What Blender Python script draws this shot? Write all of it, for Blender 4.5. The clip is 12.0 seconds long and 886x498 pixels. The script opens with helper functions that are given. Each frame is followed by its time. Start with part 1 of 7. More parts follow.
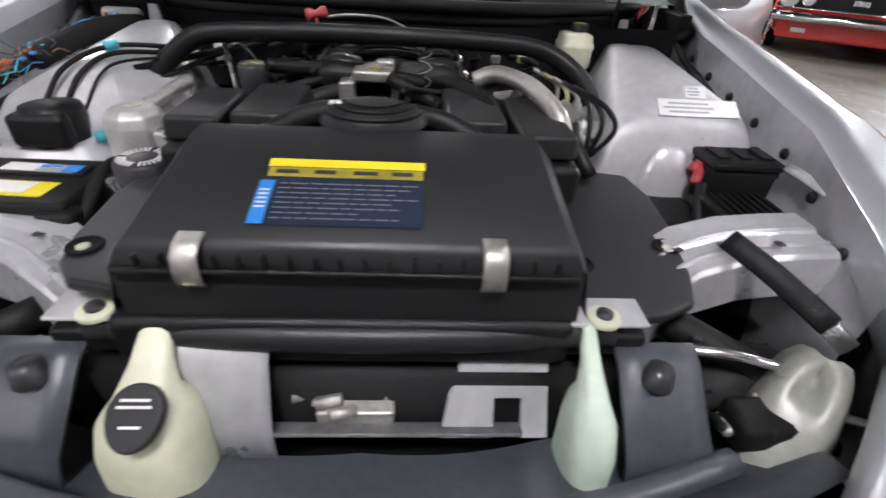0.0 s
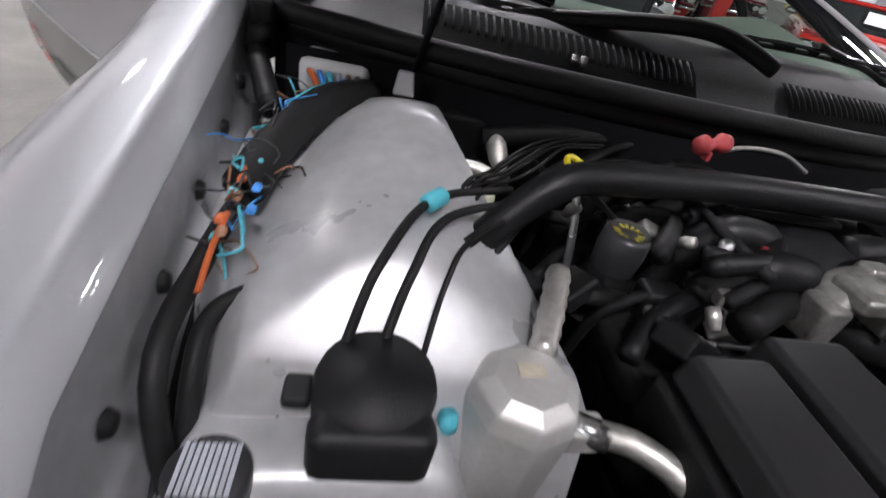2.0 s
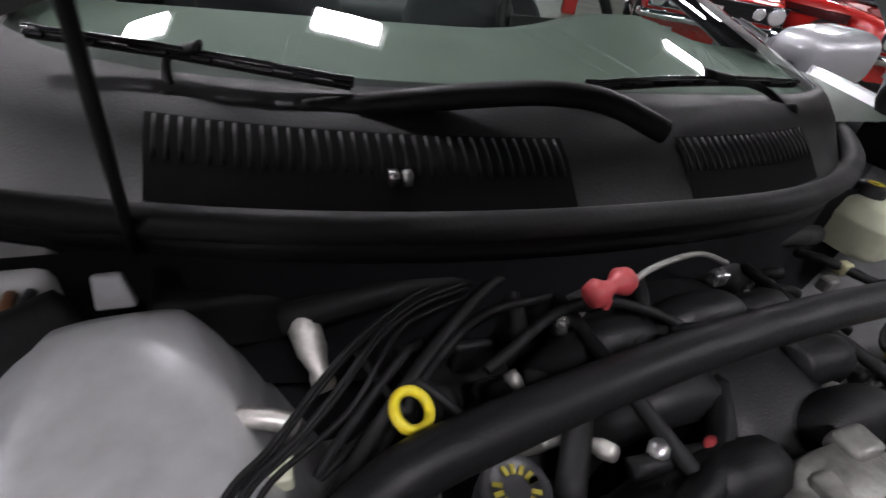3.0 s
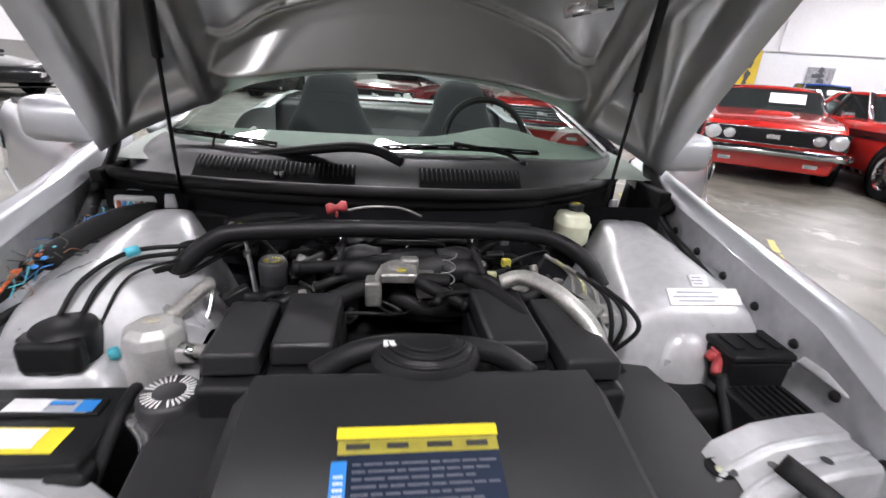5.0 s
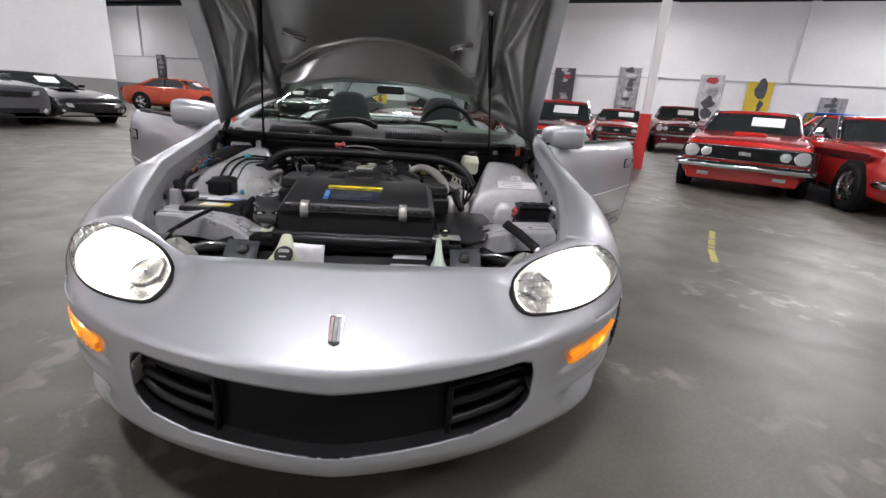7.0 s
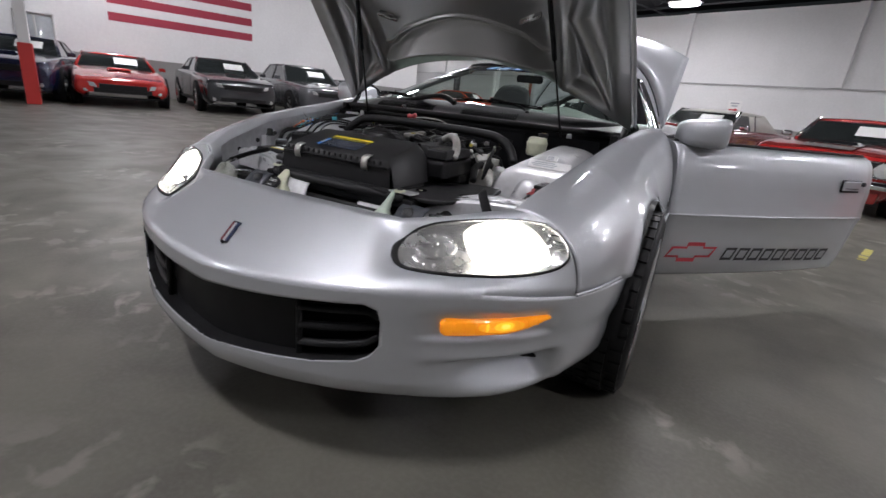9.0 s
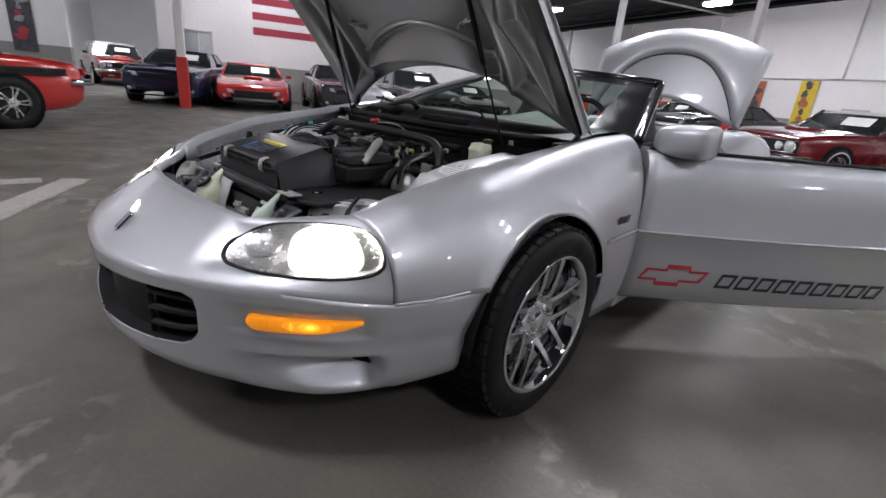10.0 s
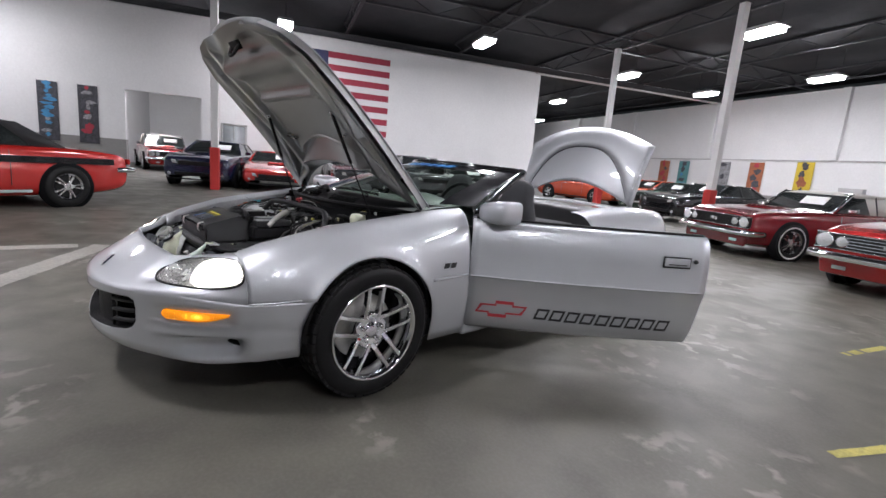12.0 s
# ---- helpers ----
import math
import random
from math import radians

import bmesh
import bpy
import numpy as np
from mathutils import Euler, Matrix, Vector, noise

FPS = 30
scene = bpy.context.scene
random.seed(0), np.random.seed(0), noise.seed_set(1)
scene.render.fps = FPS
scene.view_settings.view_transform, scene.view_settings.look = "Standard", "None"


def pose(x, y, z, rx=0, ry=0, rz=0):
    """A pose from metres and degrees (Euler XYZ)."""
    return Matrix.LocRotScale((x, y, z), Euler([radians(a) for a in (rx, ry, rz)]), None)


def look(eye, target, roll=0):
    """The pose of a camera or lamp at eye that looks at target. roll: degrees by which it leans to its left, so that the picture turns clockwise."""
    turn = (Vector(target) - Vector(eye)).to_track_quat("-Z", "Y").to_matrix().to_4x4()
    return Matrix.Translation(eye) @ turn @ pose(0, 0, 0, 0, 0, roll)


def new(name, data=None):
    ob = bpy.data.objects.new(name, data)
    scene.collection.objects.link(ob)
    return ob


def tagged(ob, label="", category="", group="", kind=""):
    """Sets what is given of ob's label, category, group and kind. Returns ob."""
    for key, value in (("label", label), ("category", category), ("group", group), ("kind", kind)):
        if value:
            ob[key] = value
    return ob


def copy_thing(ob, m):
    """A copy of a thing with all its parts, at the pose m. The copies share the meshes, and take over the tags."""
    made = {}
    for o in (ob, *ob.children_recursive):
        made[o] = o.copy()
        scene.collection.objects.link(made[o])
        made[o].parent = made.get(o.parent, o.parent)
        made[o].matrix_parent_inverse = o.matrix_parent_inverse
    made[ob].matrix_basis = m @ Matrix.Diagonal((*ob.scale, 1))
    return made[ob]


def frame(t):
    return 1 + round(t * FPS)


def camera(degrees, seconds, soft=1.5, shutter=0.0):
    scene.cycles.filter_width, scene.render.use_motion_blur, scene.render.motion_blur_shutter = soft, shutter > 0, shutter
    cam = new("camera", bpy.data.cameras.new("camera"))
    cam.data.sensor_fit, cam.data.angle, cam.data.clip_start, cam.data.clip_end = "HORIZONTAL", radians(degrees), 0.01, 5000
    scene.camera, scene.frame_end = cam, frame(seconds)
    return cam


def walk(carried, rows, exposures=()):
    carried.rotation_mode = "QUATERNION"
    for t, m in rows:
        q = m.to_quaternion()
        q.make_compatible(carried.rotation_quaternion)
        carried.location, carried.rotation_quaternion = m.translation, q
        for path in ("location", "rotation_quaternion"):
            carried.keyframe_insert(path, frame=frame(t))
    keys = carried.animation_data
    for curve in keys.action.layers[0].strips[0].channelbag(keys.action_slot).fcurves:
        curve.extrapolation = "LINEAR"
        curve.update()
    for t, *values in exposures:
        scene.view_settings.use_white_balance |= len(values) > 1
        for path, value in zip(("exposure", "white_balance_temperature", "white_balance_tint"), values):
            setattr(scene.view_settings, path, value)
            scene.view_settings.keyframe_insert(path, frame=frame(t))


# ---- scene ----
cam = camera(88.0, 12.0, soft=1.5, shutter=0.25)
PATH = [
    (0, (0.056, 0.054, 1.01), (0.178, 1.708, -0.109), 3.7),
    (0.5, (-0.161, 0.075, 1.01), (-0.06, 1.733, -0.104), 9.4),
    (1, (-0.28, 0.259, 0.987), (-0.246, 1.942, -0.093), 9.6),
    (1.5, (-0.417, 0.421, 0.993), (-0.245, 2.078, -0.114), 12.4),
    (2, (-0.548, 0.597, 1.022), (-0.173, 2.19, -0.128), 14.7),
    (2.5, (-0.5, 0.786, 1.071), (0.037, 2.318, -0.097), 12.5),
    (3, (-0.398, 0.867, 1.095), (0.283, 2.35, -0.062), 9.0),
    (3.5, (-0.28, 0.829, 1.118), (0.399, 2.282, -0.076), 5.8),
    (5.3, (-0.035, -0.013, 1.151), (0.21, 1.857, 0.485), 4.5),
    (5.5, (-0.018, -0.11, 1.148), (0.233, 1.76, 0.486), 4.4),
    (6, (0.025, -0.363, 1.113), (0.206, 1.524, 0.474), 4.5),
    (6.5, (0.069, -0.674, 1.1), (0.223, 1.225, 0.491), 3.8),
    (7, (0.149, -0.899, 1.064), (0.303, 1.003, 0.463), 3.9),
    (7.5, (0.283, -1.022, 0.986), (0.257, 0.888, 0.393), 5.0),
    (7.7, (0.325, -1.024, 0.951), (0.138, 0.876, 0.356), 5.9),
    (9.3, (1.209, -0.608, 0.982), (0.209, 1.0, 0.339), 5.5),
    (9.5, (1.331, -0.515, 1.021), (0.241, 1.028, 0.363), 5.2),
    (10, (1.607, -0.302, 1.052), (0.339, 1.094, 0.387), 5.5),
    (10.5, (1.886, -0.208, 1.078), (0.536, 1.11, 0.416), 5.2),
    (11, (2.172, -0.165, 1.134), (0.809, 1.141, 0.473), 4.7),
    (11.5, (2.456, -0.174, 1.177), (1.042, 1.166, 0.724), 4.7),
    (12, (2.726, -0.302, 1.169), (1.297, 1.053, 0.815), 4.9),
]
EXPOSURES = [(0, 0.65, 6500, 10), (1.0, 0.78, 6500, 11), (1.5, 0.56, 6500, 10), (2.0, 0.42, 6500, 11), (2.5, 0.38, 6500, 11), (3.0, 0.12, 6500, 12), (3.5, 0.45, 6500, 12), (4.4, 0.5, 6500, 11), (5.5, 1.16, 6500, 10), (6.0, 0.94, 6500, 10),
             (6.5, 0.25, 6500, 10), (7.0, 0.2, 6500, 10), (7.7, 0.06, 6450, 10), (9.3, -0.08, 6350, 10), (10.5, 0.0, 6300, 10), (12, 0.22, 6300, 10)]
walk(cam, [(t, look(eye, target, roll)) for t, eye, target, roll in PATH], EXPOSURES)

# ---- light ----
world = bpy.data.worlds.new("world")
scene.world = world
world.use_nodes = True
world.node_tree.nodes["Background"].inputs[0].default_value = (0.6, 0.65, 0.7, 1)
world.node_tree.nodes["Background"].inputs[1].default_value = 0.02

# The hall stands turned against the car: local x runs across it, local y along it.
HALL_TURN, HALL_SIZE = -24.2, 1.15
HALL = pose(-0.195, 0.075, 0, 0, 0, HALL_TURN) @ Matrix.Diagonal((HALL_SIZE, HALL_SIZE, 1, 1))
CEILING = 5.82


def in_hall(x, y, z=0.0, turn=0.0):
    """A pose at a point of the hall's plan, turned with the hall."""
    return Matrix.Translation(HALL @ Vector((x, y, z))) @ pose(0, 0, 0, 0, 0, HALL_TURN + turn)



LAMPS = [(-12.7, 0.6), (-10.8, 6.1), (-6.0, 11.0), (-11.6, 11.9), (-8.0, 16.4), (-18.4, 13.4), (-12.2, 16.2),
         (-1.6, 4.4), (-4.74, 4.2), (0.5, -1.5), (4.0, 7.6), (5.5, 1.0), (6.0, 13.0), (-3.5, -6.5), (-19.0, -2.2), (-26.5, 17.0), (11.5, 8.0), (1.5, 17.0), (8.5, 17.0), (-12.4, -7.5), (-17.2, -3.4)]
for k, (lx, ly) in enumerate(LAMPS):
    data = bpy.data.lights.new("hall_light", "AREA")
    data.shape, data.size, data.size_y = "RECTANGLE", 1.0, 0.36
    data.energy, data.color = 78, (0.985, 0.955, 1.0)
    ob = new("hall_light", data)
    ob.matrix_world = in_hall(lx, ly, CEILING - 0.55)


# ---- helpers of this scene ----
def part(name, bm, material, parent=None, label="", smooth=True, solid=0.0, bevel=0.0, angle=35, sub=0):
    """Links a bmesh as one mesh object under a thing or under a part."""
    bmesh.ops.remove_doubles(bm, verts=bm.verts, dist=1e-5)
    bmesh.ops.recalc_face_normals(bm, faces=bm.faces)
    me = bpy.data.meshes.new(name)
    bm.to_mesh(me)
    bm.free()
    me.materials.append(material)
    if smooth:
        me.shade_smooth()
    ob = new(name, me)
    if parent is not None:
        ob.parent = parent
    if label:
        ob["label"] = label
    if solid:
        mod = ob.modifiers.new("solid", "SOLIDIFY")
        mod.thickness, mod.offset = solid, -1
    if bevel:
        mod = ob.modifiers.new("bevel", "BEVEL")
        mod.width, mod.segments, mod.limit_method, mod.angle_limit = bevel, 2, "ANGLE", radians(angle)
        mod.harden_normals = True
    if sub:
        mod = ob.modifiers.new("sub", "SUBSURF")
        mod.levels = mod.render_levels = sub
    return ob


def thing(name, label, category, m=None, group="", kind=""):
    ob = new(name)
    ob.empty_display_size = 0.1
    if m is not None:
        ob.matrix_basis = m
    return tagged(ob, label, category, group, kind)


def sheet(rows, bm=None, closed=False, skip=None):
    """Faces between rows of points."""
    bm = bm or bmesh.new()
    grid = [[bm.verts.new(p) for p in row] for row in rows]
    for i in range(len(grid) - 1):
        n = len(grid[i])
        for j in range(n if closed else n - 1):
            if skip and skip(i, j):
                continue
            bm.faces.new((grid[i][j], grid[i][(j + 1) % n], grid[i + 1][(j + 1) % n], grid[i + 1][j]))
    return bm


def box(size, at=(0, 0, 0), m=None, bm=None, taper=1.0):
    """A box of that size about its centre; taper narrows its top."""
    bm = bm or bmesh.new()
    m = (m or Matrix()) @ Matrix.Translation(at)
    sx, sy, sz = (v / 2 for v in size)
    v = [bm.verts.new(m @ Vector((x * sx * k, y * sy * k, z * sz))) for z, k in ((-1, 1), (1, taper)) for x, y in ((-1, -1), (1, -1), (1, 1), (-1, 1))]
    for f in ((3, 2, 1, 0), (4, 5, 6, 7), (0, 1, 5, 4), (1, 2, 6, 5), (2, 3, 7, 6), (3, 0, 4, 7)):
        bm.faces.new([v[i] for i in f])
    return bm


def prism(outline, low, high, m=None, bm=None, shrink=1.0):
    """A flat outline in x and y, raised from low to high."""
    bm = bm or bmesh.new()
    m = m or Matrix()
    cx = sum(p[0] for p in outline) / len(outline)
    cy = sum(p[1] for p in outline) / len(outline)
    a = [bm.verts.new(m @ Vector((x, y, low))) for x, y in outline]
    b = [bm.verts.new(m @ Vector((cx + (x - cx) * shrink, cy + (y - cy) * shrink, high))) for x, y in outline]
    n = len(outline)
    bm.faces.new(a[::-1])
    bm.faces.new(b)
    for i in range(n):
        bm.faces.new((a[i], a[(i + 1) % n], b[(i + 1) % n], b[i]))
    return bm


def lathe(profile, m=None, seg=32, bm=None):
    """Turns a profile of (radius, height) round z."""
    m = m or Matrix()
    rows = [[m @ Vector((r * math.cos(2 * math.pi * k / seg), r * math.sin(2 * math.pi * k / seg), h)) for k in range(seg)] for r, h in profile]
    return sheet(rows, bm, closed=True)


def curve_points(points, n=8):
    """A smooth line through points."""
    p = [Vector(q) for q in points]
    p = [2 * p[0] - p[1], *p, 2 * p[-1] - p[-2]]
    out = []
    for i in range(1, len(p) - 2):
        for k in range(n):
            t = k / n
            out.append(0.5 * (2 * p[i] + (p[i + 1] - p[i - 1]) * t + (2 * p[i - 1] - 5 * p[i] + 4 * p[i + 1] - p[i + 2]) * t * t
                              + (3 * p[i] - p[i - 1] - 3 * p[i + 1] + p[i + 2]) * t ** 3))
    out.append(p[-2])
    return out


def tube(points, radius, seg=10, n=8, bm=None, ribs=0.0, flat=1.0):
    """A hose, pipe or cable along a smooth line; ribs makes it corrugated."""
    bm = bm or bmesh.new()
    line = curve_points(points, n)
    rows, side = [], None
    for i, p in enumerate(line):
        way = (line[min(i + 1, len(line) - 1)] - line[max(i - 1, 0)]).normalized()
        if side is None:
            side = way.orthogonal().normalized()
        side = (side - way * side.dot(way)).normalized()
        up = way.cross(side)
        r = radius * (1 + (ribs if i % 2 else 0))
        rows.append([p + r * (math.cos(a) * side + flat * math.sin(a) * up) for a in (2 * math.pi * k / seg for k in range(seg))])
    sheet(rows, bm, closed=True)
    for row in (rows[0], rows[-1]):
        bm.faces.new([bm.verts.new(q) for q in row])
    return bm


def lerp(a, b, t):
    return a + (b - a) * t


def interp(x, table):
    """Smooth-ish value from a table of (x, value)."""
    xs, ys = zip(*table)
    return float(np.interp(x, xs, ys))


# ---- materials ----
def shade(name, colour, rough=0.5, metal=0.0, vary=0.15, scale=6.0, fine=80.0, bump=0.0, coat=0.0, rvary=0.1, emit=0.0, emit_colour=None, flake=0.0, per_object=0.0, spec=0.5):
    m = bpy.data.materials.new(name)
    m.use_nodes = True
    nt = m.node_tree
    bsdf = nt.nodes["Principled BSDF"]
    c = (*colour, 1)
    bsdf.inputs["Roughness"].default_value = rough
    bsdf.inputs["Metallic"].default_value = metal
    bsdf.inputs["Specular IOR Level"].default_value = spec
    bsdf.inputs["Coat Weight"].default_value = coat
    bsdf.inputs["Coat Roughness"].default_value = 0.04
    co = nt.nodes.new("ShaderNodeTexCoord")
    n1 = nt.nodes.new("ShaderNodeTexNoise")
    n1.inputs["Scale"].default_value = scale
    n1.inputs["Detail"].default_value = 5
    n2 = nt.nodes.new("ShaderNodeTexNoise")
    n2.inputs["Scale"].default_value = fine
    n2.inputs["Detail"].default_value = 3
    for n in (n1, n2):
        nt.links.new(co.outputs["Object"], n.inputs["Vector"])
    mixn = nt.nodes.new("ShaderNodeMath")
    mixn.operation = "MULTIPLY_ADD"
    mixn.inputs[1].default_value = 0.5
    nt.links.new(n1.outputs["Fac"], mixn.inputs[0])
    half = nt.nodes.new("ShaderNodeMath")
    half.operation = "MULTIPLY"
    half.inputs[1].default_value = 0.5
    nt.links.new(n2.outputs["Fac"], half.inputs[0])
    nt.links.new(half.outputs[0], mixn.inputs[2])
    ramp = nt.nodes.new("ShaderNodeMapRange")
    ramp.inputs["From Min"].default_value, ramp.inputs["From Max"].default_value = 0.3, 0.7
    ramp.inputs["To Min"].default_value, ramp.inputs["To Max"].default_value = 1 - vary, 1 + vary
    nt.links.new(mixn.outputs[0], ramp.inputs["Value"])
    val = ramp.outputs["Result"]
    if per_object:
        info = nt.nodes.new("ShaderNodeObjectInfo")
        pr = nt.nodes.new("ShaderNodeMapRange")
        pr.inputs["To Min"].default_value, pr.inputs["To Max"].default_value = 1 - per_object, 1 + per_object
        nt.links.new(info.outputs["Random"], pr.inputs["Value"])
        mu = nt.nodes.new("ShaderNodeMath")
        mu.operation = "MULTIPLY"
        nt.links.new(val, mu.inputs[0])
        nt.links.new(pr.outputs["Result"], mu.inputs[1])
        val = mu.outputs[0]
    sc = nt.nodes.new("ShaderNodeVectorMath")
    sc.operation = "SCALE"
    sc.inputs[0].default_value = colour
    nt.links.new(val, sc.inputs["Scale"])
    nt.links.new(sc.outputs["Vector"], bsdf.inputs["Base Color"])
    rr = nt.nodes.new("ShaderNodeMapRange")
    rr.inputs["From Min"].default_value, rr.inputs["From Max"].default_value = 0.3, 0.7
    rr.inputs["To Min"].default_value, rr.inputs["To Max"].default_value = max(0.02, rough - rvary), min(1, rough + rvary)
    nt.links.new(n1.outputs["Fac"], rr.inputs["Value"])
    nt.links.new(rr.outputs["Result"], bsdf.inputs["Roughness"])
    if bump or flake:
        b = nt.nodes.new("ShaderNodeBump")
        b.inputs["Strength"].default_value = bump or flake
        b.inputs["Distance"].default_value = 0.002
        nt.links.new(n2.outputs["Fac"], b.inputs["Height"])
        nt.links.new(b.outputs["Normal"], bsdf.inputs["Normal"])
    if emit:
        bsdf.inputs["Emission Color"].default_value = (*(emit_colour or colour), 1)
        bsdf.inputs["Emission Strength"].default_value = emit
    return m


def glass(name, tint, rough=0.0, clear=0.85):
    m = bpy.data.materials.new(name)
    m.use_nodes = True
    nt = m.node_tree
    out = nt.nodes["Material Output"]
    nt.nodes.remove(nt.nodes["Principled BSDF"])
    tr = nt.nodes.new("ShaderNodeBsdfTransparent")
    tr.inputs[0].default_value = (*[v * clear for v in tint], 1)
    gl = nt.nodes.new("ShaderNodeBsdfGlossy")
    gl.inputs["Roughness"].default_value = rough
    fr = nt.nodes.new("ShaderNodeFresnel")
    fr.inputs[0].default_value = 1.5
    mx = nt.nodes.new("ShaderNodeMixShader")
    nt.links.new(fr.outputs[0], mx.inputs[0])
    nt.links.new(tr.outputs[0], mx.inputs[1])
    nt.links.new(gl.outputs[0], mx.inputs[2])
    nt.links.new(mx.outputs[0], out.inputs[0])
    return m


SILVER = shade("silver_paint", (0.53, 0.545, 0.57), 0.47, 0.62, vary=0.03, scale=2, fine=900, coat=1.0, rvary=0.03, flake=0.05)
BAY_SILVER = shade("bay_paint", (0.52, 0.525, 0.535), 0.38, 0.4, vary=0.16, scale=11, fine=45, coat=0.3, rvary=0.14, bump=0.1)
BARE_METAL = shade("cast_aluminium", (0.52, 0.51, 0.48), 0.45, 0.8, vary=0.25, scale=20, fine=160, bump=0.25)
BRIGHT = shade("bright_metal", (0.7, 0.7, 0.7), 0.25, 0.95, vary=0.08, scale=14, fine=90, bump=0.05)
CHROME = shade("chrome", (0.82, 0.83, 0.85), 0.05, 1.0, vary=0.02, rvary=0.02)
BLACK_PLASTIC = shade("black_plastic", (0.009, 0.009, 0.0097), 0.45, 0, vary=0.2, scale=7, fine=380, bump=0.25, rvary=0.1, spec=0.24)
GREY_PLASTIC = shade("grained_grey_plastic", (0.018, 0.018, 0.019), 0.42, 0, vary=0.15, scale=5, fine=600, bump=0.10, rvary=0.08, spec=0.34)
BLACK_GLOSS = shade("black_gloss", (0.012, 0.012, 0.014), 0.15, 0, vary=0.1, coat=0.5, rvary=0.05)
RUBBER = shade("rubber", (0.007, 0.007, 0.0074), 0.6, 0, vary=0.25, scale=12, fine=200, bump=0.2, spec=0.25)
DARK = shade("dark_metal", (0.010, 0.010, 0.0105), 0.6, 0.2, vary=0.35, scale=18, fine=120, bump=0.3, spec=0.25)
# near-black colour that carries the shade of deep recesses
CAVITY_SHADE = shade("cavity_shade", (0.008, 0.008, 0.009), 0.85, 0, vary=0.2, spec=0.1)
CREAM = shade("cream_plastic", (0.62, 0.64, 0.48), 0.38, 0, vary=0.1, scale=8, fine=60)
PALE_GREEN = shade("pale_green_plastic", (0.50, 0.60, 0.50), 0.38, 0, vary=0.1, scale=8, fine=60)
YELLOW = shade("yellow_plastic", (0.75, 0.62, 0.03), 0.4, 0, vary=0.08)
BLUE = shade("blue_print", (0.03, 0.22, 0.62), 0.4, 0, vary=0.08)
CYAN = shade("cyan_tape", (0.08, 0.45, 0.55), 0.5, 0, vary=0.1)
RED_PLASTIC = shade("red_plastic", (0.38, 0.05, 0.055), 0.4, 0, vary=0.12)
ORANGE_WIRE = shade("orange_wire", (0.5, 0.10, 0.02), 0.5, 0, vary=0.15)
WHITE_PRINT = shade("white_label", (0.75, 0.75, 0.74), 0.45, 0, vary=0.06)
GREY_PRINT = shade("grey_print", (0.36, 0.38, 0.42), 0.4, 0, vary=0.08)
NAVY_PRINT = shade("navy_label", (0.02, 0.028, 0.05), 0.22, 0, vary=0.1)
INK = shade("black_ink", (0.025, 0.025, 0.028), 0.4, 0, vary=0.1)
RED_INK = shade("red_decal", (0.5, 0.045, 0.06), 0.35, 0, vary=0.08)
BLUE_INK = shade("blue_decal", (0.05, 0.24, 0.6), 0.35, 0, vary=0.08)
GREY_CLOTH = shade("charcoal_cloth", (0.045, 0.046, 0.05), 0.85, 0, vary=0.2, scale=10, fine=300, bump=0.3)
WINDSCREEN = glass("windscreen_glass", (0.80, 0.93, 0.85), 0.0, 0.8)
CLEAR = glass("clear_lens", (1, 1, 1), 0.02, 0.92)
REFLECTOR = shade("lamp_reflector", (0.85, 0.85, 0.86), 0.12, 1.0, vary=0.1, scale=40)
LAMP_ON = shade("lit_bulb", (1, 0.97, 0.9), 0.4, 0, vary=0.02, emit=12.0, emit_colour=(1.0, 0.95, 0.86))
AMBER = shade("amber_lens", (0.85, 0.28, 0.012), 0.15, 0, vary=0.12, scale=60, coat=0.8, emit=0.48, emit_colour=(1.0, 0.31, 0.004))
AMBER_WARM = shade("amber_lit_flute", (0.9, 0.36, 0.02), 0.2, 0, vary=0.15, scale=60, coat=0.8, emit=0.72, emit_colour=(1.0, 0.38, 0.008))
AMBER_GLOW = shade("amber_inner_glow", (1.0, 0.45, 0.04), 0.3, 0, emit=1.0, emit_colour=(1.0, 0.48, 0.02))
AMBER_HOT = shade("amber_bulb_glow", (1.0, 0.55, 0.08), 0.3, 0, emit=1.5, emit_colour=(1.0, 0.58, 0.08))
TUBE_ON = shade("lit_diffuser", (1, 1, 1), 0.4, 0, vary=0.02, emit=90.0, emit_colour=(0.985, 0.955, 1.0))

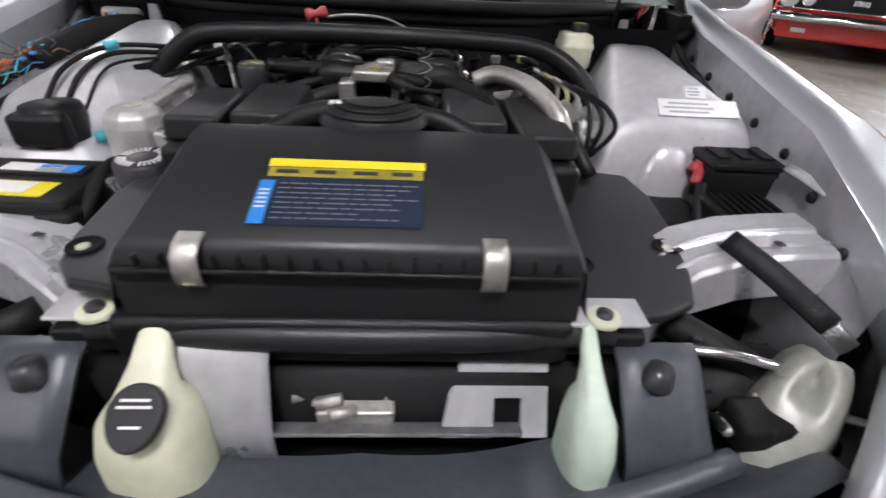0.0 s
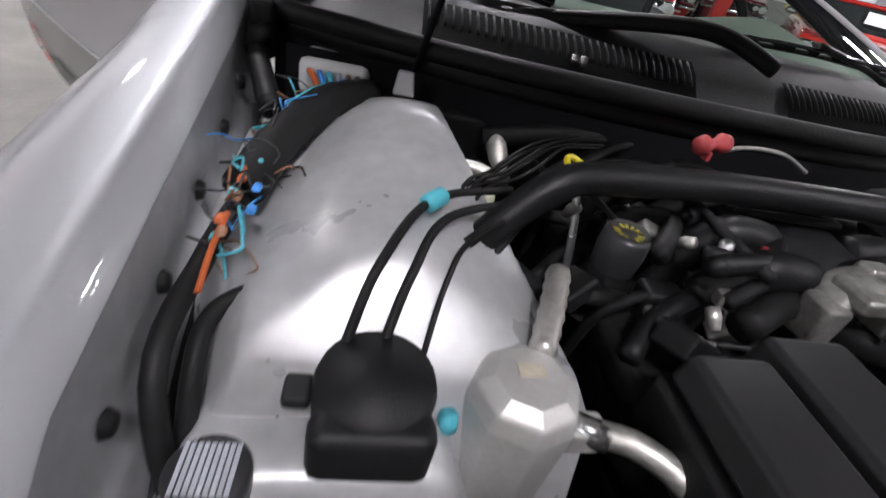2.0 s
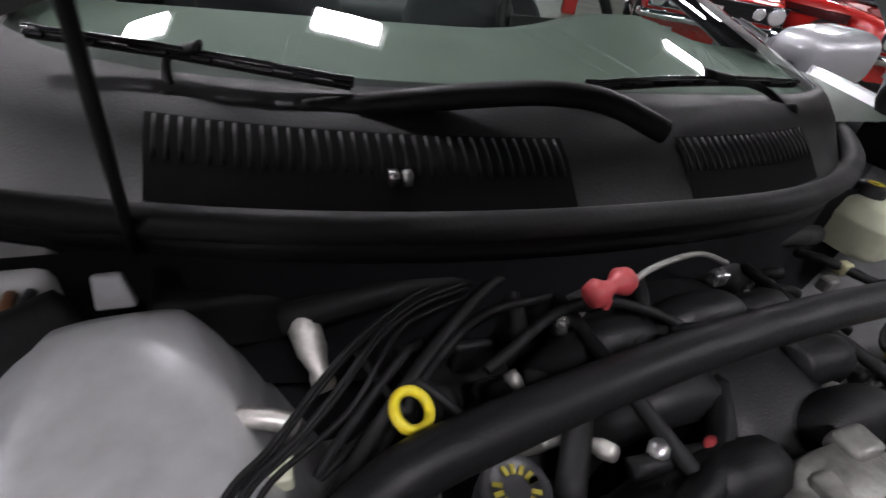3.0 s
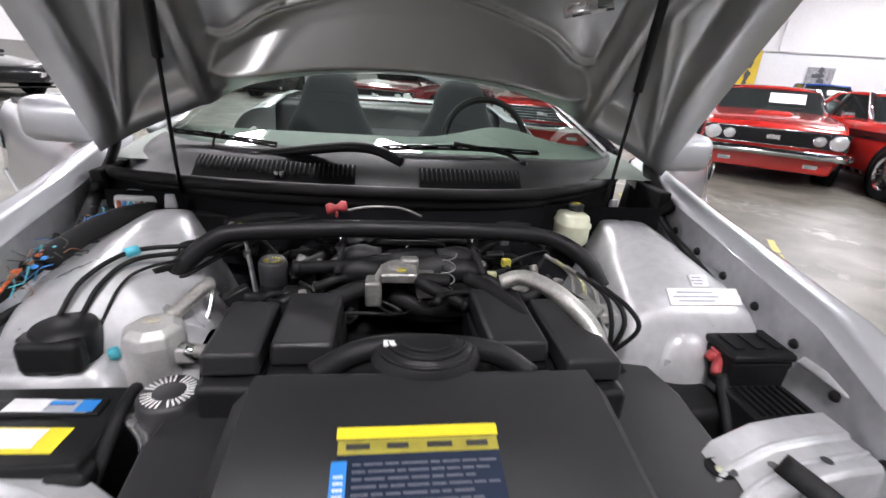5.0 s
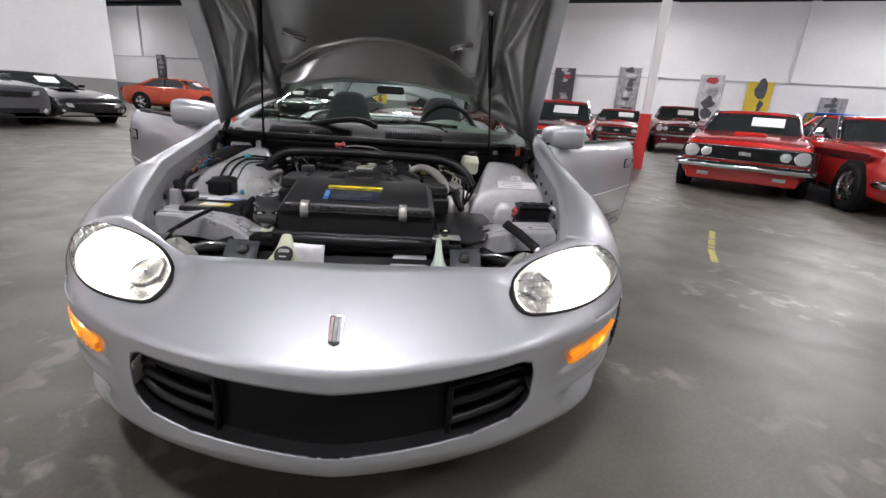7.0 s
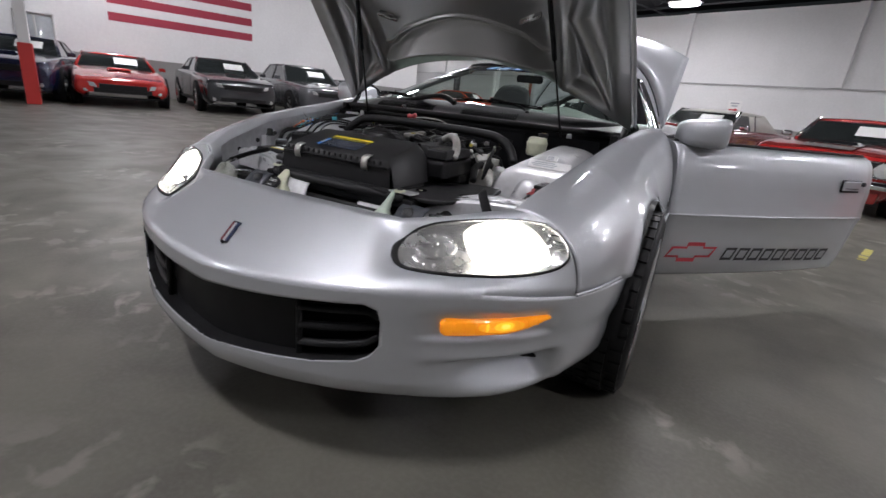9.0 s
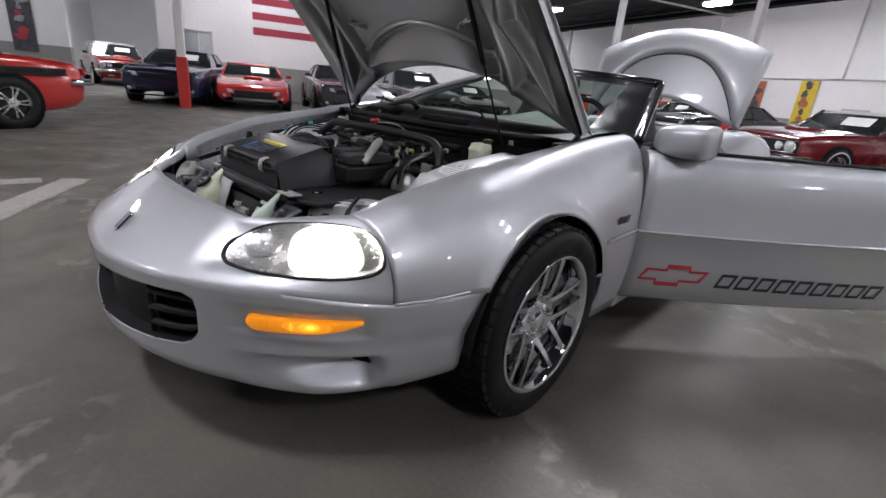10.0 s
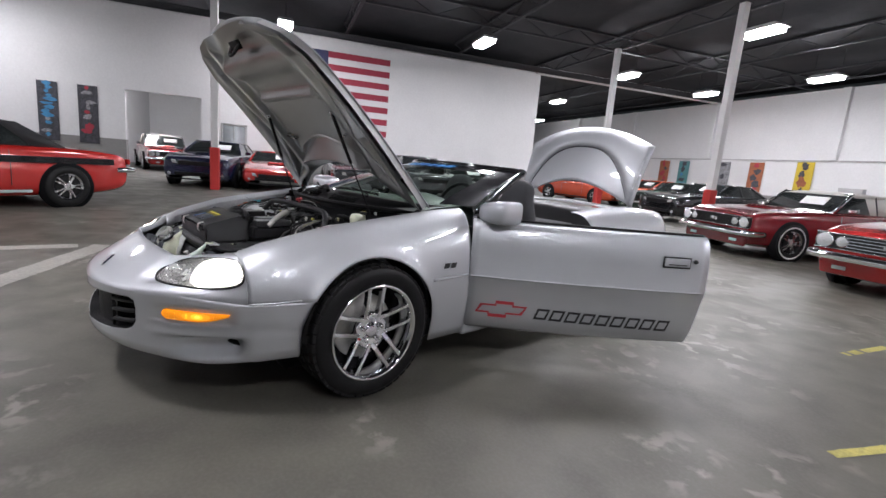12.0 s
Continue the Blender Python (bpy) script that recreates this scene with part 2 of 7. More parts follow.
# ---- the hall ----
def concrete():
    m = bpy.data.materials.new("sealed_concrete")
    m.use_nodes = True
    nt = m.node_tree
    bsdf = nt.nodes["Principled BSDF"]
    co = nt.nodes.new("ShaderNodeTexCoord")

    def noise_node(scale, detail, distort=0.0):
        n = nt.nodes.new("ShaderNodeTexNoise")
        n.inputs["Scale"].default_value, n.inputs["Detail"].default_value, n.inputs["Distortion"].default_value = scale, detail, distort
        nt.links.new(co.outputs["Object"], n.inputs["Vector"])
        return n.outputs["Fac"]

    def span(v, a, b, lo, hi):
        r = nt.nodes.new("ShaderNodeMapRange")
        for key, x in (("From Min", a), ("From Max", b), ("To Min", lo), ("To Max", hi)):
            r.inputs[key].default_value = x
        nt.links.new(v, r.inputs["Value"])
        return r.outputs["Result"]

    def mix(f, a, b):
        x = nt.nodes.new("ShaderNodeMix")
        x.data_type = "RGBA"
        nt.links.new(f, x.inputs["Factor"])
        for key, v in (("A", a), ("B", b)):
            if isinstance(v, tuple):
                x.inputs[6 if key == "A" else 7].default_value = (*v, 1)
            else:
                nt.links.new(v, x.inputs[6 if key == "A" else 7])
        return x.outputs[2]

    broad, mid, fine = noise_node(0.35, 4, 0.6), noise_node(2.3, 7, 0.4), noise_node(60, 3)
    c = mix(span(broad, 0.35, 0.65, 0, 1), (0.104, 0.100, 0.080), (0.156, 0.150, 0.124))
    c = mix(span(mid, 0.38, 0.66, 0, 0.75), c, (0.072, 0.068, 0.057))
    c = mix(span(fine, 0.4, 0.8, 0, 0.22), c, (0.20, 0.19, 0.178))
    scuff = noise_node(7.0, 11, 0.35)
    gate = noise_node(0.9, 2, 0.2)
    both = nt.nodes.new("ShaderNodeMath")
    both.operation = "MULTIPLY"
    nt.links.new(span(scuff, 0.53, 0.62, 0, 1), both.inputs[0])
    nt.links.new(span(gate, 0.52, 0.64, 0, 0.8), both.inputs[1])
    c = mix(both.outputs[0], c, (0.27, 0.255, 0.225))
    nt.links.new(c, bsdf.inputs["Base Color"])
    nt.links.new(span(mid, 0.3, 0.7, 0.40, 0.52), bsdf.inputs["Roughness"])
    bsdf.inputs["Specular IOR Level"].default_value = 0.45
    b = nt.nodes.new("ShaderNodeBump")
    b.inputs["Strength"].default_value, b.inputs["Distance"].default_value = 0.12, 0.002
    nt.links.new(mid, b.inputs["Height"])
    nt.links.new(b.outputs["Normal"], bsdf.inputs["Normal"])
    return m


FLOOR = concrete()
WALL = shade("white_painted_block", (0.70, 0.70, 0.70), 0.7, 0, vary=0.06, scale=0.9, fine=14, bump=0.15)
WAINSCOT = shade("grey_painted_block", (0.23, 0.225, 0.22), 0.65, 0, vary=0.08, scale=1.2, fine=16, bump=0.15)
ROOF = shade("dark_roof_deck", (0.026, 0.0275, 0.032), 0.8, 0.2, vary=0.25, scale=0.6, fine=8)
STEEL = shade("dark_steel", (0.036, 0.037, 0.042), 0.6, 0.4, vary=0.2)
COLUMN = shade("white_column_paint", (0.72, 0.72, 0.71), 0.5, 0, vary=0.05, scale=3)
RED_PAINT = shade("red_column_paint", (0.52, 0.035, 0.03), 0.45, 0, vary=0.1, scale=4)
TRIM = shade("grey_trim", (0.42, 0.42, 0.42), 0.5, 0, vary=0.06)
YELLOW_LINE = shade("worn_yellow_line", (0.42, 0.37, 0.10), 0.6, 0, vary=0.4, scale=12, fine=60)
WHITE_LINE = shade("worn_white_line", (0.36, 0.345, 0.31), 0.55, 0, vary=0.3, scale=5, fine=40)

bm = box((120, 120, 0.2), (0, 12, -0.1))
part("floor", bm, FLOOR, smooth=False)
tagged(bpy.data.objects["floor"], "polished grey concrete floor with stains and scuffs", "floor", kind="structure")


def wall(name, x0, y0, x1, y1, z0, z1, mat, label, thick=0.2):
    """A straight wall between two points of the hall's plan."""
    a, b = Vector((x0, y0)), Vector((x1, y1))
    mid, way = (a + b) / 2, b - a
    m = HALL @ pose(mid.x, mid.y, (z0 + z1) / 2, 0, 0, math.degrees(math.atan2(way.y, way.x)))
    ob = part(name, box((way.length, thick, z1 - z0), m=m), mat, smooth=False)
    return tagged(ob, label, "wall", kind="structure")


LW = -14.8
white, grey = "white painted block wall of the hall", "grey painted lower band of the wall"
for nm, y0, y1 in (("wall_west", -1.95, 10.25), ("wall_west_south", -13.0, -4.05)):
    wall(nm, LW, y0, LW, y1, 1.15, CEILING, WALL, white)
    wall(nm + "_band", LW, y0, LW, y1, 0.0, 1.15, WAINSCOT, grey)
wall("wall_west_lintel", LW, -4.05, LW, -1.95, 2.89, CEILING, WALL, white)
wall("wall_return", LW - 0.1, 10.15, -38, 10.15, 0, CEILING, WALL, white)
wall("wall_annex_south", LW - 0.1, -6.2, -26, -6.2, 0, CEILING, WALL, white)
wall("wall_annex_back", -26, -6.3, -26, 3, 0, CEILING, WALL, white)
wall("wall_annex_north", -26, 2.0, LW - 0.1, 2.0, 0, CEILING, WALL, white)
wall("wall_north", -38, 20.1, 18, 20.1, 1.1, CEILING, WALL, white)
wall("wall_north_band", -38, 20.1, 18, 20.1, 0.0, 1.1, WAINSCOT, grey)
wall("wall_far_west", -38, 10, -38, 20, 0, CEILING, WALL, white)
wall("wall_east", 18, 20, 18, -13, 0, CEILING, WALL, white)
wall("wall_south", LW - 0.1, -13, 18.1, -13, 0, CEILING, WALL, white)
ob = part("trim_rail", box((56, 0.06, 0.05), m=HALL @ pose(-10, 19.97, 2.79)), TRIM, smooth=False)
tagged(ob, "thin grey rail along the white wall", "trim", kind="structure")
for k, x in enumerate((-26, -20.5, -15, -9.5, -4.0, 1.7, 6.1, 11.5)):
    ob = part("wall_pier", box((0.28, 0.14, CEILING - 2.83), m=HALL @ pose(x, 19.93, (CEILING + 2.83) / 2)), WALL, smooth=False)
    tagged(ob, "white pier on the upper wall", "pier", group="wall piers", kind="structure")
ob = part("ceiling", box((60, 36, 0.1), m=HALL @ pose(-10, 3.5, CEILING + 0.55)), ROOF, smooth=False)
tagged(ob, "dark painted roof deck of the hall", "ceiling", kind="structure")


def truss(name, x0, y0, x1, y1):
    a, b = Vector((x0, y0, 0)), Vector((x1, y1, 0))
    way = b - a
    m = HALL @ pose(x0, y0, CEILING, 0, 0, math.degrees(math.atan2(way.y, way.x)))
    n = int(way.length / 0.9)
    bm = box((way.length, 0.09, 0.06), (way.length / 2, 0, 0.46), m)
    box((way.length, 0.09, 0.06), (way.length / 2, 0, -0.02), m, bm)
    for i in range(n):
        u0, u1 = way.length * i / n, way.length * (i + 1) / n
        lo, hi = (-0.02, 0.46) if i % 2 else (0.46, -0.02)
        tube([m @ Vector((u0, 0, lo)), m @ Vector((u1, 0, hi))], 0.016, 4, 1, bm)
    ob = part(name, bm, STEEL, smooth=False)
    return tagged(ob, "dark steel roof truss under the deck", "roof truss", group="roof trusses", kind="structure")


for y in (-9.5, -5.5, -1.5, 2.5, 6.5, 10.5, 14.5, 18.5):
    truss("roof_truss", -37 if y > 10.2 else LW + 0.2, y, 17.8, y)
for x in (-10.5, -2.5, 5.5, 13):
    truss("roof_girder", x, -12.7, x, 19.8)
bm = bmesh.new()
for k in range(5):
    tube([HALL @ Vector((LW + 0.4 + 0.16 * k, -8, CEILING - 0.12)), HALL @ Vector((LW + 0.4 + 0.16 * k, 19.5, CEILING - 0.12))], 0.035, 6, 1, bm)
tagged(part("conduit", bm, STEEL), "bundle of dark conduits under the roof", "conduit", kind="stuff")
ob = part("roof_edge_beam", box((0.2, 10, 0.3), m=HALL @ pose(LW + 0.2, 15, CEILING - 0.02)), COLUMN, smooth=False)
tagged(ob, "white painted beam under the roof", "beam", kind="structure")

# Ceiling lamps: a housing, a lit diffuser and two hangers.
lamp0 = None
for k, (lx, ly) in enumerate(LAMPS):
    m = in_hall(lx, ly, CEILING - 0.45)
    if lamp0 is None:
        lamp0 = thing("ceiling_lamp", "white high bay lamp with a lit diffuser", "ceiling lamp", m, group="ceiling lamps")
        part("housing", box((1.2, 0.5, 0.12), (0, 0, 0.07), taper=0.7), COLUMN, lamp0, bevel=0.01)
        part("diffuser", box((1.0, 0.36, 0.10), (0, 0, -0.04)), TUBE_ON, lamp0, "lit white diffuser", smooth=False)
        for x in (-0.45, 0.45):
            part("hanger", tube([(x, 0, 0.1), (x, 0, 0.9)], 0.01, 6, 1), STEEL, lamp0)
    else:
        copy_thing(lamp0, m)

# Columns with red foot guards.
for x, y in ((-9.9, -0.9), (1.0, 8.9), (-5.8, 10.1), (-10.3, 10.4)):
    col = thing("column", "white steel column with a red painted foot", "column", in_hall(x, y), group="hall columns", kind="structure")
    part("shaft", box((0.18, 0.18, CEILING - 1.15), (0, 0, (CEILING + 1.15) / 2)), COLUMN, col, bevel=0.012)
    part("foot", box((0.23, 0.23, 1.15), (0, 0, 0.575)), RED_PAINT, col, "red painted guard", bevel=0.015)

# Banners.
def banner(x, y, z, w, h, turn, field, bars, label):
    b = thing("wall_banner", label, "banner", in_hall(x, y, z, turn), group="wall banners")
    part("cloth", box((w, 0.012, h)), field, b, smooth=False)
    rnd = random.Random(int(x * 31 + y * 17))
    n_rows = len(bars) if field in (B_LIGHT, B_YELLOW) else 3 * len(bars)
    for k in range(n_rows):
        mat = bars[rnd.randrange(len(bars))]
        zz = h / 2 - h * (k + 0.5) / n_rows
        ww = w * rnd.uniform(0.25, 0.7)
        hh = h / n_rows * rnd.uniform(0.7, 1.5)
        n = 12
        pts = [(ww / 2 * math.cos(2 * math.pi * i / n) * rnd.uniform(0.6, 1.2), hh / 2 * math.sin(2 * math.pi * i / n) * rnd.uniform(0.6, 1.2)) for i in range(n)]
        part("print", prism(pts, 0, 0.003 + 0.001 * (k % 3), pose(rnd.uniform(-0.14, 0.14) * w, -0.010, zz, 90)), mat, b, smooth=False)
    return b


B_DARK = shade("banner_charcoal", (0.05, 0.05, 0.06), 0.6, 0, vary=0.85, scale=5, fine=22)
B_GREY = shade("banner_grey", (0.24, 0.24, 0.25), 0.6, 0, vary=0.8, scale=6, fine=25)
B_YELLOW = shade("banner_yellow", (0.55, 0.40, 0.03), 0.6, 0, vary=0.12, scale=4)
B_LIGHT = shade("banner_pale", (0.42, 0.42, 0.42), 0.6, 0, vary=0.5, scale=4, fine=18)
B_ORANGE = shade("banner_orange", (0.30, 0.10, 0.045), 0.6, 0, vary=0.35, scale=4)
B_BLUE = shade("banner_blue", (0.05, 0.22, 0.42), 0.6, 0, vary=0.45, scale=4)
B_RED = shade("banner_red", (0.35, 0.03, 0.05), 0.6, 0, vary=0.3, scale=4)
B_TEAL = shade("banner_teal", (0.09, 0.24, 0.25), 0.6, 0, vary=0.3, scale=4)
ny = 19.94
for x, z, field, bars, what in (
        (-1.9, 2.0, B_DARK, (B_GREY, B_RED, B_LIGHT, B_DARK), "charcoal and red"), (0.6, 2.1, B_GREY, (B_DARK, B_LIGHT, B_DARK), "grey and black"),
        (3.5, 1.95, B_LIGHT, (B_DARK, B_GREY, B_DARK, B_RED), "pale grey and maroon"), (5.1, 1.78, B_YELLOW, (B_DARK, B_DARK, B_DARK), "yellow and black"),
        (7.4, 1.35, B_GREY, (B_DARK, B_GREY, B_DARK), "grey"), (9.8, 1.3, B_DARK, (B_GREY, B_RED), "charcoal"),
        (-10.4, 1.7, B_YELLOW, (B_DARK, B_ORANGE, B_DARK, B_YELLOW, B_DARK), "yellow and black"), (-12.4, 1.65, B_ORANGE, (B_DARK, B_RED), "orange brown"),
        (-14.0, 1.65, B_GREY, (B_DARK, B_GREY), "grey"), (-16.3, 1.65, B_TEAL, (B_DARK, B_BLUE), "blue green"), (-17.6, 1.65, B_ORANGE, (B_RED, B_DARK), "orange red"),
        (-24.5, 1.9, B_DARK, (B_GREY, B_DARK), "black and white")):
    banner(x, ny, 1.05 + 1.15 * (z - 1.05), 0.94 if x > -5 else 0.76, 1.84, 0, field, bars, f"{what} printed banner on the white wall")
for y, field, bars, what in ((-6.0, B_DARK, (B_BLUE, B_GREY, B_BLUE, B_DARK, B_BLUE), "dark blue"), (-5.0, B_DARK, (B_RED, B_GREY, B_RED, B_DARK), "dark red and black")):
    banner(LW + 0.12, y, 1.90, 0.58, 1.95, 90, field, bars, f"{what} printed banner on the white wall")

# The striped flag on the west wall.
FLAG_RED = shade("flag_red", (0.30, 0.03, 0.055), 0.75, 0, vary=0.08)
FLAG_BLUE = shade("flag_navy", (0.03, 0.035, 0.09), 0.75, 0, vary=0.08)
FLAG_WHITE = shade("flag_white", (0.68, 0.68, 0.68), 0.75, 0, vary=0.05)
flag = thing("wall_flag", "large striped red and white flag with navy corner", "flag", in_hall(LW + 0.10, 2.35, 3.70, 90))
for k in range(13):
    h = 3.1 / 13
    part("stripe", box((4.14, 0.012, h - 0.002), (0, 0, 1.55 - h * (k + 0.5))), FLAG_WHITE if k % 2 else FLAG_RED, flag, smooth=False)
part("canton", box((1.66, 0.006, 3.1 * 7 / 13), (-1.24, -0.011, 1.55 - 3.1 * 3.5 / 13)), FLAG_BLUE, flag, smooth=False)

# A framed glass door, wall boxes and a sign.
dr = thing("door_1", "grey metal framed glass door in the wall", "door", in_hall(LW + 0.11, -0.95, 0, 90), kind="structure")
for x in (-0.42, 0.42):
    part("jamb", box((0.06, 0.06, 2.05), (x, 0, 1.025)), TRIM, dr)
part("head", box((0.9, 0.06, 0.06), (0, 0, 2.05)), TRIM, dr)
part("mullion", box((0.05, 0.05, 2.0), (0, 0, 1.0)), TRIM, dr)
part("pane", box((0.78, 0.012, 1.95), (0, 0, 1.03)), shade("door_glass", (0.3, 0.32, 0.33), 0.1, 0), dr)
pn = thing("annex_door", "white sectional door raised in the annex", "door", in_hall(-25.8, -0.6, 2.1, 90), kind="structure")
part("panel", box((1.6, 0.05, 1.5), (0, 0, 0.7)), COLUMN, pn, smooth=False)
part("print", box((0.5, 0.02, 1.3), (0, -0.05, -0.7)), B_BLUE, pn, smooth=False)
bx = thing("wall_cabinet", "grey metal electrical cabinet on the wall", "cabinet", in_hall(-8.6, 19.86, 1.4))
part("body", box((0.9, 0.22, 0.55)), TRIM, bx, bevel=0.01)
part("door", box((0.84, 0.02, 0.49), (0, -0.12, 0)), TRIM, bx, bevel=0.006)
sg = thing("exit_sign", "white wall sign with red arrow and print", "sign", in_hall(-7.0, 19.96, 1.86))
part("plate", box((0.55, 0.02, 0.55)), WHITE_PRINT, sg, smooth=False)
for z, w in ((0.16, 0.36), (0.05, 0.25)):
    part("print", box((w, 0.01, 0.06), (0, -0.016, z)), GREY_PRINT, sg, smooth=False)
part("arrow", prism([(-0.2, -0.03), (0.05, -0.03), (0.05, -0.08), (0.2, 0), (0.05, 0.08), (0.05, 0.03), (-0.2, 0.03)], 0, 0.008, pose(0, -0.012, -0.12, 90)), RED_INK, sg, smooth=False)

# Worn floor lines.
def floor_line(pts, width, mat, label):
    bm = bmesh.new()
    for (x0, y0), (x1, y1) in zip(pts, pts[1:]):
        a, b = Vector((x0, y0, 0.004)), Vector((x1, y1, 0.004))
        s = (b - a).normalized().cross(Vector((0, 0, 1))) * width / 2
        n = max(2, int((b - a).length / 0.045))
        rnd = random.Random(int(x0 * 100 + y0 * 10))
        row = []
        for i in range(n + 1):
            p = a.lerp(b, i / n)
            row.append((p - s * rnd.uniform(0.85, 1.0), p + s * rnd.uniform(0.85, 1.0)))
        for i in range(n):
            if mat is YELLOW_LINE and rnd.random() < 0.22:
                continue
            bm.faces.new([bm.verts.new(q) for q in (row[i][0], row[i][1], row[i + 1][1], row[i + 1][0])])
    return tagged(part("floor_line", bm, mat, smooth=False), label, "floor marking", kind="structure")


floor_line([(2.44, 4.33), (2.64, 4.93)], 0.07, YELLOW_LINE, "worn yellow line painted on the concrete")
floor_line([(2.60, 2.42), (2.78, 2.75), (3.28, 3.5)], 0.06, YELLOW_LINE, "worn yellow line painted on the concrete")
floor_line([(-1.75, -0.66), (-3.42, 0.40)], 0.24, WHITE_LINE, "pale worn line painted on the concrete")
floor_line([(-3.44, 0.16), (-3.5, -0.6), (-3.56, -1.5)], 0.22, WHITE_LINE, "pale worn line painted on the concrete")

# ---- the silver convertible ----
car = thing("convertible", "silver two-door convertible with hood, doors and boot lid open", "car")
NOSE, MID = -0.03, 1.0


def plan(phi, inset=0.0):
    """The plan outline round the nose, from the centre (0 degrees) to the flank (90)."""
    s, c = math.sin(radians(abs(phi))), math.cos(radians(abs(phi)))
    x = (0.945 - inset) * s ** 0.84
    y = MID - (MID - NOSE - inset) * max(c, 0) ** 0.84 - 0.038 * max(0.0, 1 - abs(phi) / 30)
    return math.copysign(x, phi), y


EDGE = [(0, (0.0, 0.185, 0.672)), (12, (0.17, 0.19, 0.672)), (26, (0.40, 0.215, 0.668)), (38, (0.478, 0.283, 0.677)), (48, (0.548, 0.352, 0.692)), (58, (0.627, 0.396, 0.707)), (70, (0.65, 0.5, 0.72))]
RIM = [(0, 0.515), (25, 0.535), (40, 0.545), (58, 0.52), (90, 0.535)]
AXLE_Y, AXLE_Z, ARCH = 0.974, 0.335, 0.368
XI = [(0.4, 0.628), (0.55, 0.666), (0.74, 0.704), (1.0, 0.722), (1.2, 0.738), (1.43, 0.768), (1.62, 0.80)]
ZI = [(0.4, 0.708), (0.5, 0.752), (0.74, 0.818), (1.0, 0.858), (1.2, 0.885), (1.46, 0.922), (1.62, 0.935)]


def soft_step(x, a, b):
    t = min(1.0, max(0.0, (x - a) / (b - a)))
    return t * t * (3 - 2 * t)


def girth(y):
    return 0.945 * max(0.0, 1 - (max(0, MID - y) / (MID - NOSE)) ** 2.38) ** (1 / 2.38) + 0.012 * max(0, y - 1)


def fender_x(y, z):
    xs, xi, zi = girth(y), interp(y, XI), interp(y, ZI)
    if z < 0.5:
        return xs - 0.045 * ((0.5 - z) / 0.33) ** 2
    t = min(1, (z - 0.5) / (zi - 0.5))
    n = interp(y, [(0.4, 2.35), (0.8, 1.95), (1.2, 1.95), (1.6, 2.3)])
    return xi + (xs - xi) * (1 - t ** n) ** (1 / n)


def edge(phi):
    a = abs(phi)
    x, y, z = (interp(a, [(k, v[i]) for k, v in EDGE]) for i in range(3))
    return Vector((math.copysign(x, phi), y, z))


def upper(phi, v):
    """The skin from the nose rim (v = 0) up and back to the bay's edge (v = 1)."""
    x, y = plan(phi)
    a = abs(phi)
    r, e = Vector((x, y, interp(a, RIM))), edge(phi)
    k = interp(a, [(0, 0.10), (26, 0.15), (45, 0.5), (58, 0.85)])
    c = (r + e) / 2 + k * 0.5 * (Vector((r.x, r.y, e.z)) - (r + e) / 2)
    v = float(v)
    p = (1 - v) ** 2 * r + 2 * v * (1 - v) * c + v * v * e
    w = soft_step(a, 40, 58)
    if w:
        z = lerp(0.52, interp(0.396, ZI), 1 - max(0.0, 1 - v) ** 1.9)
        q = Vector((math.copysign(fender_x(0.396, z), phi), 0.396, z))
        p = p.lerp(q, w)
    # hollow round the inner end of the headlamp
    h = soft_step(a, 21, 27) * (1 - soft_step(a, 36, 50)) * soft_step(v, 0.14, 0.42) * (1 - soft_step(v, 0.80, 1.0))
    p += h * Vector((0, 0.016, -0.016))
    return p


G_IN = 25.5


def chin(a):
    return interp(a, [(0, 0.224), (15, 0.228), (30, 0.226), (45, 0.222), (54, 0.226), (62, 0.232), (70, 0.236)])


def inset_at(a, z):
    """How far the bumper's face stands inside the plan outline."""
    zb = chin(a)
    t = max(0.0, 1 - (z - zb) / 0.07)
    d = 0.030 * t ** 2 + 0.05 * max(0.0, 1 - (z - zb) / 0.018) ** 2 + 0.02 * math.sin(math.pi * min(1, a / 60)) * t
    d += 0.05 * ((max(0, 0.5 - z)) / 0.33) ** 2 * soft_step(a, 45, 66)
    # fog scoop: opens gently inwards, ends steeply at its outer end
    s_phi = soft_step(a, 29, 50) * (1 - soft_step(a, 53.5, 57.8))
    d += 0.076 * s_phi * (1 - soft_step(z, 0.345, 0.374)) * soft_step(z, 0.245, 0.325)
    # pocket of the turn signal
    d += 0.010 * soft_step(a, 29, 35) * (1 - soft_step(a, 52.5, 56)) * soft_step(z, 0.418, 0.434) * (1 - soft_step(z, 0.482, 0.498))
    # shoulder below the rim
    d += 0.006 * math.exp(-((z - 0.40) / 0.03) ** 2) * soft_step(a, 26, 36)
    return d


def face(phi, z, off=0.0):
    a = abs(phi)
    d = inset_at(a, z) - off
    if a <= 58:
        x, y = plan(phi, d)
    else:
        x0, y0 = plan(58, d)
        y1 = AXLE_Y - math.sqrt(max(0.01, ARCH ** 2 - (z - AXLE_Z) ** 2))
        y = lerp(y0, y1, (a - 58) / 12)
        x = math.copysign(girth(y) - d, phi)
    return Vector((x, y, z))


def gap_low(a):
    return interp(a, [(0, 0.305), (16, 0.335), (22, 0.352), (24.5, 0.372), (G_IN, 0.40), (30, 0.37), (70, 0.36)])


def gap_high(a):
    return interp(a, [(0, 0.470), (16, 0.494), (23, 0.502), (25, 0.490), (G_IN, 0.46), (30, 0.46), (70, 0.45)])


def bumper_row(k, phi):
    """Lower (5) and upper (6) edge of the grille opening."""
    a = abs(phi)
    return face(phi, gap_low(a) if k == 5 else gap_high(a))


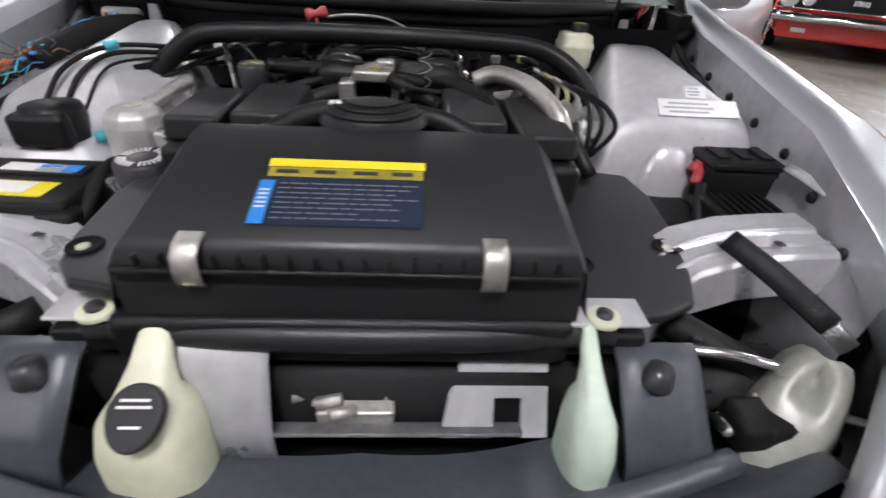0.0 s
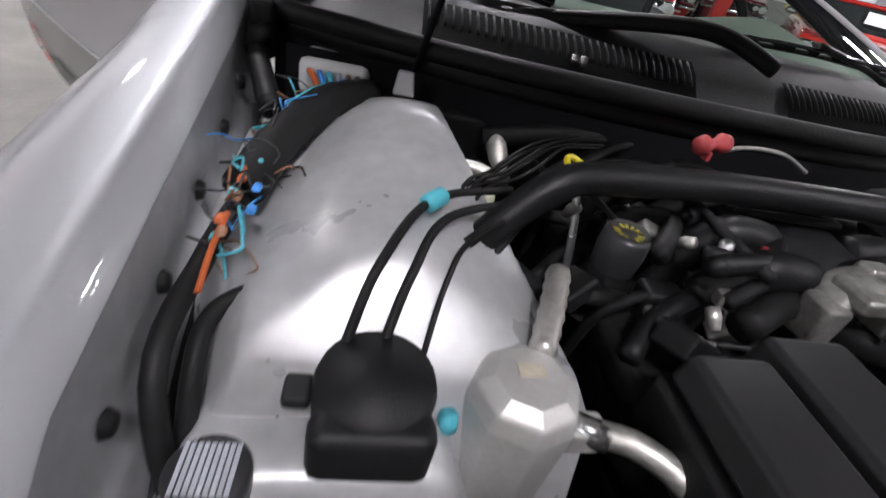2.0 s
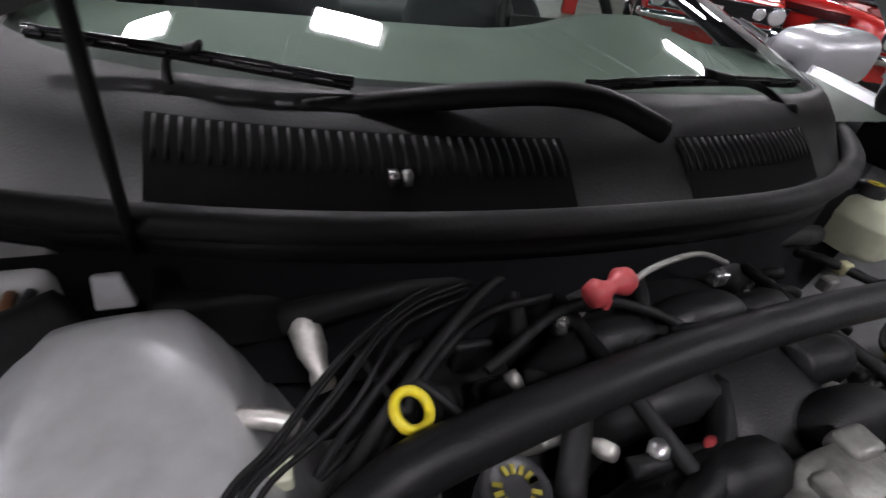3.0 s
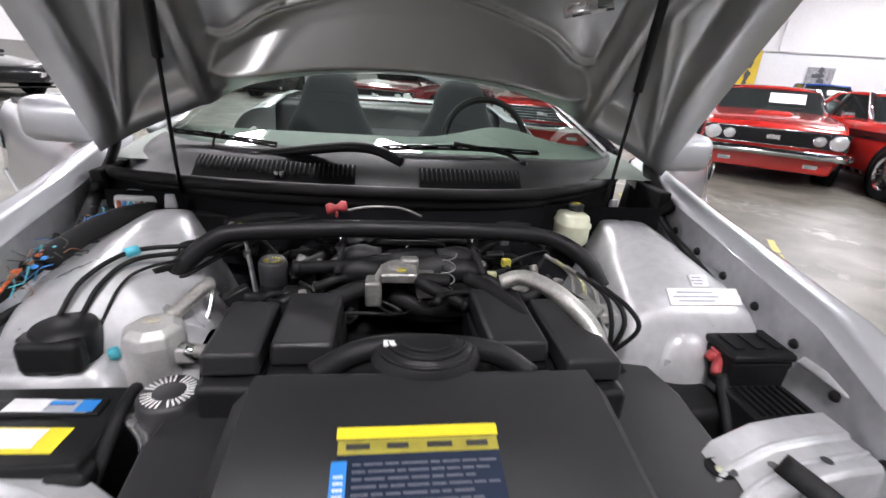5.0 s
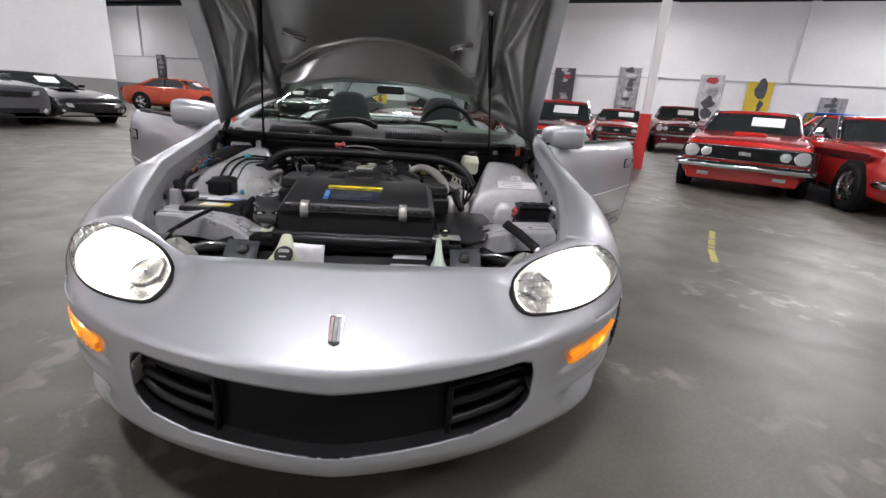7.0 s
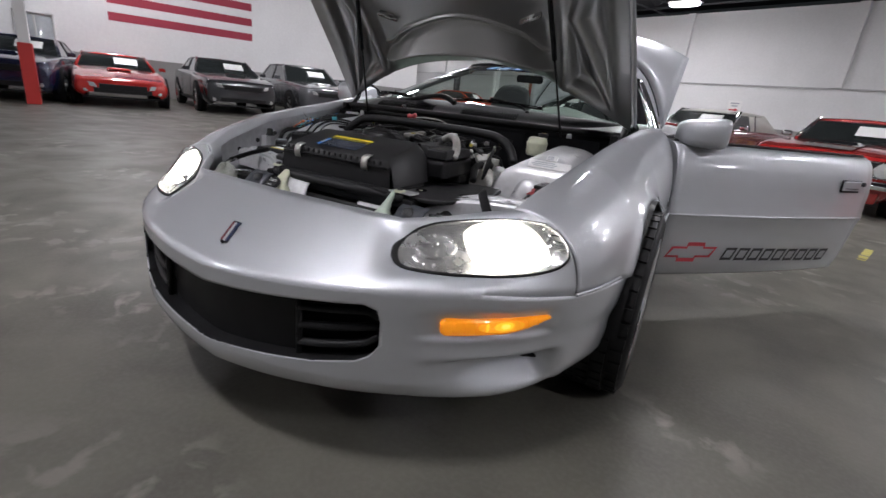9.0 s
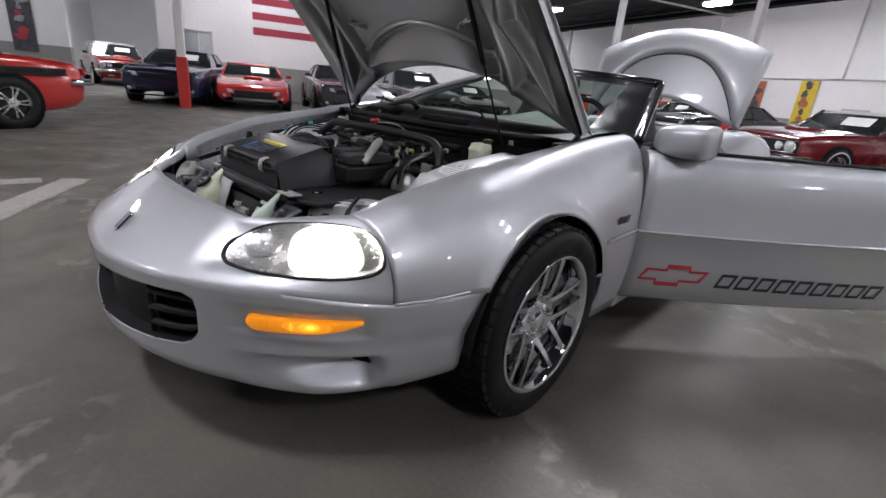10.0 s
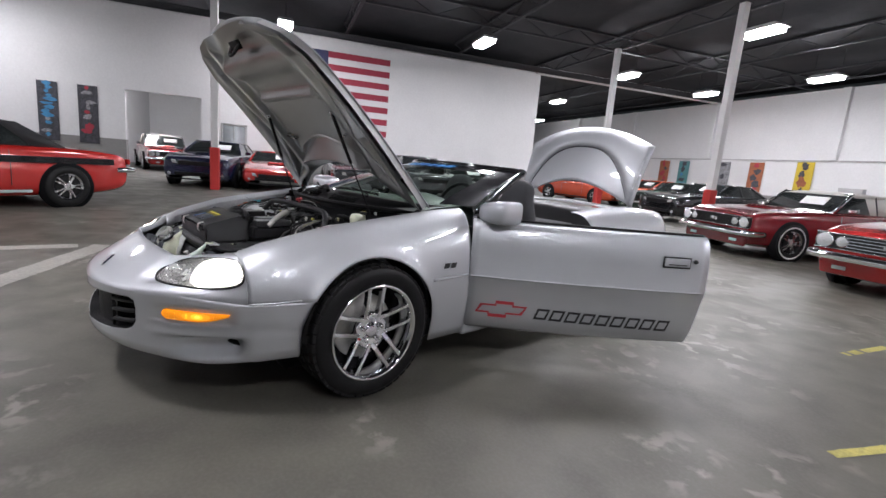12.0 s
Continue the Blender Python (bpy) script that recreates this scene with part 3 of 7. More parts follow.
PHIS = sorted({*np.linspace(-70, 70, 141).round(2).tolist(), G_IN, -G_IN})
N1, N2, N3 = 30, 17, 7
rows = []
for i in range(N1):
    rows.append([face(p, lerp(chin(abs(p)), gap_low(abs(p)), (i / (N1 - 1)) ** 1.2)) for p in PHIS])
for i in range(1, N2):
    rows.append([face(p, lerp(gap_low(abs(p)), gap_high(abs(p)), i / (N2 - 1))) for p in PHIS])
for i in range(1, N3):
    rows.append([face(p, lerp(gap_high(abs(p)), interp(abs(p), RIM), i / (N3 - 1))) for p in PHIS])
hole = range(N1 - 1, N1 + N2 - 2)
bm = sheet(rows, skip=lambda i, j: i in hole and abs((PHIS[j] + PHIS[j + 1]) / 2) < G_IN)
cols = [p for p in PHIS if abs(p) <= 58]
sheet([[upper(p, v) for p in cols] for v in np.linspace(0, 1, 13)], bm)
bump = part("front_bumper", bm, SILVER, car, "silver painted nose and bumper cover", solid=0.004)
# returned edge of the nose panel towards the bay
bm = sheet([[edge(p) + Vector((0, d, h)) for p in cols] for d, h in ((0, 0), (0.008, -0.004), (0.012, -0.03))])
part("nose_flange", bm, SILVER, car)

# grille: a dark back, a frame lip and slats at both ends
grille = part("grille", sheet([[Vector((*plan(p, 0.075), z)) for p in np.linspace(-28, 28, 25)] for z in (0.29, 0.40, 0.52)]), CAVITY_SHADE, car, "black grille opening")
for phi0, phi1 in ((-25.3, -13), (13, 25.3)):
    for f in (0.2, 0.5, 0.8):
        line = []
        for p in np.linspace(phi0, phi1, 9):
            z = lerp(bumper_row(5, p).z, bumper_row(6, p).z, f)
            line.append((*plan(p, 0.03), z))
        part("slat", tube(line, 0.011, 8, 2, flat=0.7), BLACK_PLASTIC, grille)
    p = phi0 if abs(phi0) < 20 else phi1
    part("slat_end", tube([(*plan(p, 0.03), bumper_row(5, p).z), (*plan(p, 0.03), bumper_row(6, p).z)], 0.008, 8, 2), BLACK_PLASTIC, grille)
part("mesh_panel", sheet([[Vector((*plan(p, 0.045), lerp(bumper_row(5, p).z, bumper_row(6, p).z, f))) for p in np.linspace(-13, 13, 15)] for f in (-0.1, 0.5, 1.1)]), BLACK_PLASTIC, grille)
bm = sheet([[bumper_row(k, p) + Vector((0, d, 0)) for p in np.linspace(-G_IN, G_IN, 40)] for k, d in ((5, 0.0), (5, 0.07))])
sheet([[bumper_row(k, p) + Vector((0, d, 0)) for p in np.linspace(-G_IN, G_IN, 40)] for k, d in ((6, 0.0), (6, 0.07))], bm)
part("grille_lip", bm, BLACK_PLASTIC, grille)

# shield badge on the nose
bd = part("badge", prism([(-0.0145, -0.033), (0.0, -0.041), (0.0145, -0.033), (0.016, 0.034), (-0.016, 0.034)], 0, 0.008, Matrix.Translation(upper(0, 0.36)) @ pose(0, 0, 0.002, 44)), CHROME, car, "small chrome shield badge", bevel=0.003)
for x, mt in ((-0.0088, shade("badge_red", (0.13, 0.012, 0.018), 0.25, 0, coat=0.8)), (0.0, TRIM), (0.0088, shade("badge_blue", (0.012, 0.02, 0.075), 0.25, 0, coat=0.8))):
    part("bar", prism([(x - 0.0036, -0.028), (x + 0.0036, -0.028), (x + 0.0036, 0.028), (x - 0.0036, 0.028)], 0.008, 0.0105, Matrix.Translation(upper(0, 0.36)) @ pose(0, 0, 0.002, 44)), mt, bd, smooth=False)


def on_skin(phi, v, off):
    p = upper(phi, v)
    n = (upper(phi + 0.5, v) - p).cross(upper(phi, v + 0.01) - p).normalized()
    if n.dot(Vector((math.copysign(0.5, phi), -1, 0.6))) < 0:
        n = -n
    return p + off * n


MILKY = shade("milky_housing", (0.27, 0.275, 0.245), 0.35, 0, vary=0.3, scale=14, fine=60)
BOWL = shade("lamp_bowl", (0.52, 0.52, 0.51), 0.22, 0.8, vary=0.08, scale=22, fine=70, bump=0.14)
# weak emission stands in for bulb light spilling over the bowl
LAMP_SPILL = shade("reflector_spill_glow", (0.9, 0.88, 0.82), 0.3, 0.3, vary=0.1, scale=30, emit=0.8, emit_colour=(1.0, 0.95, 0.86))


def headlamp(s):
    """One lit headlamp: gasket, bowl, bulb and clear lens. s: -1 or 1."""
    # outline in (phi, v): a long drop, pointed outwards
    out = [(25.6, 0.60), (26.4, 0.42), (30, 0.31), (37, 0.23), (44, 0.205), (50, 0.25), (54.2, 0.36), (56.0, 0.49), (55.3, 0.62), (51.8, 0.76), (45, 0.89), (37, 0.925), (30, 0.87), (26.8, 0.76)]
    ring = [Vector((a, b, 0)) for a, b in out]
    loop = []
    for i in range(len(ring)):
        p0, p1, p2, p3 = ring[i - 1], ring[i], ring[(i + 1) % len(ring)], ring[(i + 2) % len(ring)]
        for t in (0, 0.25, 0.5, 0.75):
            loop.append(0.5 * (2 * p1 + (p2 - p0) * t + (2 * p0 - 5 * p1 + 4 * p2 - p3) * t * t + (3 * p1 - p0 - 3 * p2 + p3) * t ** 3))
    cen = Vector((42, 0.58, 0))

    def rings(offs):
        return [[on_skin(s * lerp(cen.x, q.x, f), lerp(cen.y, q.y, f), o) for q in loop] for f, o in offs]
    hl = part("headlamp", sheet(rings([(1.045, 0.0005), (1.035, 0.0045), (0.986, 0.0060), (0.979, 0.002)]), closed=True), RUBBER, car, "lit headlamp with clear lens")
    part("bowl", sheet(rings([(0.985, 0.005), (0.9, 0.0035), (0.6, 0.003), (0.3, 0.003), (0.02, 0.003)]), closed=True), BOWL, hl, "bright moulded reflector")
    # the glare of the low beam fills the outer half of the lamp
    def oval(c0, c1, r0, r1, steps):
        turns = np.linspace(0, 2 * math.pi, 41)[:-1]
        return sheet([[on_skin(s * (c0 + r0 * f * math.copysign(abs(math.cos(t)) ** 0.7, math.cos(t))), c1 + r1 * f * math.copysign(abs(math.sin(t)) ** 0.7, math.sin(t)), o) for t in turns] for f, o in steps], closed=True)
    part("bowl_spill_glow", oval(45.0, 0.55, 5.0, 0.31, ((1, 0.0042), (0.85, 0.0060), (0.5, 0.0062))), LAMP_SPILL, hl, "glowing oval for the bulb's spill on the reflector")
    bm = oval(45.2, 0.55, 4.0, 0.27, ((1, 0.0065), (0.8, 0.009), (0.4, 0.010), (0.02, 0.010)))
    part("bulb_glare", bm, LAMP_ON, hl)
    pts = [(33.6 + 4.8 * math.cos(t), 0.66 + 0.2 * math.sin(t)) for t in np.linspace(0, 2 * math.pi, 33)[:-1]]
    part("side_reflector", sheet([[on_skin(s * (33.6 + (q[0] - 33.6) * f), 0.66 + (q[1] - 0.66) * f, h + (0.0012 if i % 2 and 0.2 < f < 0.95 else 0)) for i, q in enumerate(pts)] for f, h in ((1, 0.0045), (0.95, 0.0085), (0.85, 0.0065), (0.5, 0.005), (0.1, 0.0045))], closed=True), BOWL, hl, "small faceted reflector")
    part("side_bulb", sheet([[on_skin(s * (33.6 + 0.8 * f * math.cos(t)), 0.66 + 0.035 * f * math.sin(t), h) for t in np.linspace(0, 2 * math.pi, 17)[:-1]] for f, h in ((1, 0.005), (0.8, 0.011), (0.05, 0.013))], closed=True), BRIGHT, hl)
    for v in (0.40, 0.48, 0.56, 0.64, 0.72):
        part("fluting", tube([on_skin(s * p, v + 0.02 * math.sin(p), 0.005) for p in (51.6, 52.7, 53.7, 54.4)], 0.0022, 6, 2), REFLECTOR, hl)
    lens = part("lens", sheet(rings([(0.99, 0.005), (0.95, 0.011), (0.8, 0.016), (0.5, 0.019), (0.02, 0.020)]), closed=True), CLEAR, hl, "clear plastic lens")
    lens.visible_shadow = False
    # moulded housing behind the lamp, seen in the bay
    m = edge(s * 46)
    part("housing", sheet([[Matrix.Translation(m) @ pose(0, 0, 0, 0, 0, s * 42) @ Vector((0.105 * f * math.copysign(abs(math.cos(a)) ** 0.7, math.cos(a)), 0.052 + 0.046 * f * math.copysign(abs(math.sin(a)) ** 0.7, math.sin(a)), -0.04 - 0.075 * f ** 3 - 0.012 * math.cos(2 * a))) for a in np.linspace(0, 2 * math.pi, 29)[:-1]] for f in (0.02, 0.3, 0.6, 0.8, 0.92, 1.0)], closed=True), MILKY, hl, "milky plastic lamp housing")


def signal(s):
    a0, a1 = 34.3, 53.4
    cols = [lerp(a0, a1, f ** 1.25) for f in np.linspace(0, 1, 49)]

    def span(p):
        t = (p - a0) / (a1 - a0)
        high = 0.478 - 0.004 * t
        low = 0.434 + 0.002 * t + 0.115 * max(0, t - 0.55) ** 1.7
        r = 0.019 * (1 - math.sqrt(max(0.0, 1 - max(0.0, 1 - t / 0.07) ** 2)))
        return low + r, max(high - 0.6 * r, low + 0.002)
    bm = sheet([[face(s * p, lerp(*span(p), f), o) for p in cols] for f, o in ((-0.06, -0.002), (0.0, 0.006), (0.2, 0.010), (0.5, 0.011), (0.8, 0.010), (1.0, 0.006), (1.06, -0.002))])
    lamp = part("turn_signal", bm, AMBER, car, "lit amber turn signal")
    for c0, r, h, mt, lift in ((44.4, 4.0, 0.0165, AMBER_WARM, 0.0114), (44.8, 1.7, 0.0125, AMBER_GLOW, 0.0119), (45.0, 0.75, 0.0060, AMBER_HOT, 0.0124), (41.9, 0.30, 0.0120, AMBER_GLOW, 0.0122)):
        zc = 0.459 + 0.0012 * max(0, c0 - 44)
        bm = sheet([[face(s * (c0 + r * f * math.copysign(abs(math.cos(t)) ** 0.9, math.cos(t))), zc + h * f * math.copysign(abs(math.sin(t)) ** 0.9, math.sin(t)), lift) for t in np.linspace(0, 2 * math.pi, 25)[:-1]] for f in (1, 0.5, 0.05)], closed=True)
        part("glow", bm, mt, lamp)
    for p in np.linspace(36.5, 51, 9):
        lo, hi = span(p)
        part("lens_rib", tube([face(s * p, z, 0.0105) for z in (lerp(lo, hi, 0.12), lerp(lo, hi, 0.88))], 0.0014, 5, 2), AMBER, lamp)
    # near-black oval painted as the shade at the fog scoop's outer end
    bm = sheet([[face(s * (53.0 + 2.0 * math.cos(t) * f), 0.327 + 0.012 * math.sin(t) * f - 0.007 * math.cos(t) * f, 0.009) for t in np.linspace(0, 2 * math.pi, 21)[:-1]] for f in (1, 0.5, 0.02)], closed=True)
    part("fog_scoop_shade", bm, CAVITY_SHADE, car)


for s in (-1, 1):
    headlamp(s)
    signal(s)

# ---- fenders ----


SHUT_LINE = shade("shut_line", (0.12, 0.12, 0.125), 0.6, 0, vary=0.1)


def fender(s):
    rows = []
    for y in np.linspace(0.399, 1.615, 90):
        under = AXLE_Z + math.sqrt(max(0, ARCH ** 2 - (y - AXLE_Y) ** 2)) if abs(y - AXLE_Y) < ARCH else 0.0
        zb = max(under, 0.525 if y < 0.66 else 0.20)
        zi = interp(y, ZI)
        row = []
        for k in range(27):
            f = k / 26
            z = lerp(zb, zi, 1 - (1 - f) ** 1.9)
            flare = 0.012 * math.exp(-((math.hypot(y - AXLE_Y, z - AXLE_Z) - ARCH) / 0.03) ** 2)
            row.append(Vector((s * (fender_x(y, z) + flare), y, z)))
        xi = interp(y, XI)
        row += [Vector((s * (xi - 0.007), y, zi - 0.004)), Vector((s * (xi - 0.010), y, zi - 0.015)), Vector((s * (xi - 0.020), y, zi - 0.020)), Vector((s * (xi - 0.023), y, zi - 0.09))]
        rows.append(row)
    ob = part("fender", sheet(rows), SILVER, car, "silver painted front fender", solid=0.004)
    # crease strip along the flank
    line = [(s * (fender_x(y, z) + 0.001), y, z) for y, z in ((0.40, 0.521), (0.5, 0.526), (0.6, 0.533))]
    part("side_molding", tube(line, 0.0045, 8, 4), SILVER, ob)
    line = [(s * (fender_x(0.3975, z) + 0.001), 0.3975, z) for z in np.linspace(0.525, 0.68, 9)]
    part("panel_gap", tube(line, 0.0014, 6, 2), SHUT_LINE, ob)
    line = [(s * (fender_x(y, z) + 0.002), y, z) for y, z in ((1.335, 0.556), (1.45, 0.56), (1.6, 0.566))]
    part("side_molding", tube(line, 0.008, 8, 4), SILVER, ob)
    # wheel arch liner
    arc = [AXLE_Y + (ARCH + 0.0) * math.cos(t) for t in np.linspace(0, math.pi, 25)], [AXLE_Z + ARCH * math.sin(t) for t in np.linspace(0, math.pi, 25)]
    bm = sheet([[Vector((s * x, y, z)) for y, z in zip(*arc)] for x in (0.93, 0.58)])
    bm2 = sheet([[Vector((s * 0.58, AXLE_Y + (y - AXLE_Y) * f, AXLE_Z + (z - AXLE_Z) * f)) for y, z in zip(*arc)] for f in (1, 0.5, 0.02)], bm)
    part("arch_liner", bm2, RUBBER, car)
    # small trim letters on the flank
    for k in range(2):
        y = 1.405 + 0.05 * k
        x = fender_x(y + 0.02, 0.63) + 0.006
        pts = [(y, 0.617), (y + 0.034, 0.617), (y + 0.044, 0.645), (y + 0.010, 0.645)]
        part("trim_emblem", prism(pts, -0.002, 0.002, Matrix(((0, 0, 1, s * x), (1, 0, 0, 0), (0, 1, 0, 0), (0, 0, 0, 1)))), INK, ob, "dark slanted emblem", smooth=False)
    return ob


for s in (-1, 1):
    fender(s)


# ---- wheels ----
def wheel(x, y, s, m=None):
    w = part("wheel", lathe([(0.235, -0.10), (0.243, -0.115), (0.262, -0.125), (0.30, -0.128), (0.318, -0.118), (0.330, -0.10), (0.333, -0.05), (0.334, 0), (0.333, 0.05), (0.330, 0.10), (0.318, 0.118), (0.30, 0.128), (0.262, 0.125), (0.243, 0.115), (0.235, 0.10)],
                             seg=64), RUBBER, car, "black low-profile tyre on chrome wheel")
    w.matrix_basis = pose(s * x, y, 0.334, 0, s * 90, 0)
    # tread blocks
    bm = bmesh.new()
    for k in range(44):
        a = 2 * math.pi * k / 44
        for h, sk in ((-0.093, 0.06), (-0.045, -0.03), (0.0, 0.03), (0.045, -0.03), (0.093, 0.06)):
            mm = pose(0, 0, 0, 0, 0, math.degrees(a + sk)) @ pose(0.333 if abs(h) < 0.09 else 0.328, 0, h, 0, 0, 0)
            box((0.014, 0.038, 0.038), (0, 0, 0), mm, bm)
    part("tread", bm, RUBBER, w, smooth=False)
    rim = part("rim", lathe([(0.205, -0.10), (0.215, 0.02), (0.222, 0.085), (0.232, 0.108), (0.2445, 0.116), (0.2465, 0.122), (0.240, 0.127), (0.230, 0.118), (0.222, 0.10), (0.214, 0.07)], seg=64), CHROME, w, "polished chrome rim")
    for k in range(5):
        for d in (-1, 1):
            base = 2 * math.pi * k / 5 + (math.pi if s > 0 else 0)
            rows = []
            for r, off, wd, h, th in ((0.074, 0.040, 0.016, 0.080, 0.04), (0.10, 0.0405, 0.0145, 0.090, 0.034), (0.16, 0.041, 0.0125, 0.104, 0.03), (0.21, 0.042, 0.0125, 0.110, 0.03), (0.229, 0.043, 0.016, 0.111, 0.03)):
                a = base + d * math.asin(off / r)
                c, n = Vector((r * math.cos(a), r * math.sin(a), 0)), Vector((-math.sin(base), math.cos(base), 0))
                rows.append([c - n * wd + Vector((0, 0, h - th)), c - n * wd * 0.8 + Vector((0, 0, h)), c + n * wd * 0.8 + Vector((0, 0, h)), c + n * wd + Vector((0, 0, h - th))])
            part("spoke", sheet(rows, closed=True), CHROME, w, "chrome spoke", bevel=0.004)
    hub = part("hub", lathe([(0.0, 0.088), (0.026, 0.088), (0.034, 0.084), (0.037, 0.077), (0.05, 0.076), (0.078, 0.081), (0.090, 0.080), (0.094, 0.072), (0.094, 0.03)], seg=40), CHROME, w, "chrome hub cap")
    for k in range(5):
        a = 2 * math.pi * (k + 0.5) / 5
        part("lug_nut", lathe([(0.012, 0.06), (0.012, 0.092), (0.009, 0.097), (0.0, 0.097)], pose(0.056 * math.cos(a), 0.056 * math.sin(a), 0), 8), BRIGHT, w)
    part("brake_disc", lathe([(0.06, 0.0), (0.165, 0.0), (0.168, -0.01), (0.165, -0.025), (0.06, -0.025)], seg=40), BARE_METAL, w)
    part("backing", lathe([(0.0, -0.05), (0.215, -0.05)], seg=32), CAVITY_SHADE, w)
    return w


for s in (1, -1):
    wheel(0.842, AXLE_Y - 0.008, s)
    wheel(0.822, 3.53, s)

# ---- the raised hood ----
HINGE, OPEN = Vector((0, 1.44, 0.925)), 56.5


def hood_point(u, v, lift=0.0):
    """u across (-1..1), v from the rear edge (0) to the front (1), laid open about the hinge."""
    half = interp(v, [(0, 0.755), (0.3, 0.725), (0.6, 0.69), (0.8, 0.65), (0.92, 0.56), (1, 0.40)])
    arch = 0.25 * (1 - abs(u) ** 2.2) * max(0, 1 - v / 0.55)
    x = u * half
    y = HINGE.y - 1.235 * v - arch
    y += 0.055 * u * u * max(0, (v - 0.75) * 4)
    f = (HINGE.y - y) / 1.235
    z = 0.925 - 0.245 * f + 0.055 * math.sin(math.pi * min(1, f)) * (1 - 0.5 * u * u) + 0.03 * (1 - u * u) * (1 - v) + lift
    p = Vector((x, y, z)) - HINGE
    return HINGE + Matrix.Rotation(-radians(OPEN), 3, "X") @ p


us, vs = np.linspace(-1, 1, 33), np.linspace(0, 1, 33)
hood = part("hood", sheet([[hood_point(u, v) for u in us] for v in vs]), SILVER, car, "raised silver hood", solid=0.004)
STRUT_U, STRUT_V = 0.60, 0.52
HOOD_IN = shade("hood_inner_paint", (0.50, 0.502, 0.495), 0.34, 0.86, vary=0.04, scale=5, fine=500, coat=0.25, rvary=0.04)


def inner_depth(u, v):
    """How far the pressed inner frame stands off the skin: deep on the ribs, shallow in the pockets."""
    a = abs(u)

    def bar(x, half, soft=0.05):
        return 1 / (1 + math.exp(min(60.0, (abs(x) - half) / (soft * 0.25))))
    d = 0.0
    d = max(d, bar(max(0, 1 - a), 0.13), bar(max(0, 1 - v), 0.09), bar(v, 0.07))
    wave = 0.235 + 0.035 * math.cos(min(1, a / 0.5) * math.pi) - 0.05 * math.exp(-((a - 0.52) / 0.09) ** 2)
    if a < 0.66:                                                      # sloping pocket behind a wavy rib
        if v < 0.10:
            c = 1.75 * v / 0.10
        elif v < wave:
            c = 1.75 * (1 - 0.97 * (v - 0.10) / (wave - 0.10))
        else:
            c = max(0.07 + 0.45 * soft_step(v, wave, wave + 0.05), 0.75 * math.exp(-((v - wave - 0.026) / 0.014) ** 2))
        c *= v < 0.60
        k = bar(a, 0.56, 0.12)
        d = d * (1 - k) + c * k
    d = max(d, bar(a - (0.60 + 0.10 * v), 0.045))                     # long rails
    d = max(d, bar(a - (0.70 + 0.55 * abs(v - 0.36)), 0.040) * (v < 0.75))  # braces that fork
    d = max(d, bar(v - 0.80, 0.05) * (a < 0.66))
    d = max(d, bar(v - 0.62, 0.018) * (a < 0.5))
    return 0.004 + 0.054 * d


uf, vf = np.linspace(-0.985, 0.985, 201), np.linspace(0.012, 0.985, 171)
bm = sheet([[hood_point(u, v, -0.004 - inner_depth(u, v)) for u in uf] for v in vf])
part("inner_frame", bm, HOOD_IN, hood, "pressed grey inner frame of the hood")
bm = sheet([[hood_point(u, v, -0.004 - o) for v in np.linspace(0.01, 0.99, 60)] for o in (0.0, 0.036) for u in (-0.985,)])
part("hood_hem", bm, HOOD_IN, hood)
bm = sheet([[hood_point(u, v, -0.004 - o) for v in np.linspace(0.01, 0.99, 60)] for o in (0.0, 0.036) for u in (0.985,)])
part("hood_hem", bm, HOOD_IN, hood)
hm = [hood_point(-0.12 + 0.055 * math.cos(t), 0.125 + 0.030 * math.sin(t), -0.043) for t in np.linspace(0, 2 * math.pi, 7)[:-1]]
hm2 = [hood_point(-0.12 + 0.055 * math.cos(t), 0.125 + 0.030 * math.sin(t), -0.008) for t in np.linspace(0, 2 * math.pi, 7)[:-1]]
bm = bmesh.new()
va, vb = [bm.verts.new(p) for p in hm], [bm.verts.new(p) for p in hm2]
bm.faces.new(va)
for i in range(6):
    bm.faces.new((va[i], va[(i + 1) % 6], vb[(i + 1) % 6], vb[i]))
part("pad", bm, HOOD_IN, hood, "hexagonal pressed pad", smooth=False)
for s in (-1, 1):
    bm = tube([hood_point(s * 0.40, 0.30, -0.043), hood_point(s * 0.52, 0.350, -0.045)], 0.020, 6, 2, flat=0.4)
    part("bracket", bm, BRIGHT, hood)
lt = hood_point(0.0, 0.90, -0.05)
part("hood_latch", tube([lt + Vector((-0.06, 0, 0)), lt + Vector((-0.03, -0.02, -0.05)), lt + Vector((0.03, -0.02, -0.05)), lt + Vector((0.06, 0, 0))], 0.009, 8, 5), DARK, hood, "black striker hook")
part("hood_catch", box((0.12, 0.05, 0.02), (0, 0, 0), Matrix.Translation(lt) @ pose(0, 0, 0, -60)), DARK, hood, bevel=0.004)
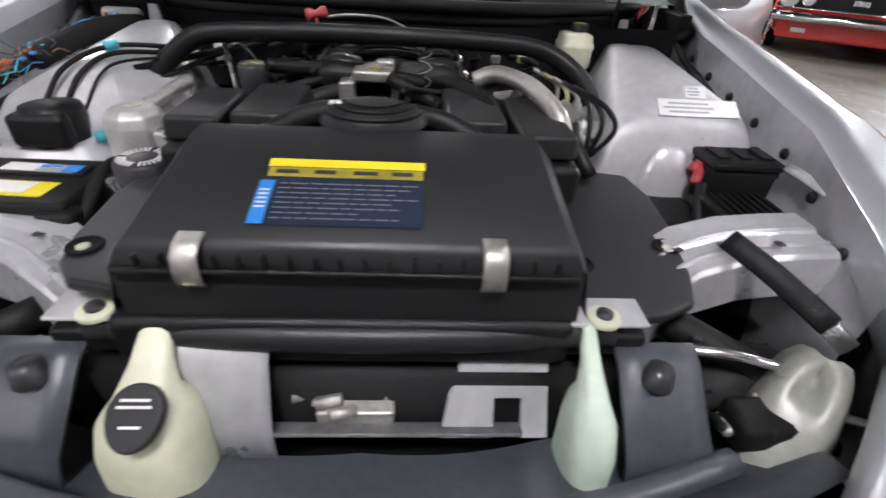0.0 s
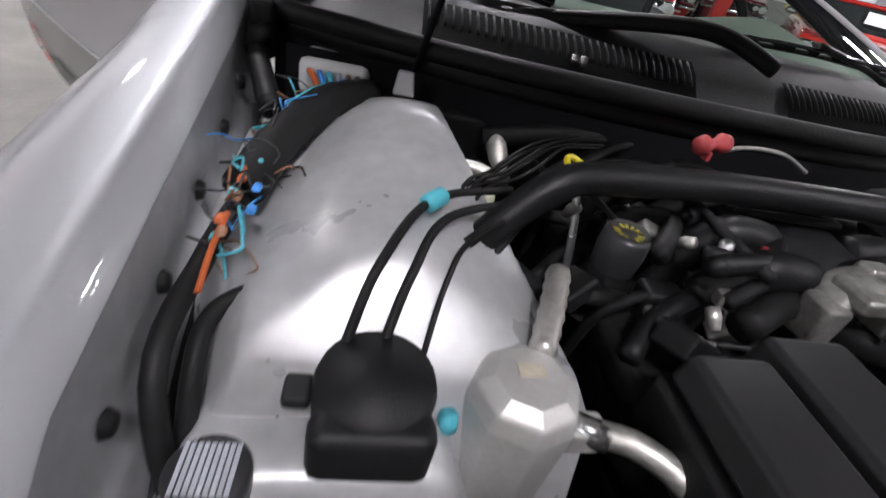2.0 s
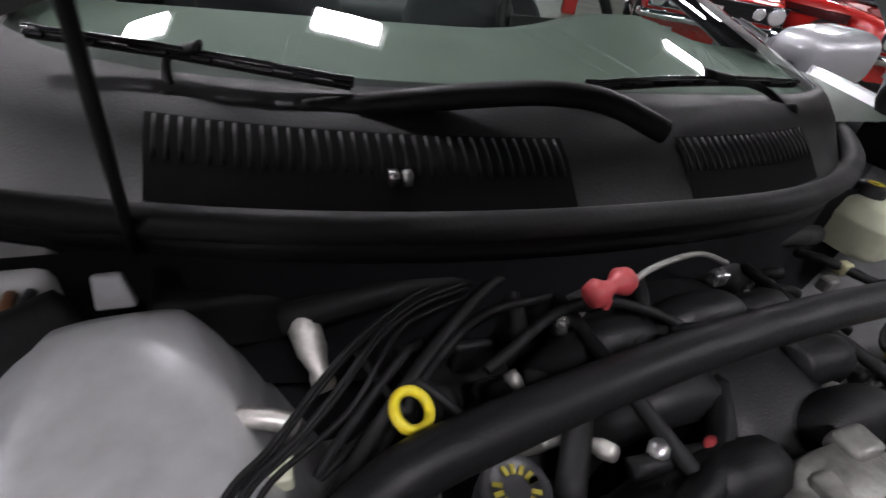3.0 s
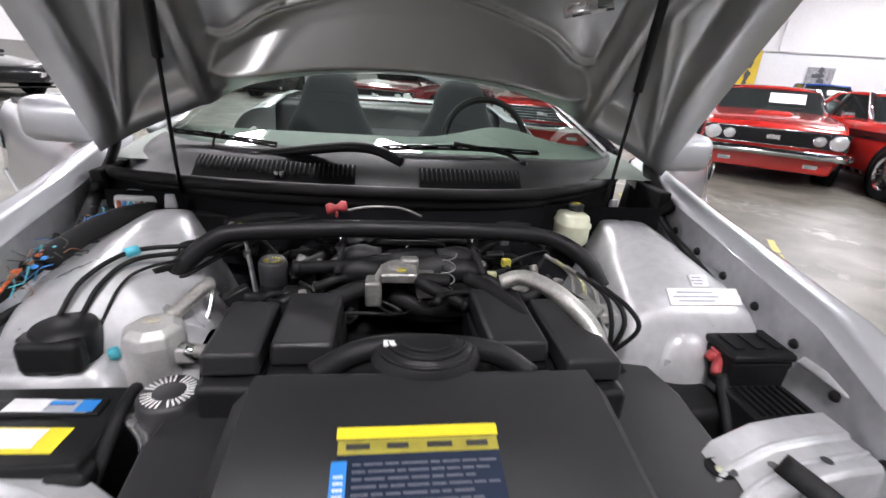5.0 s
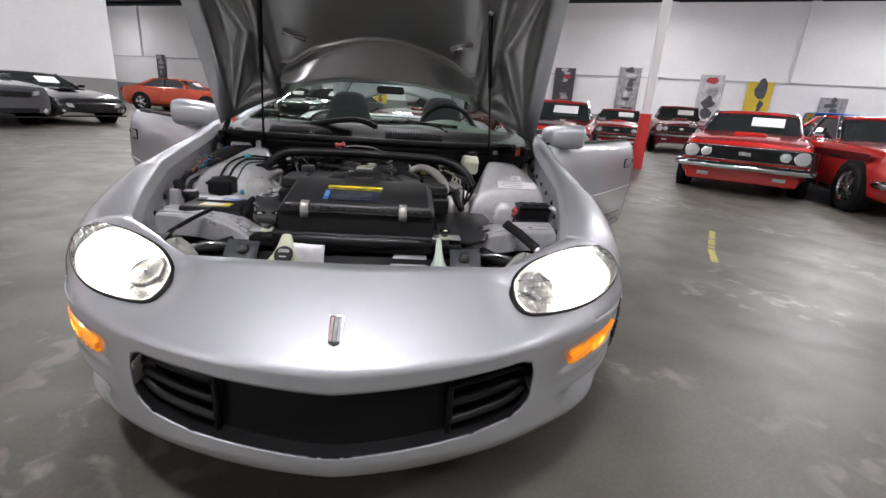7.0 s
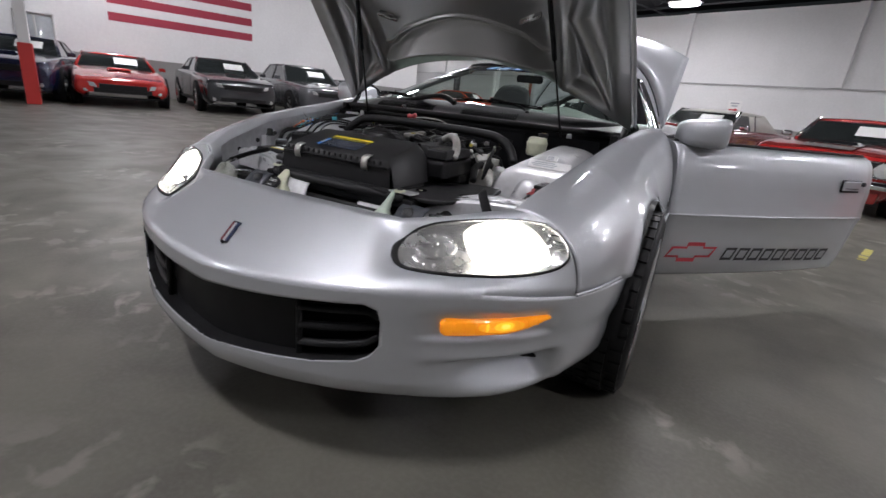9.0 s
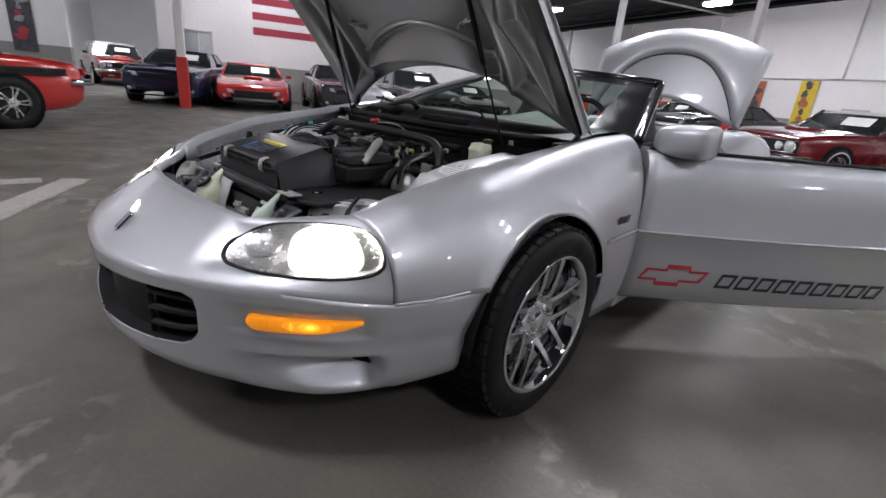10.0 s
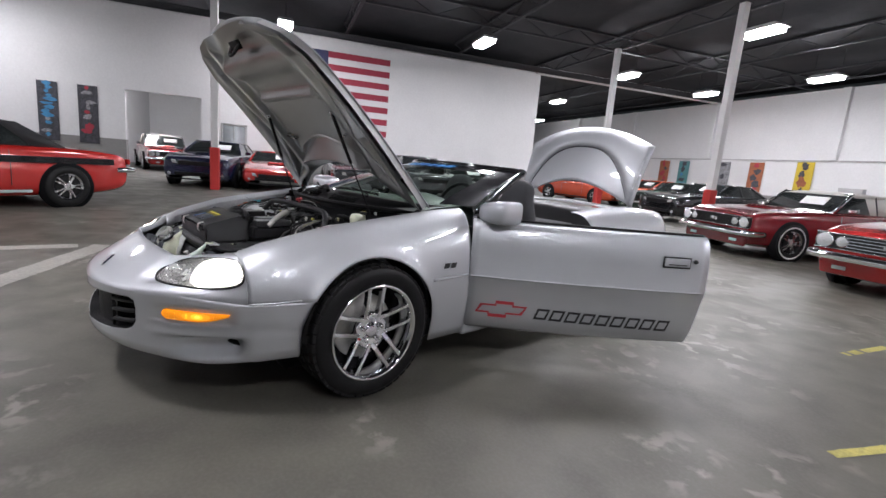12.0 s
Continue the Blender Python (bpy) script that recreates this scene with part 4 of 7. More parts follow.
for s in (-1, 1):
    top = hood_point(s * STRUT_U, STRUT_V, -0.05)
    low = Vector((s * 0.50, 1.205, 0.860))
    mid = low.lerp(top, 0.52)
    st = part("hood_strut", tube([low, mid], 0.0042, 8, 1), DARK, car, "black gas strut holding the hood")
    part("cylinder", tube([mid, top], 0.0095, 10, 1), BLACK_PLASTIC, st)
    part("ball_joint", lathe([(0.0, -0.014), (0.013, -0.008), (0.014, 0.008), (0.0, 0.014)], Matrix.Translation(top), 10), BRIGHT, st)
    hg = part("hood_hinge", tube([(s * 0.70, 1.24, 0.845), (s * 0.715, 1.33, 0.875), (s * 0.72, 1.40, 0.93), hood_point(s * 0.95, 0.06, -0.02), hood_point(s * 0.93, 0.16, -0.03)], 0.022, 8, 6, flat=0.5), DARK, car, "dark folded hood hinge")
    part("hinge_plate", box((0.03, 0.14, 0.07), (s * 0.70, 1.33, 0.855)), DARK, hg, bevel=0.006)

# ---- cowl, wipers and windscreen ----
def cowl_y(x, f):
    """The cowl from its front lip (f = 0) to the glass (f = 1)."""
    lip = 1.145 + (0.95 if x > 0 else 0.38) * abs(x) ** 2.5
    rear = 1.280 + 0.20 * (x / 0.775) ** 2 + 0.33 * (x / 0.775) ** 6
    return lerp(min(lip, rear - 0.03), rear, f)


xs = np.linspace(-0.69, 0.69, 43)
prof = [(-0.02, 0.855), (-0.02, 0.868), (0.0, 0.884), (0.06, 0.888), (0.12, 0.878), (0.16, 0.876), (0.5, 0.918), (0.8, 0.94), (1.0, 0.95), (1.3, 0.955)]
bm = sheet([[Vector((x, cowl_y(x, f), z - 0.02 * (abs(x) / 0.7) ** 2 * f)) for x in xs] for f, z in prof])
COWL_BLACK = shade("cowl_black", (0.0065, 0.0065, 0.007), 0.52, 0, vary=0.2, scale=7, fine=300, bump=0.15, spec=0.22)
cowl = part("cowl_panel", bm, COWL_BLACK, car, "black plastic cowl below the windscreen", solid=0.003)
part("cowl_front", sheet([[Vector((x, cowl_y(x, -0.012), z)) for x in xs] for z in (0.70, 0.78, 0.858)]), CAVITY_SHADE, cowl)
part("cowl_seal", tube([(x, cowl_y(x, -0.01), 0.892 - 0.012 * (x / 0.7) ** 2) for x in np.linspace(-0.69, 0.66, 19)], 0.014, 10, 3), RUBBER, cowl, "rubber seal along the cowl")
VENT_BLACK = shade("vent_black", (0.0045, 0.0045, 0.0048), 0.8, 0, vary=0.1, spec=0.10)
for x0, x1, n in ((-0.487, -0.127, 34), (0.036, 0.275, 22)):
    part("vent_bed", sheet([[Vector((x, cowl_y(x, f), z - 0.02 * (abs(x) / 0.7) ** 2 * f)) for x in np.linspace(x0 - 0.008, x1 + 0.008, 9)] for f, z in ((0.2, 0.8835), (0.5, 0.9205), (0.66, 0.9325))]), VENT_BLACK, cowl)
    for k in range(n):
        x = lerp(x0, x1, k / (n - 1))
        drop = 0.02 * (abs(x) / 0.7) ** 2
        line = [Vector((x, cowl_y(x, f), z - f * drop)) for f, z in ((0.40, 0.9085), (0.5, 0.9195), (0.65, 0.931))]
        part("vent_slat", tube(line, 0.0021, 5, 2), COWL_BLACK, cowl)
part("cowl_ridge", tube([(-0.36, 1.312, 0.930), (-0.27, 1.292, 0.948), (-0.19, 1.272, 0.963), (-0.125, 1.252, 0.972), (-0.07, 1.238, 0.968), (-0.012, 1.212, 0.948)], 0.013, 12, 8, flat=0.75), COWL_BLACK, cowl, "moulded ridge over the wiper linkage")
for x in (-0.296, -0.284):
    part("nozzle", box((0.008, 0.01, 0.012), (x, cowl_y(x, 0.35), 0.908)), BRIGHT, cowl)


def screen(u, v):
    """The windscreen: u across, v from its foot to the header."""
    half = lerp(0.775, 0.58, v)
    y = lerp(1.287, 2.14, v) + 0.20 * u * u * (1 - 0.2 * v) + lerp(0.34, 0.17, v) * u ** 6
    z = lerp(0.945, 1.185, v) + 0.05 * v * (1 - v) - 0.015 * u * u
    return Vector((u * half, y, z))


ws = part("windscreen", sheet([[screen(u, v) for u in np.linspace(-1, 1, 29)] for v in np.linspace(0, 1, 13)]), WINDSCREEN, car, "greenish tinted windscreen glass")
ws.visible_shadow = False
part("sun_strip", sheet([[screen(u, v) + Vector((0, -0.002, 0.003)) for u in np.linspace(-0.97, 0.97, 29)] for v in np.linspace(0.83, 0.985, 4)]), BLACK_GLOSS, ws, "black sun strip across the glass")
for k in range(6):
    u0 = -0.42 + 0.145 * k
    bm = sheet([[screen(u, v) + Vector((0, -0.004, 0.006)) for u in (u0 + (v - 0.9) * 0.3, u0 + 0.095 + (v - 0.9) * 0.3)] for v in (0.865, 0.91, 0.955)])
    part("strip_print", bm, BLUE_INK, ws, smooth=False)
part("header_rail", tube([screen(u, 1.0) + Vector((0, 0.012, 0.004)) for u in np.linspace(-1, 1, 17)], 0.024, 10, 3), BLACK_GLOSS, ws, "black windscreen header")
for s in (-1, 1):
    part("glass_border", sheet([[screen(s * u, v) + Vector((0, -0.002, 0.003)) for u in (0.86, 0.90, 0.94, 0.985)] for v in np.linspace(0.02, 0.985, 12)]), BLACK_GLOSS, ws, "black printed glass border")
for s in (-1, 1):
    part("screen_pillar", tube([screen(s, v) + Vector((s * 0.012, 0.01, 0)) for v in (-0.08, 0, 0.25, 0.5, 0.75, 1.0)], 0.023, 10, 4), SILVER if s < 0 else BLACK_GLOSS, ws)
# mirror on the glass
part("rear_view_mirror", box((0.17, 0.03, 0.045), (0, 2.14, 1.125)), BLACK_GLOSS, ws, bevel=0.015)
def wiper(pivot, knee, blade):
    """A spring arm from its pivot to the middle of a blade in its claws."""
    pts = [Vector(p) for p in blade]
    grip = (pts[1] + pts[2]) / 2 + Vector((0, -0.008, 0.016))
    wp = part("wiper", tube([pivot, knee, grip], 0.0065, 8, 6, flat=0.5), BLACK_PLASTIC, car, "black wiper resting on the glass")
    part("pivot_cap", lathe([(0.0, 0.010), (0.010, 0.009), (0.012, 0.0), (0.012, -0.02)], Matrix.Translation(Vector(pivot)) @ pose(0, 0, 0, -20), 16), BLACK_PLASTIC, wp)
    part("blade", tube(pts, 0.004, 6, 6), RUBBER, wp)
    part("bridge", tube([p + Vector((0, -0.004, 0.008)) for p in pts], 0.0036, 6, 6, flat=0.6), BLACK_GLOSS, wp)
    for a, b in zip(pts, pts[1:]):
        for f in (0.08, 0.5, 0.92):
            q = a.lerp(b, f)
            part("claw", box((0.020, 0.009, 0.011), (0, 0, 0), Matrix.Translation(q + Vector((0, -0.002, 0.005))) @ pose(0, 0, 0, 20, 0, math.degrees(math.atan2(b.y - a.y, b.x - a.x)))), BLACK_GLOSS, wp, bevel=0.002)


wiper((0.305, 1.305, 0.938), (0.26, 1.330, 0.962), ((-0.06, 1.300, 0.962), (0.06, 1.308, 0.968), (0.18, 1.322, 0.968), (0.36, 1.352, 0.960)))
wiper((-0.475, 1.352, 0.925), (-0.478, 1.385, 0.955), ((-0.315, 1.318, 0.953), (-0.40, 1.345, 0.958), (-0.49, 1.388, 0.959), (-0.60, 1.44, 0.957)))

# ---- doors ----
D_LEN, D_HINGE, D_OPEN = 1.39, Vector((0.925, 1.63, 0)), 43.5
D_SEC = [(0.235, -0.055), (0.255, -0.03), (0.32, -0.012), (0.42, -0.004), (0.53, 0.004), (0.552, 0.012), (0.572, 0.012), (0.59, 0.006), (0.70, 0.004), (0.78, -0.008), (0.84, -0.026), (0.872, -0.048), (0.885, -0.075)]


def door_m(s):
    m = Matrix.Translation(D_HINGE) @ pose(0, 0, 0, 0, 0, -D_OPEN)
    return Matrix.Diagonal((s, 1, 1, 1)) @ m


def door(s):
    m = door_m(s)

    def skin(l, z, off):
        back = D_LEN - 0.05 * max(0, (0.6 - z) / 0.36) ** 1.3
        bulge = 0.03 * math.sin(math.pi * l / D_LEN) - 0.03 * (l / D_LEN)
        return m @ Vector((0.03 + off + bulge, min(l, back), z))
    ls = np.linspace(0, D_LEN, 29)
    d = part("door", sheet([[skin(l, z, o) for l in ls] for z, o in D_SEC]), SILVER, car, "open silver door with decal along the foot", solid=0.004)
    inner = [(0.235, -0.055), (0.235, -0.15), (0.45, -0.165), (0.62, -0.19), (0.66, -0.17), (0.86, -0.15), (0.895, -0.12), (0.885, -0.075)]
    part("door_card", sheet([[skin(l, z, o) for l in ls] for z, o in inner]), GREY_CLOTH, d, "dark grey inner door panel")
    for l in (0.0, D_LEN):
        sec = [skin(l, z, o) for z, o in D_SEC] + [skin(l, z, o) for z, o in inner[::-1]]
        bm = bmesh.new()
        bm.faces.new([bm.verts.new(p) for p in sec])
        part("door_edge", bm, SILVER, d, smooth=False)
    part("belt_seal", tube([skin(l, 0.890, -0.085) for l in np.linspace(0.02, D_LEN - 0.02, 9)], 0.009, 8, 2), RUBBER, d)
    part("side_molding", tube([skin(l, 0.562, 0.016) for l in np.linspace(0.004, D_LEN - 0.03, 13)], 0.0055, 8, 2), SILVER, d)
    # handle and lock
    hz, hl = 0.735, D_LEN - 0.16

    def plate(l0, l1, z0, z1, o0, o1):
        bm = sheet([[skin(l, z, o) for l in np.linspace(l0, l1, 5)] for z, o in ((z0, o0), (z0, o1), (z1, o1), (z1, o0))])
        for l in (l0, l1):
            bm.faces.new([bm.verts.new(skin(l, z, o)) for z, o in ((z0, o0), (z0, o1), (z1, o1), (z1, o0))])
        return bm
    hd = part("door_handle", plate(hl - 0.12, hl + 0.045, hz - 0.033, hz + 0.033, 0.0, 0.0075), BLACK_PLASTIC, d, "handle set in a black surround")
    part("pull", plate(hl - 0.113, hl + 0.038, hz - 0.024, hz + 0.026, 0.0, 0.014), SILVER, hd, "silver pull", bevel=0.004)
    part("gap", plate(hl - 0.09, hl + 0.02, hz - 0.014, hz - 0.009, 0.0, 0.0155), INK, hd, smooth=False)
    part("lock", lathe([(0.0, 0.013), (0.011, 0.013), (0.0125, 0.008), (0.0125, 0.0)], Matrix.Translation(skin(hl + 0.075, hz + 0.012, 0.0)) @ pose(0, 0, 0, 0, 0, -s * D_OPEN) @ pose(0, 0, 0, 0, s * 90), 16), INK, d)
    # door decal: an outlined red shape and nine slanted dark bars
    base = 0.355
    def flat(pts, lift=0.0035):
        bm = bmesh.new()
        f = [bm.verts.new(skin(l, base + h, lift + interp(base + h, D_SEC))) for l, h in pts]
        bm.faces.new(f)
        return bm
    outer = [(0, -0.012), (0.075, -0.012), (0.078, -0.035), (0.185, -0.035), (0.188, -0.012), (0.275, -0.012), (0.305, 0.045), (0.225, 0.045), (0.222, 0.068), (0.118, 0.068), (0.116, 0.045), (0.03, 0.045)]
    cx, cy = 0.152, 0.0165
    inn = [(cx + (a - cx) * (0.9 if abs(a - cx) > 0.06 else 0.82), cy + (b - cy) * 0.62) for a, b in outer]
    bm = bmesh.new()
    off = 0.055 if s > 0 else D_LEN - 0.40
    A = [bm.verts.new(skin(off + l, base + h, 0.003 + interp(base + h, D_SEC))) for l, h in outer]
    B = [bm.verts.new(skin(off + l, base + h, 0.003 + interp(base + h, D_SEC))) for l, h in inn]
    for i in range(len(A)):
        bm.faces.new((A[i], A[(i + 1) % len(A)], B[(i + 1) % len(A)], B[i]))
    part("decal_outline", bm, RED_INK, d, "red outlined decal shape", smooth=False)
    for k in range(9):
        l0 = (0.405 if s > 0 else 0.13) + 0.0905 * k
        drop = -0.002 * k if s > 0 else 0.0
        pts = [(l0 - 0.006, drop - 0.026), (l0 + 0.068, drop - 0.026), (l0 + 0.090, drop + 0.042), (l0 + 0.016, drop + 0.042)]
        mid = (l0 + 0.042, drop + 0.008)
        bm = bmesh.new()
        A, B = ([bm.verts.new(skin(l, base + h, 0.0035 + interp(base + h, D_SEC))) for l, h in q]
                for q in (pts, [(mid[0] + (l - mid[0]) * 0.66, mid[1] + (h - mid[1]) * 0.60) for l, h in pts]))
        for i in range(4):
            bm.faces.new((A[i], A[(i + 1) % 4], B[(i + 1) % 4], B[i]))
        part("decal_bar", bm, INK, d, smooth=False)
    return d


for s in (1, -1):
    door(s)


def wing_mirror(s):
    rows = []
    for f, w, h, yy in ((0, 0.045, 0.034, 0.01), (0.06, 0.066, 0.050, 0.008), (0.2, 0.084, 0.060, 0.004), (0.5, 0.095, 0.066, 0.002), (0.86, 0.096, 0.068, 0.004), (0.955, 0.090, 0.063, 0.008), (1.0, 0.070, 0.048, 0.014)):
        x = s * lerp(0.895, 1.115, f)
        rows.append([Vector((x, 1.745 + yy + w * math.copysign(abs(math.cos(t)) ** (0.75 if math.cos(t) < 0 else 0.35), math.cos(t)), 0.925 + 0.012 * f + h * math.copysign(abs(math.sin(t)) ** 0.55, math.sin(t)))) for t in np.linspace(0, 2 * math.pi, 29)[:-1]])
    bm = sheet(rows, closed=True)
    for r in (rows[0], rows[-1]):
        bm.faces.new([bm.verts.new(p) for p in r])
    wm = part("wing_mirror", bm, SILVER, car, "silver wing mirror shell")
    part("foot", tube([(s * 0.86, 1.725, 0.875), (s * 0.91, 1.745, 0.89), (s * 0.94, 1.75, 0.90)], 0.03, 10, 4), BLACK_PLASTIC, wm)
    part("mirror_glass", prism([(-0.085, -0.045), (0.085, -0.045), (0.09, 0.03), (0.07, 0.05), (-0.08, 0.05)], 0, 0.004, pose(s * 1.01, 1.850, 0.928, -90, 0, 0)), CHROME, wm, "mirror glass")


for s in (1, -1):
    wing_mirror(s)

# ---- tub, seats, rear ----
bm = box((1.62, 2.0, 0.06), (0, 2.6, 0.22))
part("cabin_floor", bm, GREY_CLOTH, car)
for s in (-1, 1):
    part("sill", box((0.12, 1.42, 0.14), (s * 0.86, 2.33, 0.24)), SILVER, car, "silver sill", bevel=0.03)
    part("door_post", box((0.05, 0.1, 0.55), (s * 0.87, 1.66, 0.56)), DARK, car, bevel=0.01)
    part("underbody_side", box((0.5, 3.6, 0.1), (s * 0.5, 2.4, 0.2)), CAVITY_SHADE, car)
bm = sheet([[Vector((x, y, z + 0.05 * math.exp(-((x - 0.34) / 0.16) ** 2) * w)) for x in np.linspace(-0.72, 0.72, 25)] for y, z, w in ((1.36, 0.90, 0), (1.55, 0.925, 0.3), (1.74, 0.935, 1.0), (1.83, 0.92, 1.0), (1.87, 0.82, 0.6), (1.83, 0.6, 0), (1.78, 0.45, 0))])
part("dashboard", bm, shade("dash_grey", (0.095, 0.122, 0.102), 0.55, 0, vary=0.1, fine=250, bump=0.2), car, "grey moulded dashboard")
rim_c = Matrix.Translation((0.36, 2.02, 0.90)) @ pose(0, 0, 0, 68)
sw = part("steering_wheel", lathe([(0.168 + 0.014 * math.cos(t), 0.014 * math.sin(t)) for t in np.linspace(0, 2 * math.pi, 9)], rim_c, 32), BLACK_PLASTIC, car, "black steering wheel")
part("spoke_pad", box((0.30, 0.07, 0.03), (0, -0.01, -0.005), rim_c), BLACK_PLASTIC, sw, bevel=0.012)


def seat(x):
    m = pose(x, 2.57, 0.295)
    st = part("seat", box((0.50, 0.52, 0.16), (0, -0.18, 0.10), m), GREY_CLOTH, car, "charcoal cloth bucket seat", bevel=0.06)
    rows = []
    for z, w, d, yy in ((0.12, 0.24, 0.09, 0.0), (0.3, 0.25, 0.10, 0.05), (0.5, 0.235, 0.085, 0.11), (0.61, 0.18, 0.075, 0.14), (0.67, 0.150, 0.07, 0.16), (0.73, 0.140, 0.07, 0.175), (0.78, 0.115, 0.058, 0.185), (0.805, 0.085, 0.04, 0.19), (0.815, 0.04, 0.02, 0.19)):
        rows.append([m @ Vector((w * math.copysign(abs(math.cos(t)) ** 0.6, math.cos(t)), yy + d * math.copysign(abs(math.sin(t)) ** 0.8, math.sin(t)), z)) for t in np.linspace(0, 2 * math.pi, 25)[:-1]])
    bm = sheet(rows, closed=True)
    bm.faces.new([bm.verts.new(p) for p in rows[-1]])
    part("backrest", bm, GREY_CLOTH, st)


seat(-0.33)
seat(0.36)
part("rear_bench", box((1.1, 0.4, 0.42), (0, 3.25, 0.55)), GREY_CLOTH, car, "charcoal rear bench", bevel=0.06)
part("tub_trim", sheet([[Vector((x, y + 0.12 * (x / 0.7) ** 2 * -1, z)) for x in np.linspace(-0.74, 0.74, 17)] for y, z in ((3.42, 0.55), (3.46, 0.86), (3.52, 0.90), (3.75, 0.91), (3.85, 0.86))]), GREY_PLASTIC, car, "dark trim round the folded roof well")
for s in (-1, 1):
    rows = []
    for y in np.linspace(3.02, 4.86, 40):
        w = 0.955 - 0.26 * max(0, (y - 4.2) / 0.66) ** 2.2
        zi = interp(y, [(3.02, 0.885), (3.5, 0.93), (4.0, 0.935), (4.5, 0.90), (4.86, 0.82)])
        under = AXLE_Z + math.sqrt(max(0, 0.375 ** 2 - (y - 3.53) ** 2)) if abs(y - 3.53) < 0.375 else 0.22
        xi = 0.70
        rows.append([Vector((s * (xi + (w - xi) * (1 - min(1, max(0, (z - 0.5) / (zi - 0.5))) ** 2.6) ** (1 / 2.6)), y, z)) for z in (lerp(under, zi, 1 - (1 - k / 18) ** 1.8) for k in range(19))])
    part("quarter_panel", sheet(rows), SILVER, car, "silver rear quarter panel", solid=0.004)
bm = sheet([[Vector((x, y, z - 0.02 * (x / 0.7) ** 2)) for x in np.linspace(-0.70, 0.70, 15)] for y, z in ((3.85, 0.92), (4.05, 0.935))])
part("rear_deck", bm, SILVER, car, "silver deck panel", solid=0.004)
bm = sheet([[Vector((x, 4.86 - 0.10 * (x / 0.7) ** 2, z)) for x in np.linspace(-0.72, 0.72, 15)] for z in (0.25, 0.5, 0.7, 0.82)])
part("rear_bumper", bm, SILVER, car, solid=0.004)
part("boot_floor", box((1.3, 0.85, 0.05), (0, 4.4, 0.45)), GREY_CLOTH, car)


# raised boot lid with its spoiler
def lid(u, v, off=0.0):
    half = lerp(0.66, 0.72, v)
    p = Vector((u * half, 0, 0))
    lift = 0.81 * v
    y = 4.06 + 0.20 * v + 0.10 * u * u * (1 - v) + 0.10 * v * v
    z = 0.93 + lift * 0.97 - 0.14 * u * u * v - 0.05 * u * u
    return Vector((p.x, y - off, z))


bl = part("boot_lid", sheet([[lid(u, lerp(0.27 - 0.20 * abs(u) ** 1.6, 1.0, f)) for u in np.linspace(-1, 1, 29)] for f in np.linspace(0, 1, 21)]), SILVER, car, "raised silver boot lid with spoiler", solid=0.02)


def sp_edge(u):
    return 0.10 + 0.64 * (1 - 0.98 * abs(u / 0.93) ** 3.0)


bm = sheet([[lid(u, lerp(max(0.03, sp_edge(u)), 1.0, f), o) for u in np.linspace(-0.97, 0.97, 41)] for f, o in ((0.0, 0.01), (0.02, 0.04), (0.3, 0.06), (0.7, 0.05), (0.97, 0.03), (1.0, 0.005))])
part("spoiler", bm, SILVER, bl, "silver rear spoiler", solid=0.004)
part("brake_lamp_gap", tube([lid(u, max(0.03, sp_edge(u)) - 0.012, 0.012) for u in np.linspace(-0.9, 0.9, 19)], 0.012, 8, 2), INK, bl)

# ---- engine bay ----
def mound(cx, cy, rx, ry, z0, z1, power=3.0, tilt=(0, 0), n=22, turn=0.0, grow=1.35):
    """A pressed dome with a flattish top, such as a strut tower."""
    rows = []
    for i in range(n + 1):
        f = i / n
        row = []
        for k in range(40):
            a = 2 * math.pi * k / 40
            r = f * grow
            h = z1 - (z1 - z0) * min(1, max(0, (r ** power) / (grow ** power)) ** 0.9)
            x, y = rx * r * math.copysign(abs(math.cos(a)) ** 0.85, math.cos(a)), ry * r * math.copysign(abs(math.sin(a)) ** 0.85, math.sin(a))
            c, s_ = math.cos(radians(turn)), math.sin(radians(turn))
            row.append(Vector((cx + c * x - s_ * y, cy + s_ * x + c * y, h + tilt[0] * x + tilt[1] * y)))
        rows.append(row)
    rows[0] = [rows[0][0].lerp(rows[0][20], 0.5) + 1e-4 * (p - rows[0][0]) for p in rows[1]]
    return sheet(rows, closed=True)


# near-black sheet closes the bay below, its deep shade put into the colour
bay = part("bay_floor_shade", sheet([[Vector((x, y, z)) for x in np.linspace(-0.66, 0.66, 5)] for y, z in ((0.22, 0.40), (0.5, 0.42), (1.0, 0.45), (1.2, 0.5), (1.21, 0.86))]), CAVITY_SHADE, car, "near-black sheet for the shade low in the engine bay")
for s in (-1, 1):
    rows = []
    for y in np.linspace(0.45, 1.36, 26):
        xi, zi = interp(y, XI) - 0.023, interp(y, ZI) - 0.09
        rows.append([Vector((s * (xi - d), y, zi - h)) for d, h in ((-0.002, -0.06), (0.0, 0.0), (0.003, 0.03), (0.008, 0.036), (0.010, 0.12), (0.016, 0.30))])
    ap = part("inner_fender", sheet(rows), shade("inner_fender_paint", (0.40, 0.405, 0.42), 0.40, 0.4, vary=0.2, scale=6, fine=40, bump=0.1), car, "silver grey inner fender panel")
    for k in range(7):
        y = 0.55 + 0.11 * k
        x, z = interp(y, XI) - 0.022, interp(y, ZI) - 0.085
        part("clip", lathe([(0.0, 0.006), (0.008, 0.005), (0.010, 0.0)], Matrix.Translation((s * (x - 0.002), y, z)) @ pose(0, 0, 0, 0, -s * 90), 10), BLACK_PLASTIC, ap)

